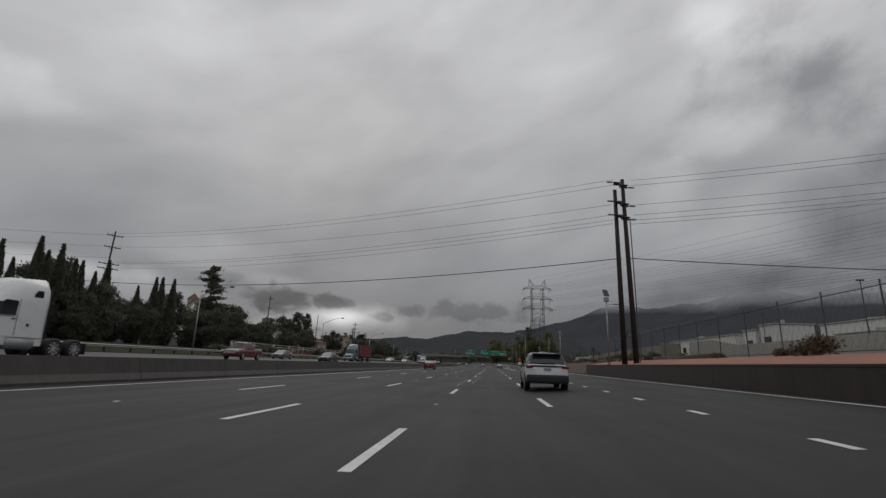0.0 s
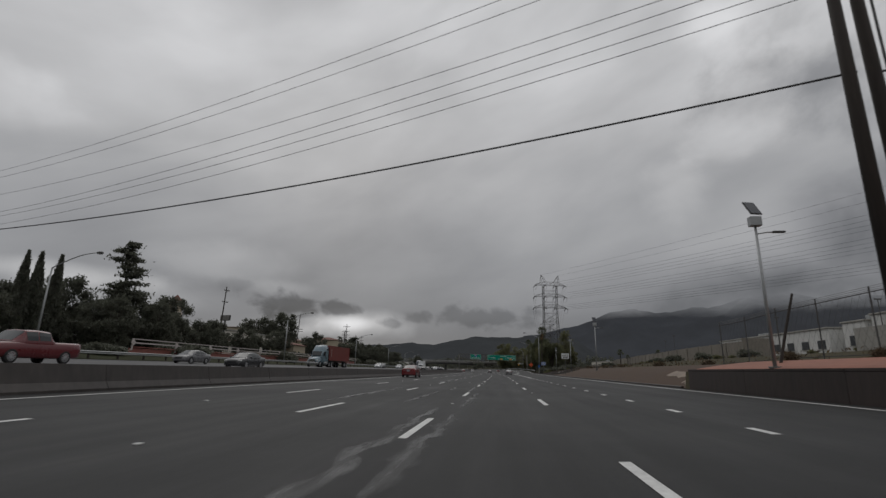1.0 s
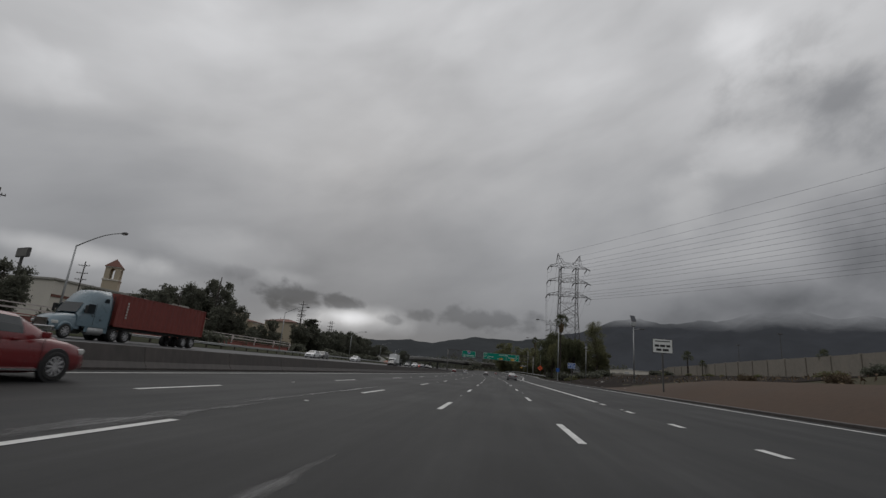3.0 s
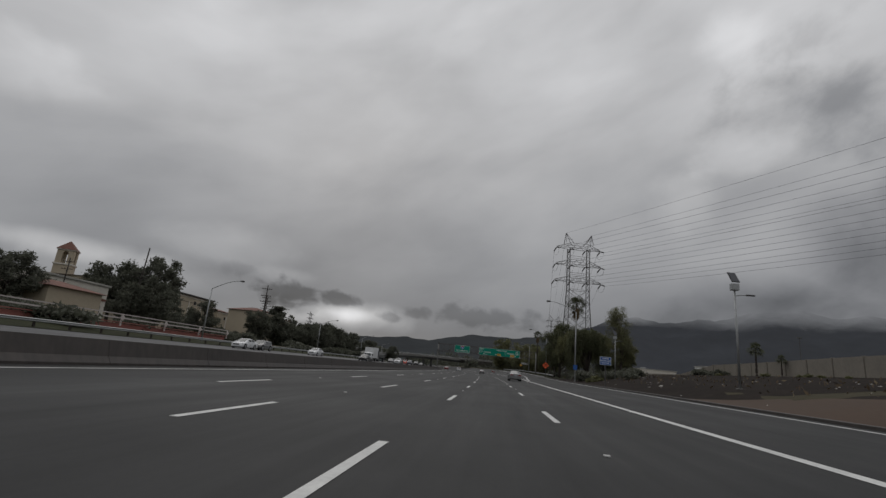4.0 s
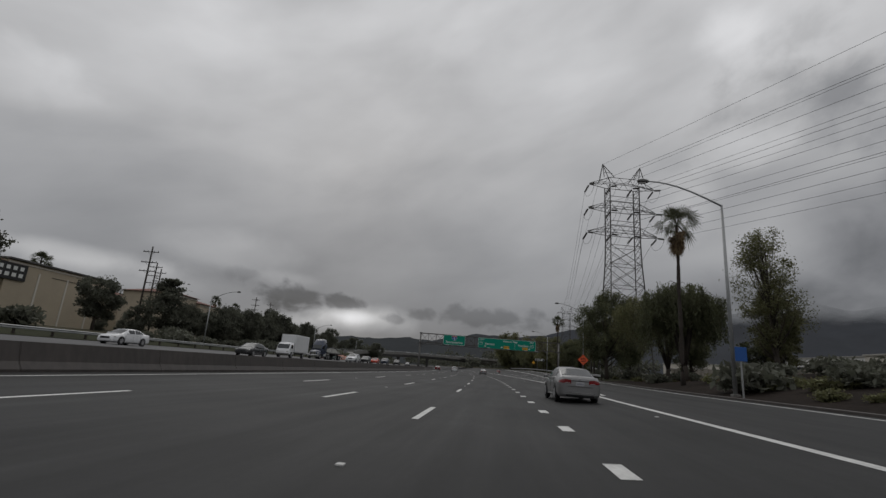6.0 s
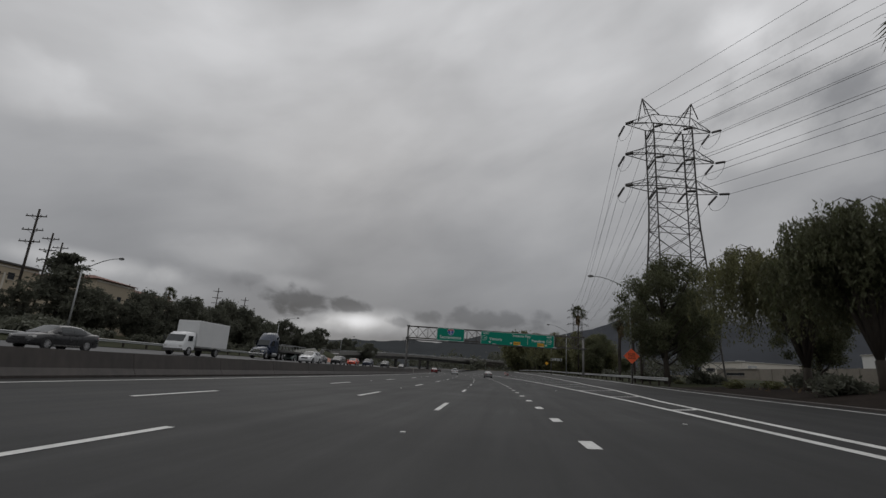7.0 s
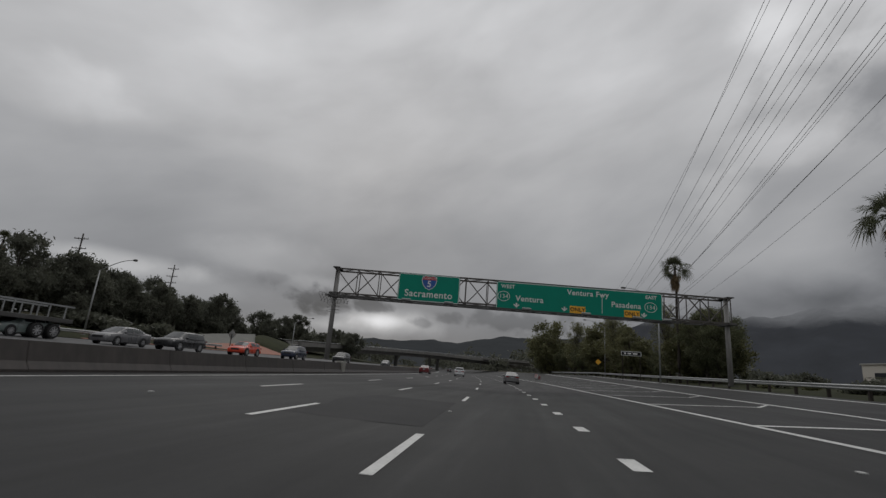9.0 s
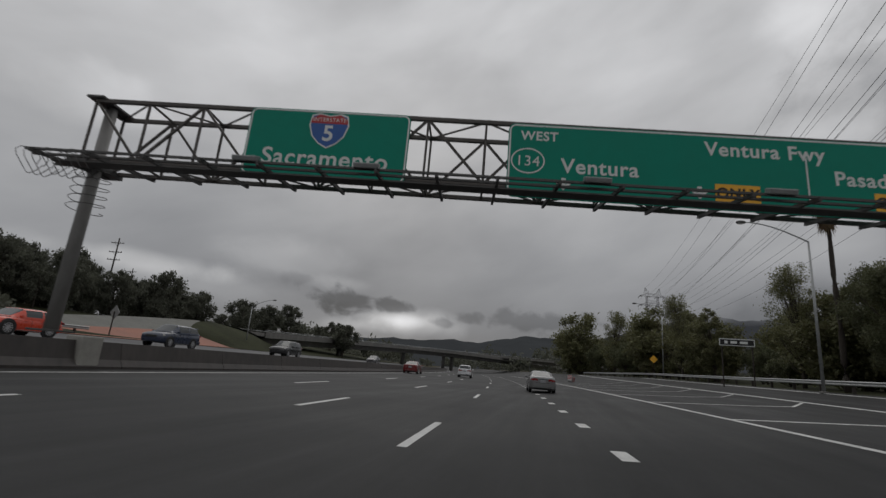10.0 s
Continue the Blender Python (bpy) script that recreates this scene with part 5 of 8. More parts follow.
    put(willow(51, 13.4, 5.8), 22.4, 219.0, 1.0, 0)
    put(willow(52, 11.0, 4.2, "leaf"), 21.2, 210.5, 1.0, 60)
    big = limb_tree("broadleaf_tree", "large dark broadleaf tree beside the slip road", "tree", 14.2, 6.0, "leaf", 61, 36000, 0.15, 0.36, 0.14, 34)
    put(big, 20.6, 240.5, 0.86, 0, -0.1, 1.2)
    put(big, 26.0, 246.0, 0.66, 140, -0.1, 1.2)
    put(big, 29.0, 228.0, 0.7, 240)
    put(big, 27.0, 301.5, 0.62, 60)
    put(big, 30.5, 306.0, 0.70, 200)
    airy = limb_tree("eucalyptus", "tall thin eucalyptus with open airy foliage", "tree", 13.5, 3.6, "leafolive", 62, 14000, 0.10, 0.2, 0.10, 46, narrow=0.78)
    put(airy, 25.6, 202.0, 1.02, 0)
    sap = limb_tree("young_tree", "slender leafy young tree on the mulch bank", "tree", 11.0, 2.9, "leafolive", 63, 14000, 0.15, 0.17, 0.08, 26)
    put(sap, 27.5, 204.0, 0.8, 90)
    mass = limb_tree("broadleaf_tree", "dense mixed green trees behind the slip road rail", "tree", 10.5, 4.6, "leaf", 64, 13000, 0.22, 0.28, 0.06, 30)
    mass2 = limb_tree("broadleaf_tree", "dense olive green trees behind the slip road rail", "tree", 9.5, 4.6, "leafolive", 65, 13000, 0.22, 0.28, 0.04, 30)
    put(mass, 27.0, 206.5, 0.42, 40, -0.2)
    bank = [(28, 301, 0.85), (29.5, 309, 0.95), (28, 317, 1.0), (30, 325, 1.0), (28.5, 334, 1.0), (30, 344, 1.05), (34.5, 307, 0.42), (31, 309, 0.95), (36, 318, 1.1), (30, 326, 0.95), (38, 332, 1.15), (32, 340, 1.1), (37, 350, 1.1), (31, 360, 1.2), (36, 372, 1.3), (31, 384, 1.35), (37, 396, 1.35), (32, 408, 1.45), (38, 420, 1.5),
            (33, 434, 1.55), (40, 448, 1.6), (36, 462, 1.6), (44, 478, 1.7), (50, 346, 1.3), (44, 380, 1.5), (46, 410, 1.6)]
    for i, (o, y, s) in enumerate(bank):
        put((mass, mass2, mass)[i % 3], o, y, s * (1.32 if y > 350 else 1.08) * r.uniform(0.8, 1.1), r.uniform(0, 360), -0.2, r.uniform(0.85, 1.3))
    for src, o, y, s in ((airy, 26.5, 312, 0.85), (sap, 27.0, 330, 1.1), (airy, 28.5, 345, 1.0), (sap, 29.0, 362, 1.3), (airy, 31.0, 392, 1.25), (airy, 27.5, 303, 0.75)):
        put(src, o, y, s, r.uniform(0, 360))
    shrub = bush("shrub", "low green shrub on the roadside bank", "leafolive", 71, 1.5, 800, 0.22)
    dark = bush("shrub", "dark green shrub below the roadside trees", "leafdark", 72, 1.7, 800, 0.26)
    for i in range(36):
        y = r.uniform(172, 300)
        e = lerp(y, RIGHT_EDGE)
        put(shrub if i % 2 else dark, e + r.uniform(3.0, 13) + (2 if y > 228 else 0), y, r.uniform(0.5, 1.15), r.uniform(0, 360), -0.05)
    for i in range(7):
        put(shrub, r.uniform(14.0, 17.5), r.uniform(174, 188), r.uniform(0.5, 1.0), r.uniform(0, 360), -0.05)
    for i in range(44):
        put(dark, r.uniform(-54, -45), r.uniform(60, 300), r.uniform(0.7, 1.5), r.uniform(0, 360), -0.05)
    for i in range(34):
        y = r.uniform(62, 205)
        put(shrub if i % 3 else dark, lerp(y, [(62, 27.4), (120, 29.4), (150, 33), (205, 40)]) - r.uniform(0.3, 3), y, r.uniform(0.4, 0.8), r.uniform(0, 360), -0.05)
    weed = bush("tumbleweed", "dry brown bush against the chain fence", "drybrush", 73, 1.4, 1600, 0.13, 0.9)
    for o, y, s in ((13.8, 22.4, 0.6), (13.9, 25.0, 0.5), (13.8, 31.5, 0.42), (14.1, 46, 0.5), (15.5, 76, 0.6), (15.8, 92, 0.55), (15.2, 64, 0.5), (16.2, 104, 0.6), (15.0, 110, 0.5), (13.9, 15, 1.0), (14.2, 52, 0.6)):
        put(weed, o, y, s, r.uniform(0, 360), -0.05)
    # far woods, beyond the bridges
    rng = np.random.default_rng(9)
    pts = []
    for i in range(240):
        y = rng.uniform(470, 980)
        o = rng.uniform(-240, 160)
        if -42 < o < 14 and y < 900:
            continue
        h = rng.uniform(7, 15) * (0.7 + 0.3 * (y / 700))
        for k in range(6):
            c = np.array([cx(y) + o + rng.normal() * 4, y + rng.normal() * 4, zground(max(-120, min(o, 60)), min(y, 890)) + h * rng.uniform(0.25, 0.95)])
            pts.append(c + rng.normal(size=(26, 3)) * (2.0, 2.0, 1.4))
    me = leaf_mesh("far_woods", np.concatenate(pts), 1.3, "leafdark", rng)
    tagged(new("far_woods", me), "dark belt of trees in the distance beyond the bridges", "woods", kind="stuff")
    # weeds along the mulch and the foot of the walls
    pts = []
    for i in range(1100):
        y = rng.uniform(56, 232)
        o = lerp(y, RIGHT_EDGE) + rng.uniform(4.2, 16)
        p = at(o, y)
        pts.append((p[0], p[1], p[2] + rng.uniform(0, 0.3)))
    tagged(new("weeds", leaf_mesh("weeds", np.array(pts), 0.13, "drybrush", rng, -1.5, 2.4)), "thin dry weeds scattered over the bank", "weeds", kind="stuff")


plant()


# ---------- roadside furniture ----------
def utility_pole(where, height, arms, turn, label, group="", lean=0.0, r=0.17):
    t = thing("utility_pole", label, "utility pole", where, turn, group)
    part("pole", Shape().tube([(0, 0, 0), (lean * 0.5, 0, height * 0.5), (lean, 0, height)], [r, r * 0.85, r * 0.68], 10), "wood", t, smooth=True)
    for z, w in arms:
        x0 = lean * z / height
        a = part("crossarm", Shape().box((x0, -0.2, z), (w, 0.1, 0.13), chamfer=0.01), "wood", t)
        for k in (-0.46, -0.2, 0.2, 0.46):
            ins = Shape().lathe([(0.02, 0.0), (0.06, 0.03), (0.03, 0.09), (0.06, 0.13), (0.02, 0.2)], c=(x0 + w * k, -0.2, z + 0.07), n=8)
            part("insulator", ins, "ceramic", a)
        part("brace", Shape().beam((x0 - w * 0.25, -0.18, z - 0.02), (x0, -0.16, z - 0.5), 0.035).beam((x0 + w * 0.25, -0.18, z - 0.02), (x0, -0.16, z - 0.5), 0.035), "steel_dark", a)
    return t


def build_pole_line():
    """The twin-pole structure on the bank, and its wires across the freeway."""
    g = "wires across the freeway"
    z0 = 1.55
    p = thing("twin_utility_pole", "pair of tall black timber poles with crossarms and insulators", "utility pole", (10.95, 40.2, z0), 10)
    for x, lean, h in ((-0.34, 0.0, 14.6), (0.62, -0.25, 15.6)):
        part("pole", Shape().tube([(x, 0, 0), (x + lean * 0.5, 0, h * 0.5), (x + lean, 0, h)], [0.22, 0.19, 0.15], 12), "wood", p, smooth=True)
    for z, w, tilt in ((15.0, 1.9, 32), (13.3, 1.9, 32), (12.1, 1.9, 32)):
        m = Matrix.Rotation(radians(tilt), 3, "Z")
        a = part("crossarm", Shape().box((0.1, -0.2, z), (w, 0.13, 0.17), m, 0.012), "wood", p)
        for k in (-0.48, 0.0, 0.48):
            c = m @ Vector((w * k, 0, 0)) + Vector((0.1, -0.2, z))
            for sx in (-1, 1):
                ins = Shape()
                for q in range(6):
                    ins.rod(c + Vector((sx * (0.16 + 0.09 * q), 0, 0.02)), c + Vector((sx * (0.21 + 0.09 * q), 0, 0.02)), 0.085, 0.05, 8)
                part("insulator", ins, "ceramic", a)
    part("conduit", Shape().tube([(0.9, -0.1, 0), (0.86, -0.1, 6), (0.8, -0.1, 12)], 0.04, 6), "steel_dark", p)
    left = utility_pole(at(-63, 71, -0.3), 18.4, ((17.6, 2.4), (15.6, 2.4), (12.8, 3.0), (12.0, 3.0)), 60, "tall timber pole with four crossarms above the cypresses", lean=0.5)
    L = Vector(left.matrix_basis.translation)
    for k, (za, zb) in enumerate(((15.3, 17.8), (15.0, 17.4), (13.4, 15.8), (12.2, 13.0), (11.9, 12.9), (11.7, 12.2))):
        y = (k % 3 - 1) * 0.5
        wire("overhead_wire", (10.4, 40.0 + y, z0 + za), (L.x + 0.5, L.y + y, L.z + zb), 1.3, 0.014, "thin black wire strung across the freeway")
        wire("overhead_wire", (11.9, 40.2 + y, z0 + za), (92, 12 + y * 2, 13 + za * 0.6), 2.2, 0.014, "thin black wire leading off over the yards")
    for k in range(3):
        wire("overhead_wire", (L.x + 0.4, L.y, L.z + 17.6 - 1.9 * k), (-170, 40 + 2 * k, 27 - 2 * k), 2.5, 0.016, "thin black wire leading off behind the cypresses")
    wire("overhead_cable", (10.9, 40.2, z0 + 8.6), (-62, 61.5, 11.4), 1.6, 0.036, "thick black cable slung across the freeway")
    wire("overhead_cable", (11.6, 40.2, z0 + 8.6), (95, 30, 9.5), 1.6, 0.036, "thick black cable leading off over the yards")
    utility_pole(at(-61.2, 126.2, -0.3), 15.5, ((14.6, 1.4), (12.0, 1.6)), 70, "slim dark timber pole with short crossarms", lean=0.4)
    utility_pole(at(-70.5, 191.0, -0.3), 16.4, ((11.0, 3.0), (10.2, 3.4)), 20, "slim timber pole beside a large tree", lean=0.6)
    q = utility_pole(at(-68, 244, -0.3), 15.2, ((14.2, 2.6), (12.4, 2.6), (10.9, 2.6)), 10, "timber pole in a cluster behind the building", g)
    for o, y, s in ((-69, 247, 0.95), (-66, 239, 1.15), (-72.5, 302.4, 0.97), (-83.7, 343.8, 1.12), (-104, 372, 1.0), (-116, 404, 0.95), (-98, 300, 0.9), (-60, 140, 0.62), (-64, 168, 0.62)):
        copy_thing(q, pose(*at(o, y, -0.3), 0, 0, 10) @ Matrix.Scale(s, 4))


build_pole_line()


def street_lamp(name, label, where, turn, height=9.6, arm=4.0, group="freeway lamps"):
    t = thing(name, label, "street lamp", where, turn, group)
    part("pole", Shape().tube([(0, 0, 0), (0, 0, height * 0.55), (0, 0, height)], [0.12, 0.095, 0.07], 10), "steel", t, smooth=True)
    part("base", Shape().box((0, 0, 0.08), (0.4, 0.4, 0.16), chamfer=0.03), "concrete", t)
    pts = [Vector((0, 0, height - 0.05))] + [Vector((arm * math.sin(a) ** 1.0, 0, height - 0.05 + 1.25 * (1 - math.cos(a)))) for a in (0.2, 0.4, 0.6, 0.8, 1.0, 1.25, 1.5)]
    pts = [Vector((p.x, 0, height - 0.05 + 1.5 * math.sin(min(1.57, p.x / arm * 1.57)))) for p in pts]
    a = part("arm", Shape().tube(pts, [0.06 - 0.003 * k for k in range(len(pts))], 8), "steel", t, smooth=True)
    e = pts[-1]
    head = Shape().lathe([(0.02, -0.1), (0.10, 0.0), (0.15, 0.2), (0.15, 0.45), (0.08, 0.62), (0.01, 0.66)], "X", (e.x - 0.05, 0, e.z), 12)
    lum = part("lamp_head", head, "steel_dark", a, "grey cobra-head luminaire", True)
    part("lens", Shape().box((e.x + 0.28, 0, e.z - 0.12), (0.36, 0.2, 0.06), chamfer=0.02), "lamp", lum)
    return t


def solar_lamp(where, turn, height=7.0):
    t = thing("solar_lamp", "pale steel lamp pole with a tilted solar panel", "street lamp", where, turn, "solar lamps on the bank")
    part("pole", Shape().tube([(0, 0, 0), (0, 0, height)], [0.075, 0.05], 10), "steel", t, smooth=True)
    part("base_plate", Shape().box((0, 0, 0.04), (0.34, 0.34, 0.08), chamfer=0.015), "concrete", t)
    part("battery_box", Shape().box((0, -0.02, height - 0.2), (0.46, 0.3, 0.42), chamfer=0.03), "steel", t, "pale grey battery cabinet")
    m = Matrix.Rotation(radians(12), 3, "Z") @ Matrix.Rotation(radians(58), 3, "X")
    pan = part("solar_panel", Shape().box((0, 0.05, height + 0.42), (0.52, 0.78, 0.05), m), "steel_dark", t)
    part("solar_glass", Shape().box((0, 0.05 - 0.026, height + 0.434), (0.47, 0.72, 0.02), m), "solar", pan, "dark blue solar glass")
    arm = part("arm", Shape().tube([(0, 0, height - 0.75), (0.4, 0, height - 0.68), (0.75, 0, height - 0.66)], 0.03, 6), "steel", t)
    part("lamp_head", Shape().box((0.9, 0, height - 0.66), (0.5, 0.16, 0.08), chamfer=0.02), "steel_dark", arm)
    return t


def build_lamps():
    a = street_lamp("street_lamp", "grey cobra-head lamp beyond the oncoming lanes", at(-43.5, 67.5), 0, 8.3, 4.6)
    for o, y, s in ((-43.5, 121.5, 1.05), (-43.5, 173.0, 0.98), (-43.5, 225.5, 0.9), (-43.5, 278.0, 0.85), (-43.5, 118 - 110, 1.0), (-43.5, 335, 0.85)):
        copy_thing(a, pose(*at(o, y), 0, 0, 0) @ Matrix.Scale(s, 4))
    b = street_lamp("street_lamp", "tall grey lamp arching over the slip road", at(16.9, 241.0), 180, 11.2, 4.3)
    copy_thing(b, pose(*at(13.6, 184.5), 0, 0, 180))
    copy_thing(b, pose(*at(20.6, 299.2), 0, 0, 180) @ Matrix.Scale(0.93, 4))
    copy_thing(b, pose(*at(28.0, 352), 0, 0, 180))
    s = solar_lamp(at(10.95, 47.2), 0, 6.3)
    copy_thing(s, pose(*at(12.75, 92.6), 0, 0, 0) @ Matrix.Scale(0.99, 4))
    copy_thing(s, pose(*at(16.2, 138.6), 0, 0, 0) @ Matrix.Scale(1.12, 4))
    copy_thing(s, pose(*at(18.0, 177.5), 0, 0, 0) @ Matrix.Scale(0.98, 4))
    copy_thing(s, pose(*at(26.2, 266), 0, 0, 0) @ Matrix.Scale(1.1, 4))
    st = thing("leaning_post", "broken black timber post leaning on the bank", "post", at(12.4, 49.6, -0.2))
    part("stub", Shape().tube([(0, 0, 0), (0.55, 0.2, 1.6), (1.2, 0.4, 3.4)], [0.07, 0.06, 0.05], 8), "wood", st)


build_lamps()


def bars(parent, y, rows, mat):
    """Lines of lettering too far off to read."""
    for x, z, w, h in rows:
        part("text_bar", Shape().box((x, y, z), (w, 0.006, h)), mat, parent)


def roadside_sign(name, label, where, turn, w, h, z, face, rim, post="steel_dark"):
    t = thing(name, label, "road sign", where, turn)
    part("post", Shape().box((0, 0.06, (z + h / 2) / 2), (0.1, 0.1, z + h / 2), chamfer=0.01), post, t)
    p = part("panel", Shape().box((0, 0, z), (w, 0.02, h), chamfer=0.008), rim, t)
    part("face", Shape().box((0, -0.013, z), (w - 0.07, 0.008, h - 0.07)), face, p)
    return t


def build_signs():
    y = 157.9
    s = roadside_sign("water_sign", "small blue sign with white lettering on a thin post", (12.25, y, zground(12.2, y)), -4, 1.15, 0.85, 2.75, "signblue", "signwhite")
    words("USING", 0.22, "signwhite", s, (0, -0.022, 2.99), bold=0.005)
    words("RECYCLED", 0.22, "signwhite", s, (0, -0.022, 2.75), bold=0.005)
    words("WATER", 0.22, "signwhite", s, (0, -0.022, 2.51), bold=0.005)
    y = 114.6
    s = roadside_sign("regulation_sign", "white rectangular sign with black lettering on a dark post", (12.1, y, zground(11.5, y)), -4, 1.35, 1.0, 3.25, "signwhite", "signblack")
    bars(s, -0.022, ((0, 3.58, 1.0, 0.07), (-0.38, 3.26, 0.3, 0.16), (0.0, 3.26, 0.34, 0.16), (0.38, 3.26, 0.26, 0.16), (-0.25, 2.98, 0.34, 0.16), (0.2, 2.98, 0.4, 0.16)), "signblack")
    y = 239.4
    s = thing("work_sign", "orange diamond road work sign with black lettering", "road sign", (14.6, 240.6, zground(17.6, y) + 0.55), -6)
    part("post", Shape().box((0, 0.06, 1.0), (0.1, 0.1, 3.2)), "wood", s)
    p = part("panel", Shape().box((0, 0, 2.6), (1.25, 0.02, 1.25), Matrix.Rotation(radians(45), 3, "Y")), "signorange", s)
    for z, w in ((2.85, "ROAD"), (2.6, "WORK"), (2.35, "AHEAD")):
        words(w, 0.25, "signblack", p, (0, -0.014, z), bold=0.004)
    # bridge name board, warning diamond and striped end marker beyond the gantry
    board = at(20.6, 310.6)
    s = thing("bridge_board", "dark name board with a white border on two posts", "road sign", board, -10)
    z = 5.65 - board[2]
    for x in (-1.2, 1.2):
        part("post", Shape().box((x, 0.06, z / 2), (0.1, 0.1, z)), "wood", s)
    p = part("panel", Shape().box((0, 0, z), (2.8, 0.03, 0.64), chamfer=0.01), "signwhite", s)
    part("face", Shape().box((0, -0.02, z), (2.66, 0.01, 0.50)), "signblack", p)
    bars(s, -0.03, ((-0.85, z, 0.26, 0.26), (-0.25, z, 0.5, 0.22), (0.55, z, 0.62, 0.22)), "signwhite")
    s = thing("warning_sign", "yellow diamond warning sign facing the slip road", "road sign", at(26.5, 352), -20)
    part("post", Shape().box((0, 0.05, 1.6), (0.09, 0.09, 3.2)), "wood", s)
    part("panel", Shape().box((0, 0, 3.2), (0.95, 0.02, 0.95), Matrix.Rotation(radians(45), 3, "Y")), "signyellow", s)
    s = thing("crash_cushion", "red and white striped crash cushion at the gore nose", "crash barrier", at(12.6, 352), -8)
    for k in range(5):
        part("drum", Shape().box((0, k * 1.1, 0.45), (0.85, 0.95, 0.8), chamfer=0.06), "signred" if k % 2 else "steel", s)
    part("marker", Shape().box((0, -0.6, 0.75), (0.7, 0.05, 0.9)), "signwhite", s)
    bars(s, -0.64, ((0, 0.55, 0.7, 0.12), (0, 0.8, 0.7, 0.12), (0, 1.05, 0.7, 0.12)), "signred")
    s = thing("warning_sign", "diamond sign seen from behind beside the oncoming lanes", "road sign", at(-40.8, 303), 170)
    part("post", Shape().box((0, 0.05, 1.3), (0.09, 0.09, 2.6)), "wood", s)
    part("panel", Shape().box((0, 0, 2.5), (1.1, 0.02, 1.1), Matrix.Rotation(radians(45), 3, "Y")), "steel", s)
    s = thing("call_box", "small blue box sign on a slim post at the verge", "road sign", at(13.4, 183.2), 0)
    part("post", Shape().box((0, 0.04, 1.3), (0.07, 0.07, 2.6)), "steel", s)
    part("panel", Shape().box((0, 0, 2.3), (0.6, 0.03, 0.75), chamfer=0.01), "signblue", s)


build_signs()


def build_chain_fence():
    f = thing("chain_fence", "tall wire mesh fence on dark posts along the bank", "fence")
    off = 14.9
    zt = 2.55
    y = -14.0
    while y < 62:
        p = at(off, y)
        part("post", Shape().tube([p, (p[0], p[1], p[2] + zt * 0.5), (p[0], p[1], p[2] + zt + 0.25)], 0.035, 6), "steel_dark", f)
        y += 3.4
    g = lambda v: zground(off, v)
    for z in (0.1, zt):
        part("rail", extrude_along([(0.02, z), (0.02, z + 0.035), (-0.02, z + 0.035), (-0.02, z)], off, -14, 61, 3.4, g), "steel_dark", f)
    for k in range(3):
        part("barbed_wire", extrude_along([(0.008, 0), (0.0, 0.014), (-0.008, 0)], off, -14, 61, 3.4, lambda v, k=k: g(v) + zt + 0.08 * (k + 1)), "steel_dark", f)
    mesh = Shape()
    y = -14.0
    while y < 61:
        a, b = at(off, y), at(off, y + 1.3)
        mesh.beam((a[0], a[1], a[2] + 0.1), (b[0], b[1], b[2] + zt), 0.005).beam((a[0], a[1], a[2] + zt), (b[0], b[1], b[2] + 0.1), 0.005)
        y += 0.42
    ob = part("mesh", mesh, "steel_dark", f, "loose wire mesh")
    tagged(ob, kind="stuff")


build_chain_fence()


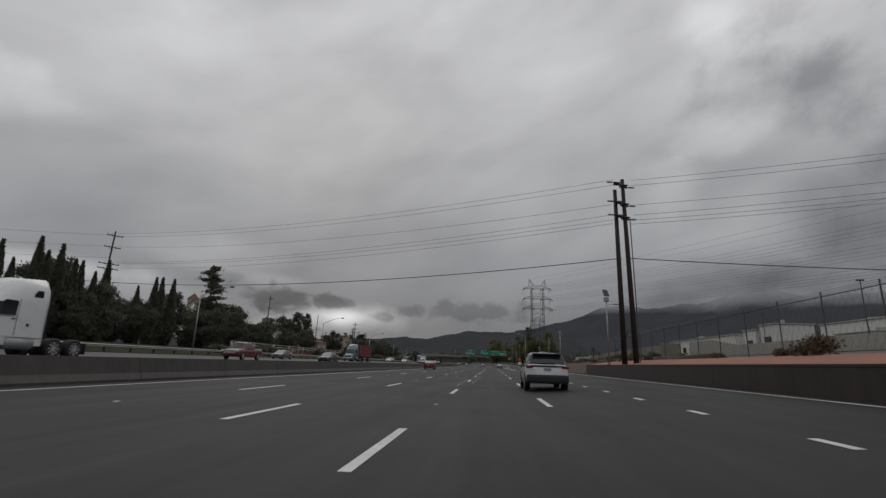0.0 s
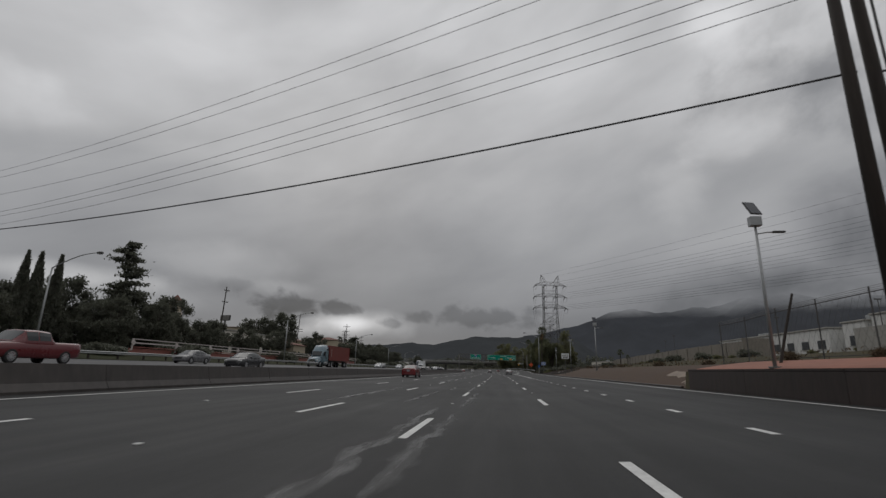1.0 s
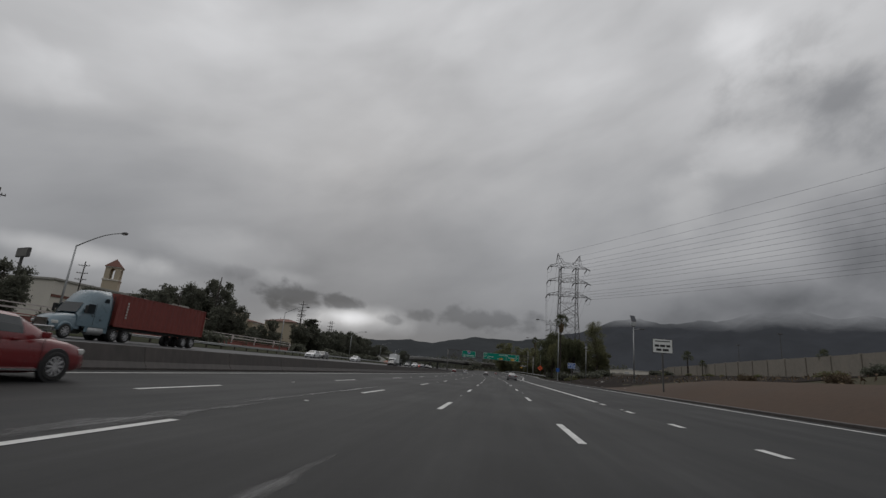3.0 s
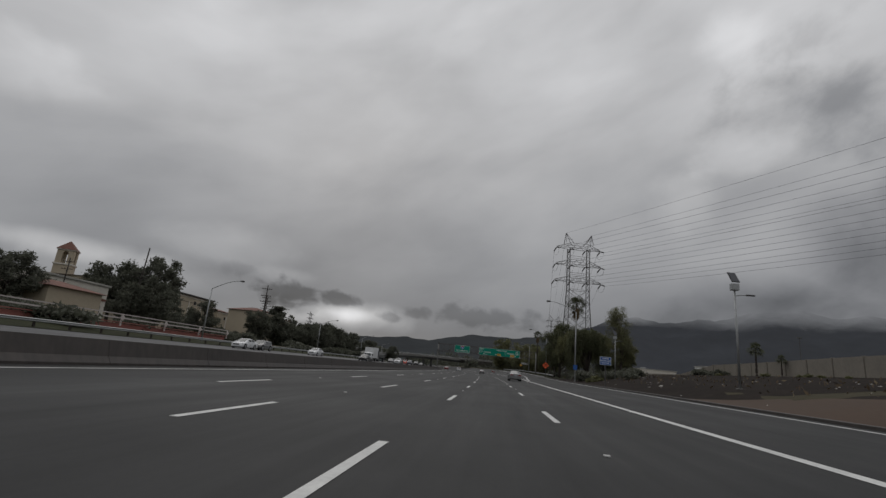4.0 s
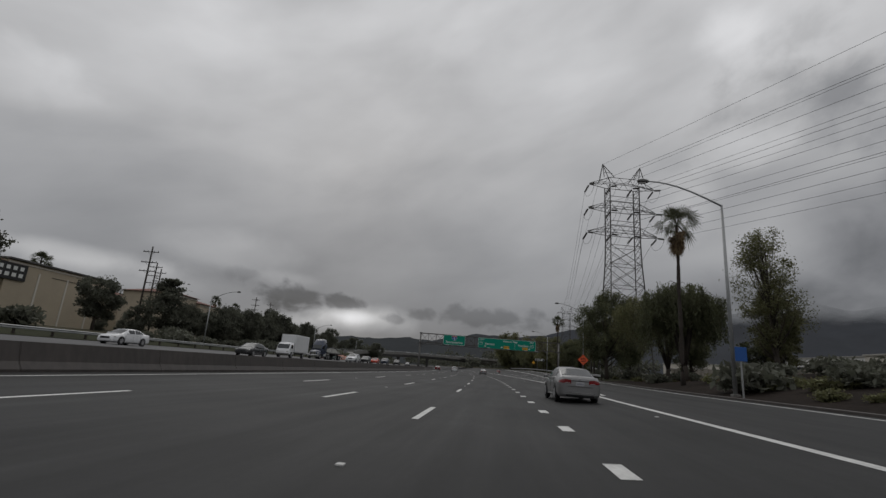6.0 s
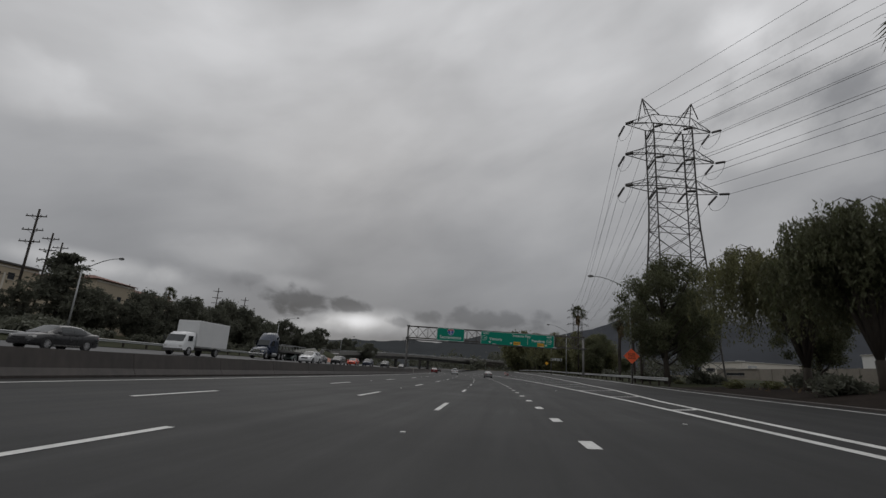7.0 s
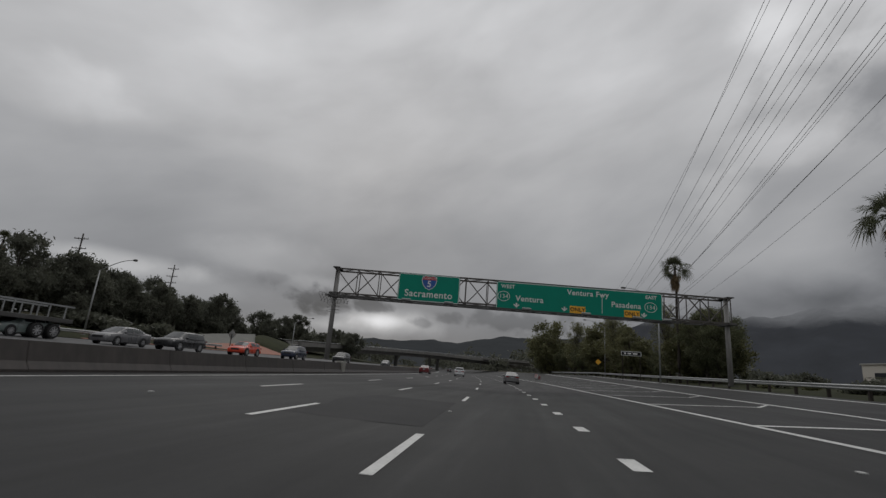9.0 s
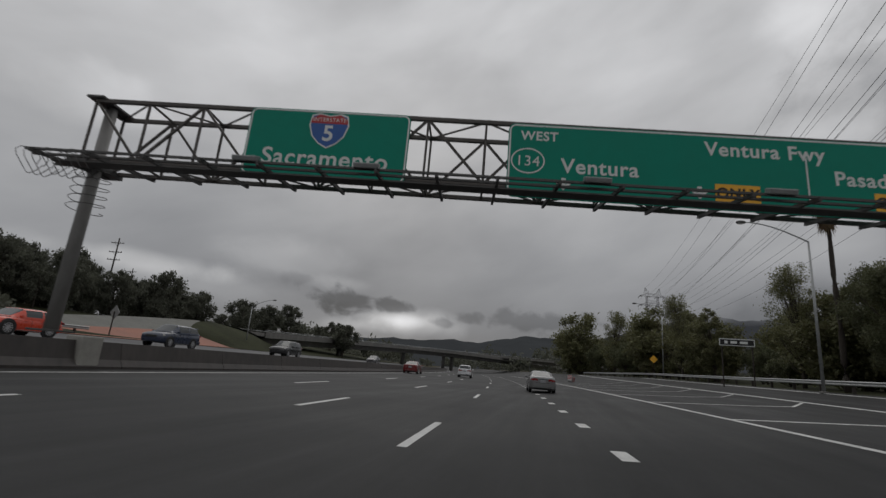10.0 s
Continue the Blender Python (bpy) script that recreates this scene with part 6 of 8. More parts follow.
def build_yards():
    """Tan block wall and pale sheds behind the bank."""
    w = thing("boundary_wall", "long tan block wall behind the roadside bank", "wall", kind="structure")
    path = [(30, 90), (31, 120), (35, 150), (39, 178), (42, 205), (46, 240), (52, 280)]
    for (o0, y0), (o1, y1) in zip(path, path[1:]):
        n = int((y1 - y0) / 4.7)
        for k in range(n):
            ya, yb = y0 + (y1 - y0) * k / n, y0 + (y1 - y0) * (k + 1) / n
            oa, ob = o0 + (o1 - o0) * k / n, o0 + (o1 - o0) * (k + 1) / n
            za, zb = zground(oa, ya) - 0.3, zground(ob, yb) - 0.3
            h = 2.35
            a, b = Vector((cx(ya) + oa, ya + 0.03, za)), Vector((cx(yb) + ob, yb - 0.03, zb))
            s = Shape()
            for d in (0, 0.25):
                s.v += [(a.x + d, a.y, a.z), (b.x + d, b.y, b.z), (b.x + d, b.y, b.z + h), (a.x + d, a.y, a.z + h)]
            s.f += [(0, 1, 2, 3), (4, 7, 6, 5), (3, 2, 6, 7), (0, 3, 7, 4), (1, 5, 6, 2), (0, 4, 5, 1)]
            part("wall_panel", s, "tanwall", w)
            part("pilaster", Shape().box((a.x + 0.06, a.y, a.z + h / 2 + 0.02), (0.3, 0.22, h + 0.04), chamfer=0.02), "tanwall", w)
    part("wall_end", Shape().box((cx(90) + 31.6, 90.0, zground(31.5, 90) + 1.0), (3.4, 0.25, 2.7), chamfer=0.02), "tanwall", w)
    # low wall and ledge beyond the chain fence
    k = thing("boundary_wall", "low pale concrete wall along the yard edge", "wall", kind="structure")
    part("wall_run", extrude_along([(0, 0), (0, 1.5), (0.25, 1.5), (0.25, 0)], 24.0, -40, 62, 6, lambda v: zground(24, v)), "concrete_pale", k)

    def shed(o, y, w, d, h, label, roof=0.25, mat="whitewall", windows=3):
        b = thing("warehouse", label, "building", at(o, y, -0.5), heading(y))
        part("wall", Shape().box((0, 0, h / 2), (w, d, h), chamfer=0.05), mat, b)
        part("roof", Shape().box((0, 0, h + roof / 2), (w + 0.4, d + 0.4, roof), chamfer=0.06), "concrete_pale", b)
        for i in range(windows):
            yy = -d / 2 + d * (i + 0.5) / windows
            wn = part("window", Shape().box((-w / 2 - 0.03, yy, h * 0.55), (0.08, d / windows * 0.45, h * 0.25)), "opening", b)
            part("window_frame", Shape().box((-w / 2 - 0.05, yy, h * 0.55 - h * 0.14), (0.12, d / windows * 0.5, 0.1)), "concrete_pale", wn)
        part("roof_unit", Shape().box((0, d * 0.2, h + 0.7), (w * 0.12, d * 0.08, 1.0), chamfer=0.08), "steel", b)

    shed(61, 66, 9, 9, 3.3, "low white shed with dark windows", windows=2)
    shed(60, 79, 10, 9, 3.9, "white shed with a flat grey roof", windows=2)
    shed(56, 98, 7, 5, 6.6, "tall narrow white shed in the yard", windows=1)
    shed(55, 103.5, 6, 4.6, 5.9, "small white shed beside a taller one", windows=1)
    shed(55, 126, 8, 37, 5.3, "long low white shed behind the yard wall", windows=9)
    shed(70, 92, 12, 18, 6.9, "white flat-roofed shed beyond the yard wall")
    shed(78, 150, 24, 36, 5.4, "white warehouse with a roof unit")
    shed(82, 196, 26, 40, 5.6, "white warehouse behind the tan wall")
    shed(74, 232, 24, 22, 5.2, "cream warehouse behind the tan wall", mat="stuccopale")
    shed(66, 304, 12, 16, 2.4, "low pale shed beyond the guard rail", mat="tanwall", windows=1)
    shed(76, 326, 16, 20, 4.2, "low pale shed below the mountains", mat="stuccopale", windows=2)
    shed(95, 275, 30, 40, 6.0, "white warehouse across the yards")
    t = thing("tank_tower", "small water tank on a steel frame above the sheds", "tank", at(62, 60, 0))
    for x in (-0.8, 0.8):
        for yv in (-0.8, 0.8):
            part("leg", Shape().beam((x, yv, 0), (x * 0.8, yv * 0.8, 7.0), 0.14), "steel_dark", t)
    part("tank", Shape().lathe([(0.02, 7), (1.4, 7), (1.45, 7.2), (1.4, 9.0), (0.9, 9.7), (0.02, 9.9)], n=16), "steel", t, smooth=True)
    # slim masts among the sheds
    m = thing("mast", "slim dark lamp mast standing among the sheds", "mast", at(46, 64))
    part("pole", Shape().tube([(0, 0, 0), (0, 0, 9)], [0.1, 0.06], 6), "steel_dark", m)
    part("head", Shape().box((0, 0, 9.0), (0.9, 0.25, 0.2), chamfer=0.03), "steel_dark", m)
    for o, y, s in ((40, 50, 0.9), (52, 98, 0.9), (56, 130, 1.0), (50, 170, 0.9), (60, 205, 1.0), (46, 40, 0.7)):
        copy_thing(m, pose(*at(o, y)) @ Matrix.Scale(s, 4))
    # small palms by the tan wall
    p = fan_palm(43, 6.0, 1.6, False, 0.2)
    tagged(p, "short dark palm beside the tan wall")
    for o, y in ((36.5, 176), (37.5, 172), (33, 132)):
        put(p, o, y, 0.62)


build_yards()


def build_litter():
    rng = random.Random(5)
    base = Shape()
    v = [(-0.5, -0.3, 0), (0.4, -0.4, 0.05), (0.55, 0.3, 0.0), (-0.3, 0.45, 0.08), (0.05, 0.0, 0.28)]
    base.add(v, [(0, 1, 4), (1, 2, 4), (2, 3, 4), (3, 0, 4), (0, 3, 2, 1)])
    t = thing("litter", "crumpled pale litter lying on the mulch", "litter", at(15, 150, 0.01), 0, "litter on the bank", scale=0.4)
    part("scrap", base, "litter", t)
    for i in range(46):
        y = rng.uniform(128, 185)
        o = lerp(y, RIGHT_EDGE) + rng.uniform(1.5, 14)
        copy_thing(t, pose(*at(o, y, 0.02), 0, 0, rng.uniform(0, 360)) @ Matrix.Diagonal((rng.uniform(0.2, 0.8), rng.uniform(0.1, 0.4), rng.uniform(0.2, 0.5), 1)))


build_litter()


# ---------- buildings beyond the oncoming lanes ----------
def hip_roof(s, x0, x1, y0, y1, z, rise, over=0.6):
    x0, x1, y0, y1 = x0 - over, x1 + over, y0 - over, y1 + over
    w = min(x1 - x0, y1 - y0) / 2
    if y1 - y0 > x1 - x0:
        r = [((x0 + x1) / 2, y0 + w, z + rise), ((x0 + x1) / 2, y1 - w, z + rise)]
    else:
        r = [(x0 + w, (y0 + y1) / 2, z + rise), (x1 - w, (y0 + y1) / 2, z + rise)]
    v = [(x0, y0, z), (x1, y0, z), (x1, y1, z), (x0, y1, z), *r]
    f = [(0, 1, 4), (1, 2, 5, 4), (2, 3, 5), (3, 0, 4, 5)] if y1 - y0 > x1 - x0 else [(0, 1, 5, 4), (1, 2, 5), (2, 3, 4, 5), (3, 0, 4)]
    return s.add(v, f + [(3, 2, 1, 0)])


def build_mission():
    b = thing("mission_building", "large cream stucco building with red tile roofs", "building", at(-114, 258, -0.5), heading(258))
    # south end, near and far: x0, x1, y0, y1, wall height, roof rise
    blocks = ((-10, 9.4, -34, -13.5, 13.6, 0.9), (-12, 10, -13.5, 18.6, 14.2, 0.5), (-6, 12.5, 18.6, 33, 11.0, 1.7))
    for k, (x0, x1, y0, y1, h, rise) in enumerate(blocks):
        w = part("wall", Shape().box(((x0 + x1) / 2, (y0 + y1) / 2, h / 2), (x1 - x0, y1 - y0, h), chamfer=0.05), "stucco", b)
        if k == 1:
            part("roof", Shape().box(((x0 + x1) / 2, (y0 + y1) / 2, h + 0.22), (x1 - x0 + 1.2, y1 - y0 + 0.6, 0.44), chamfer=0.06), "steel_dark", b, "flat grey roof with a thin dark eave")
        else:
            part("roof", hip_roof(Shape(), x0, x1, y0, y1, h, rise), "rooftile", b, "red clay tile roof")
        part("cornice", Shape().box((x1 + 0.06, (y0 + y1) / 2, h - 0.5), (0.16, y1 - y0, 0.3)), "stuccopale", w)
        n = max(2, int((y1 - y0) / 7.5))
        for i in range(1, n):
            part("pilaster", Shape().box((x1 + 0.05, y0 + (y1 - y0) * i / n, h * 0.44), (0.2, 0.45, h * 0.86)), "stuccopale", w)
    for y, z, k in ((6.2, 12.0, 1.2), (9.2, 11.9, 1.0), (12.2, 11.8, 1.5), (24.5, 8.6, 1.0), (28.5, 8.6, 1.0)):
        x1 = 10 if y < 18.6 else 12.5
        win = part("window", Shape().box((x1 + 0.02, y, z), (0.10, k, k)), "opening", b)
        part("sill", Shape().box((x1 + 0.1, y, z - k / 2 - 0.06), (0.22, k + 0.3, 0.12)), "stuccopale", win)
    part("string_course", Shape().box((10.07, 6.0, 12.0), (0.10, 16, 0.10)), "blacktrim", b)
    sign = part("sign_panel", Shape().box((10.2, -14.5, 11.6), (0.35, 11, 3.6), chamfer=0.04), "blacktrim", b, "dark sign board with pale lettering")
    for k in range(6):
        for z, q in ((12.4, 0.9), (10.9, 1.0)):
            part("text_bar", Shape().box((10.40, -18.6 + 1.65 * k, z), (0.05, 1.0 * q, 0.85)), "signwhite", sign)
    h = thing("tile_roofed_building", "low cream building with broad red tile roofs among trees", "building", at(-82, 278, -0.4), heading(278))
    for x0, x1, y0, y1, z, rise in ((-8, 5, -14, -3, 10.6, 1.5), (-6, 6, -3, 10, 9.4, 1.6)):
        w = part("wall", Shape().box(((x0 + x1) / 2, (y0 + y1) / 2, z / 2), (x1 - x0, y1 - y0, z), chamfer=0.05), "stucco", h)
        part("roof", hip_roof(Shape(), x0, x1, y0, y1, z, rise), "rooftile", h, "red clay tile roof")
        for i in range(4):
            win = part("window", Shape().box((x1 + 0.02, y0 + (y1 - y0) * (i + 0.5) / 4, z * 0.7), (0.08, 1.2, 1.0)), "opening", h)
            part("sill", Shape().box((x1 + 0.1, y0 + (y1 - y0) * (i + 0.5) / 4, z * 0.7 - 0.56), (0.22, 1.4, 0.1)), "stuccopale", win)
        part("cornice", Shape().box((x1 + 0.06, (y0 + y1) / 2, z - 0.4), (0.16, y1 - y0, 0.25)), "stuccopale", w)
    t = thing("bell_tower", "cream bell tower with arched openings and a red tile cap", "tower", (-194, 295, 3.3), 30)
    t.matrix_basis = t.matrix_basis @ Matrix.Diagonal((0.70, 0.70, 1, 1))
    part("shaft", Shape().box((0, 0, 13.5), (9.6, 9.6, 27), chamfer=0.15), "stucco", t)
    part("belt", Shape().box((0, 0, 27.2), (10.6, 10.6, 0.7), chamfer=0.1), "stuccopale", t)
    part("belt", Shape().box((0, 0, 20.5), (10.0, 10.0, 0.5), chamfer=0.1), "rooftile", t)
    for sx in (-1, 1):
        for sy in (-1, 1):
            part("pier", Shape().box((sx * 3.05, sy * 3.05, 30.4), (3.2, 3.2, 5.8), chamfer=0.08), "stucco", t)
    for a in range(4):
        m = Matrix.Rotation(radians(90 * a), 3, "Z")
        for k in range(8):
            arch = Shape()
            q0, q1 = math.pi * k / 8, math.pi * (k + 1) / 8
            v = []
            for yy in (-4.4, -3.4):
                v += [(-1.5 * math.cos(q0), yy, 31.6 + 1.4 * math.sin(q0)), (-1.5 * math.cos(q1), yy, 31.6 + 1.4 * math.sin(q1)), (-1.5 * math.cos(q1), yy, 33.6), (-1.5 * math.cos(q0), yy, 33.6)]
            arch.add([m @ Vector(p) for p in v], [(0, 1, 2, 3), (4, 7, 6, 5), (0, 4, 5, 1)])
            part("arch_stone", arch, "stucco", t)
    part("cornice", Shape().box((0, 0, 33.7), (10.2, 10.2, 0.5), chamfer=0.1), "stuccopale", t)
    part("cap", hip_roof(Shape(), -4.9, 4.9, -4.9, 4.9, 33.9, 4.4, 0.5), "rooftile", t, "red tile pyramid cap")
    w = thing("wing_building", "pale stucco wing at the foot of the bell tower", "building", (-176, 300, 3.0), 30)
    part("wall", Shape().box((6, 6, 7), (34, 22, 14), chamfer=0.1), "stuccopale", w)
    part("roof", hip_roof(Shape(), -11, 23, -5, 17, 14, 2.0), "rooftile", w)
    for i in range(6):
        part("window", Shape().box((-8 + 5.4 * i, -5.05, 9.5), (1.6, 0.12, 2.2)), "opening", w)
    c = thing("low_building", "pale commercial building beyond the railing", "building", at(-92, 176, -0.4), heading(176))
    part("wall", Shape().box((0, 0, 4), (22, 40, 8), chamfer=0.05), "stuccopale", c)
    part("roof", Shape().box((0, 0, 8.2), (22.6, 40.6, 0.4), chamfer=0.05), "concrete_pale", c)
    part("band", Shape().box((11.05, 0, 5.2), (0.12, 40, 0.5)), "rooftile", c)
    for i in range(8):
        win = part("window", Shape().box((11.03, -17.5 + 5 * i, 3.0), (0.1, 2.6, 2.0)), "opening", c)
        part("sill", Shape().box((11.1, -17.5 + 5 * i, 1.9), (0.24, 2.9, 0.12)), "stucco", win)
    s = thing("low_building", "small cream shed with a red tile roof", "building", at(-62, 165, -0.3), heading(165))
    part("wall", Shape().box((0, 0, 2.2), (7, 9, 4.4), chamfer=0.04), "stucco", s)
    part("roof", hip_roof(Shape(), -3.5, 3.5, -4.5, 4.5, 4.4, 1.1), "rooftile", s)
    b = thing("billboard", "dark roadside billboard seen edge-on above the trees", "billboard", at(-66, 136, 0), -20)
    part("mast", Shape().tube([(0, 0, 0), (0, 0, 8.5)], [0.25, 0.2], 8), "steel_dark", b)
    part("panel", Shape().box((0, 0, 9.0), (3.2, 0.4, 1.3), chamfer=0.04), "steel_dark", b)
    part("face", Shape().box((0, -0.22, 9.0), (3.0, 0.03, 1.1)), "concrete", b)


build_mission()


# ---------- bridges, ramp and hills ahead ----------
def deck_along(pts, width, top, thick):
    out = Shape()
    rows = []
    v = [Vector(p) for p in pts]
    for i, p in enumerate(v):
        d = v[min(i + 1, len(v) - 1)] - v[max(0, i - 1)]
        n = Vector((d.y, -d.x, 0)).normalized()
        z = p.z
        prof = [(-width / 2, z), (-width / 2, z + 0.85), (-width / 2 + 0.3, z + 0.85), (-width / 2 + 0.3, z), (width / 2 - 0.3, z), (width / 2 - 0.3, z + 0.85), (width / 2, z + 0.85), (width / 2, z - 0.3),
                (width / 2 - 1.2, z - 0.45), (width / 2 - 2.0, z - thick), (-width / 2 + 2.0, z - thick), (-width / 2 + 1.2, z - 0.45), (-width / 2, z - 0.3), (-width / 2, z)]
        rows.append([(p.x + n.x * a, p.y + n.y * a, b) for a, b in prof])
    out.grid(rows)
    return out


def smooth_path(pts, n=7):
    out = []
    for i in range(len(pts) - 1):
        p0, p1, p2, p3 = (Vector(pts[max(0, min(len(pts) - 1, i + k))]) for k in (-1, 0, 1, 2))
        for k in range(n):
            t = k / n
            out.append(0.5 * (2 * p1 + (p2 - p0) * t + (2 * p0 - 5 * p1 + 4 * p2 - p3) * t * t + (3 * p1 - p0 - 3 * p2 + p3) * t ** 3))
    return out + [Vector(pts[-1])]


def build_bridges():
    runs = (("overpass", "grey concrete connector bridge crossing the freeway", [(-63, 346, 4.2), (-67, 374, 5.1), (-67, 402, 6.0), (-61, 450, 7.4), (-49, 490, 8.1), (-22, 570, 8.4), (12, 690, 8.0)], 10.5, (2, 3, 4, 5)),
            ("overpass", "second concrete bridge behind the connector", [(-210, 470, 9), (-130, 492, 9.2), (-60, 522, 9.4), (20, 566, 9.4), (110, 620, 9.0)], 12.0, (1, 2, 3)))
    for name, label, pts, width, cols in runs:
        b = thing(name, label, "bridge", kind="")
        path = smooth_path(pts)
        part("deck", deck_along(path, width, 0, 1.7), "concrete", b)
        for i in cols:
            x, y, z = pts[i]
            part("column", Shape().tube([(x, y, 0), (x, y, z - 2.2), (x, y, z - 1.3)], [0.85, 0.85, 1.8], 14), "concrete", b, smooth=True)
        rail = Shape()
        for s in (-1, 1):
            row = []
            for i, p in enumerate(path):
                d = path[min(i + 1, len(path) - 1)] - path[max(0, i - 1)]
                n = Vector((d.y, -d.x, 0)).normalized() * (s * (width / 2 - 0.15))
                row.append((p.x + n.x, p.y + n.y, p.z + 1.2))
            rail.tube(row, 0.06, 5)
        part("hand_rail", rail, "steel", b)
    # green direction signs fixed to the connector
    g = thing("bridge_sign", "green direction signs fixed above the far lanes", "road sign", (-20, 560, 0), 12)
    for x in (-9.0, 0.0):
        p = part("panel", Shape().box((x, -5.8, 8.0), (7.6, 0.12, 2.2), chamfer=0.05), "signgreen", g)
        bars(p, -5.88, ((x, 8.4, 4.4, 0.34), (x - 0.6, 7.7, 3.2, 0.34)), "signwhite")
    for x in (-13.2, 4.2):
        part("post", Shape().tube([(x, -5.4, -1), (x, -5.4, 9.2)], 0.2, 8), "steel", g)
    # the ramp up to the connector: red paving, grass flank and grey slope
    r = thing("ramp", "red paved gore and grass bank below the connector ramp", "embankment", kind="structure")
    def face(name, lower, upper, mat, label, bulge=0.0, cols=8):
        """A sloping face between a lower and an upper line of (off, y, z)."""
        lo, hi = smooth_path(lower), smooth_path(upper)
        rows = []
        for p, q in zip(lo, hi):
            row = []
            for k in range(cols + 1):
                v = p.lerp(q, k / cols)
                off, y = v.x, v.y
                row.append((cx(y) + off, y, max(v.z + bulge * math.sin(math.pi * k / cols), zground(off, y) + 0.06)))
            rows.append(row)
        part(name, Shape().grid(rows), mat, r, label, True)

    top = [(-45, 278, 1.7), (-46, 290, 1.9), (-46, 302, 2.2), (-46, 312, 2.7), (-46.5, 323, 3.25)]
    face("paving", [(-39.5, 274, 1.15), (-39.5, 288, 1.15), (-39.5, 302, 1.15), (-39.6, 314, 1.15), (-39.9, 327, 1.15)], top, "redpave", "red stamped paving")
    face("slope", top, [(-48, 278, 1.9), (-49.5, 290, 2.4), (-51, 304, 3.3), (-51.5, 318, 4.5), (-51.8, 333, 5.5)], "slope", "grey concrete slope")
    face("flank", [(-46.5, 322.5, 3.2), (-40.2, 326.5, 1.2), (-40.0, 334, 1.2), (-41.5, 341, 1.3), (-44.5, 348, 1.5)],
         [(-46.6, 323, 3.27), (-50, 330, 5.1), (-50.5, 337, 5.4), (-49, 346, 4.4), (-46.5, 352, 2.6)], "grass", "mown green flank", 0.35)
    face("ramp_deck", [(-51.8, 332, 5.5), (-50.5, 337, 5.45), (-49.5, 345, 5.0), (-51, 353, 4.4)], [(-56, 330, 5.6), (-57, 337, 5.5), (-57, 345, 5.2), (-57, 353, 4.6)], "slope", "pale concrete ramp surface")


build_bridges()


def build_hills():
    def ridge(name, label, az0, az1, dist, heights, mat, seed, rough=0.12):
        n = 150
        noise.seed_set(seed)
        rows = []
        for i in range(n + 1):
            az = az0 + (az1 - az0) * i / n
            el = np.interp(az, [a for a, _ in heights], [b for _, b in heights])
            el *= 1 + rough * (noise.fractal((az * 0.16, seed, 0), 1.0, 2.0, 5) * 0.8)
            row = []
            for k in range(12):
                f = k / 11
                d = dist * (0.82 + 0.30 * f)
                h = dist * math.tan(radians(el)) * f ** 0.8
                h *= 1 + 0.18 * noise.fractal((az * 0.35, f * 3, seed), 1.0, 2.0, 4) * (1 - f * 0.7)
                row.append((d * math.sin(radians(az)), d * math.cos(radians(az)), max(-5, h)))
            rows.append(row)
        tagged(new(name, Shape().grid(rows).mesh(name, mat, True)), label, "hills", kind="structure")

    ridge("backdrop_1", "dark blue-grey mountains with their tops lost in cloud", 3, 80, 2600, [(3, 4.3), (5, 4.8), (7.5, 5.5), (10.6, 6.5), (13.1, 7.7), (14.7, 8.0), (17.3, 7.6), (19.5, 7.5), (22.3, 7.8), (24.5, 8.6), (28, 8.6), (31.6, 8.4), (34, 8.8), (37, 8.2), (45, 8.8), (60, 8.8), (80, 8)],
          mountain_material("mountain_glow_haze", (0.030, 0.033, 0.039), 0.016, 395, 110), 5)
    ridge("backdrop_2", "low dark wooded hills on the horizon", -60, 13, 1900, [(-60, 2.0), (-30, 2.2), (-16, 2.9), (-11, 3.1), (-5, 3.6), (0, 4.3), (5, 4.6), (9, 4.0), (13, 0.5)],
          mountain_material("hill_glow_haze", (0.028, 0.031, 0.033), 0.015, 900, 200), 8, 0.2)


build_hills()


# ---------- vehicles ----------
def loft(sections):
    return Shape().grid(sections)


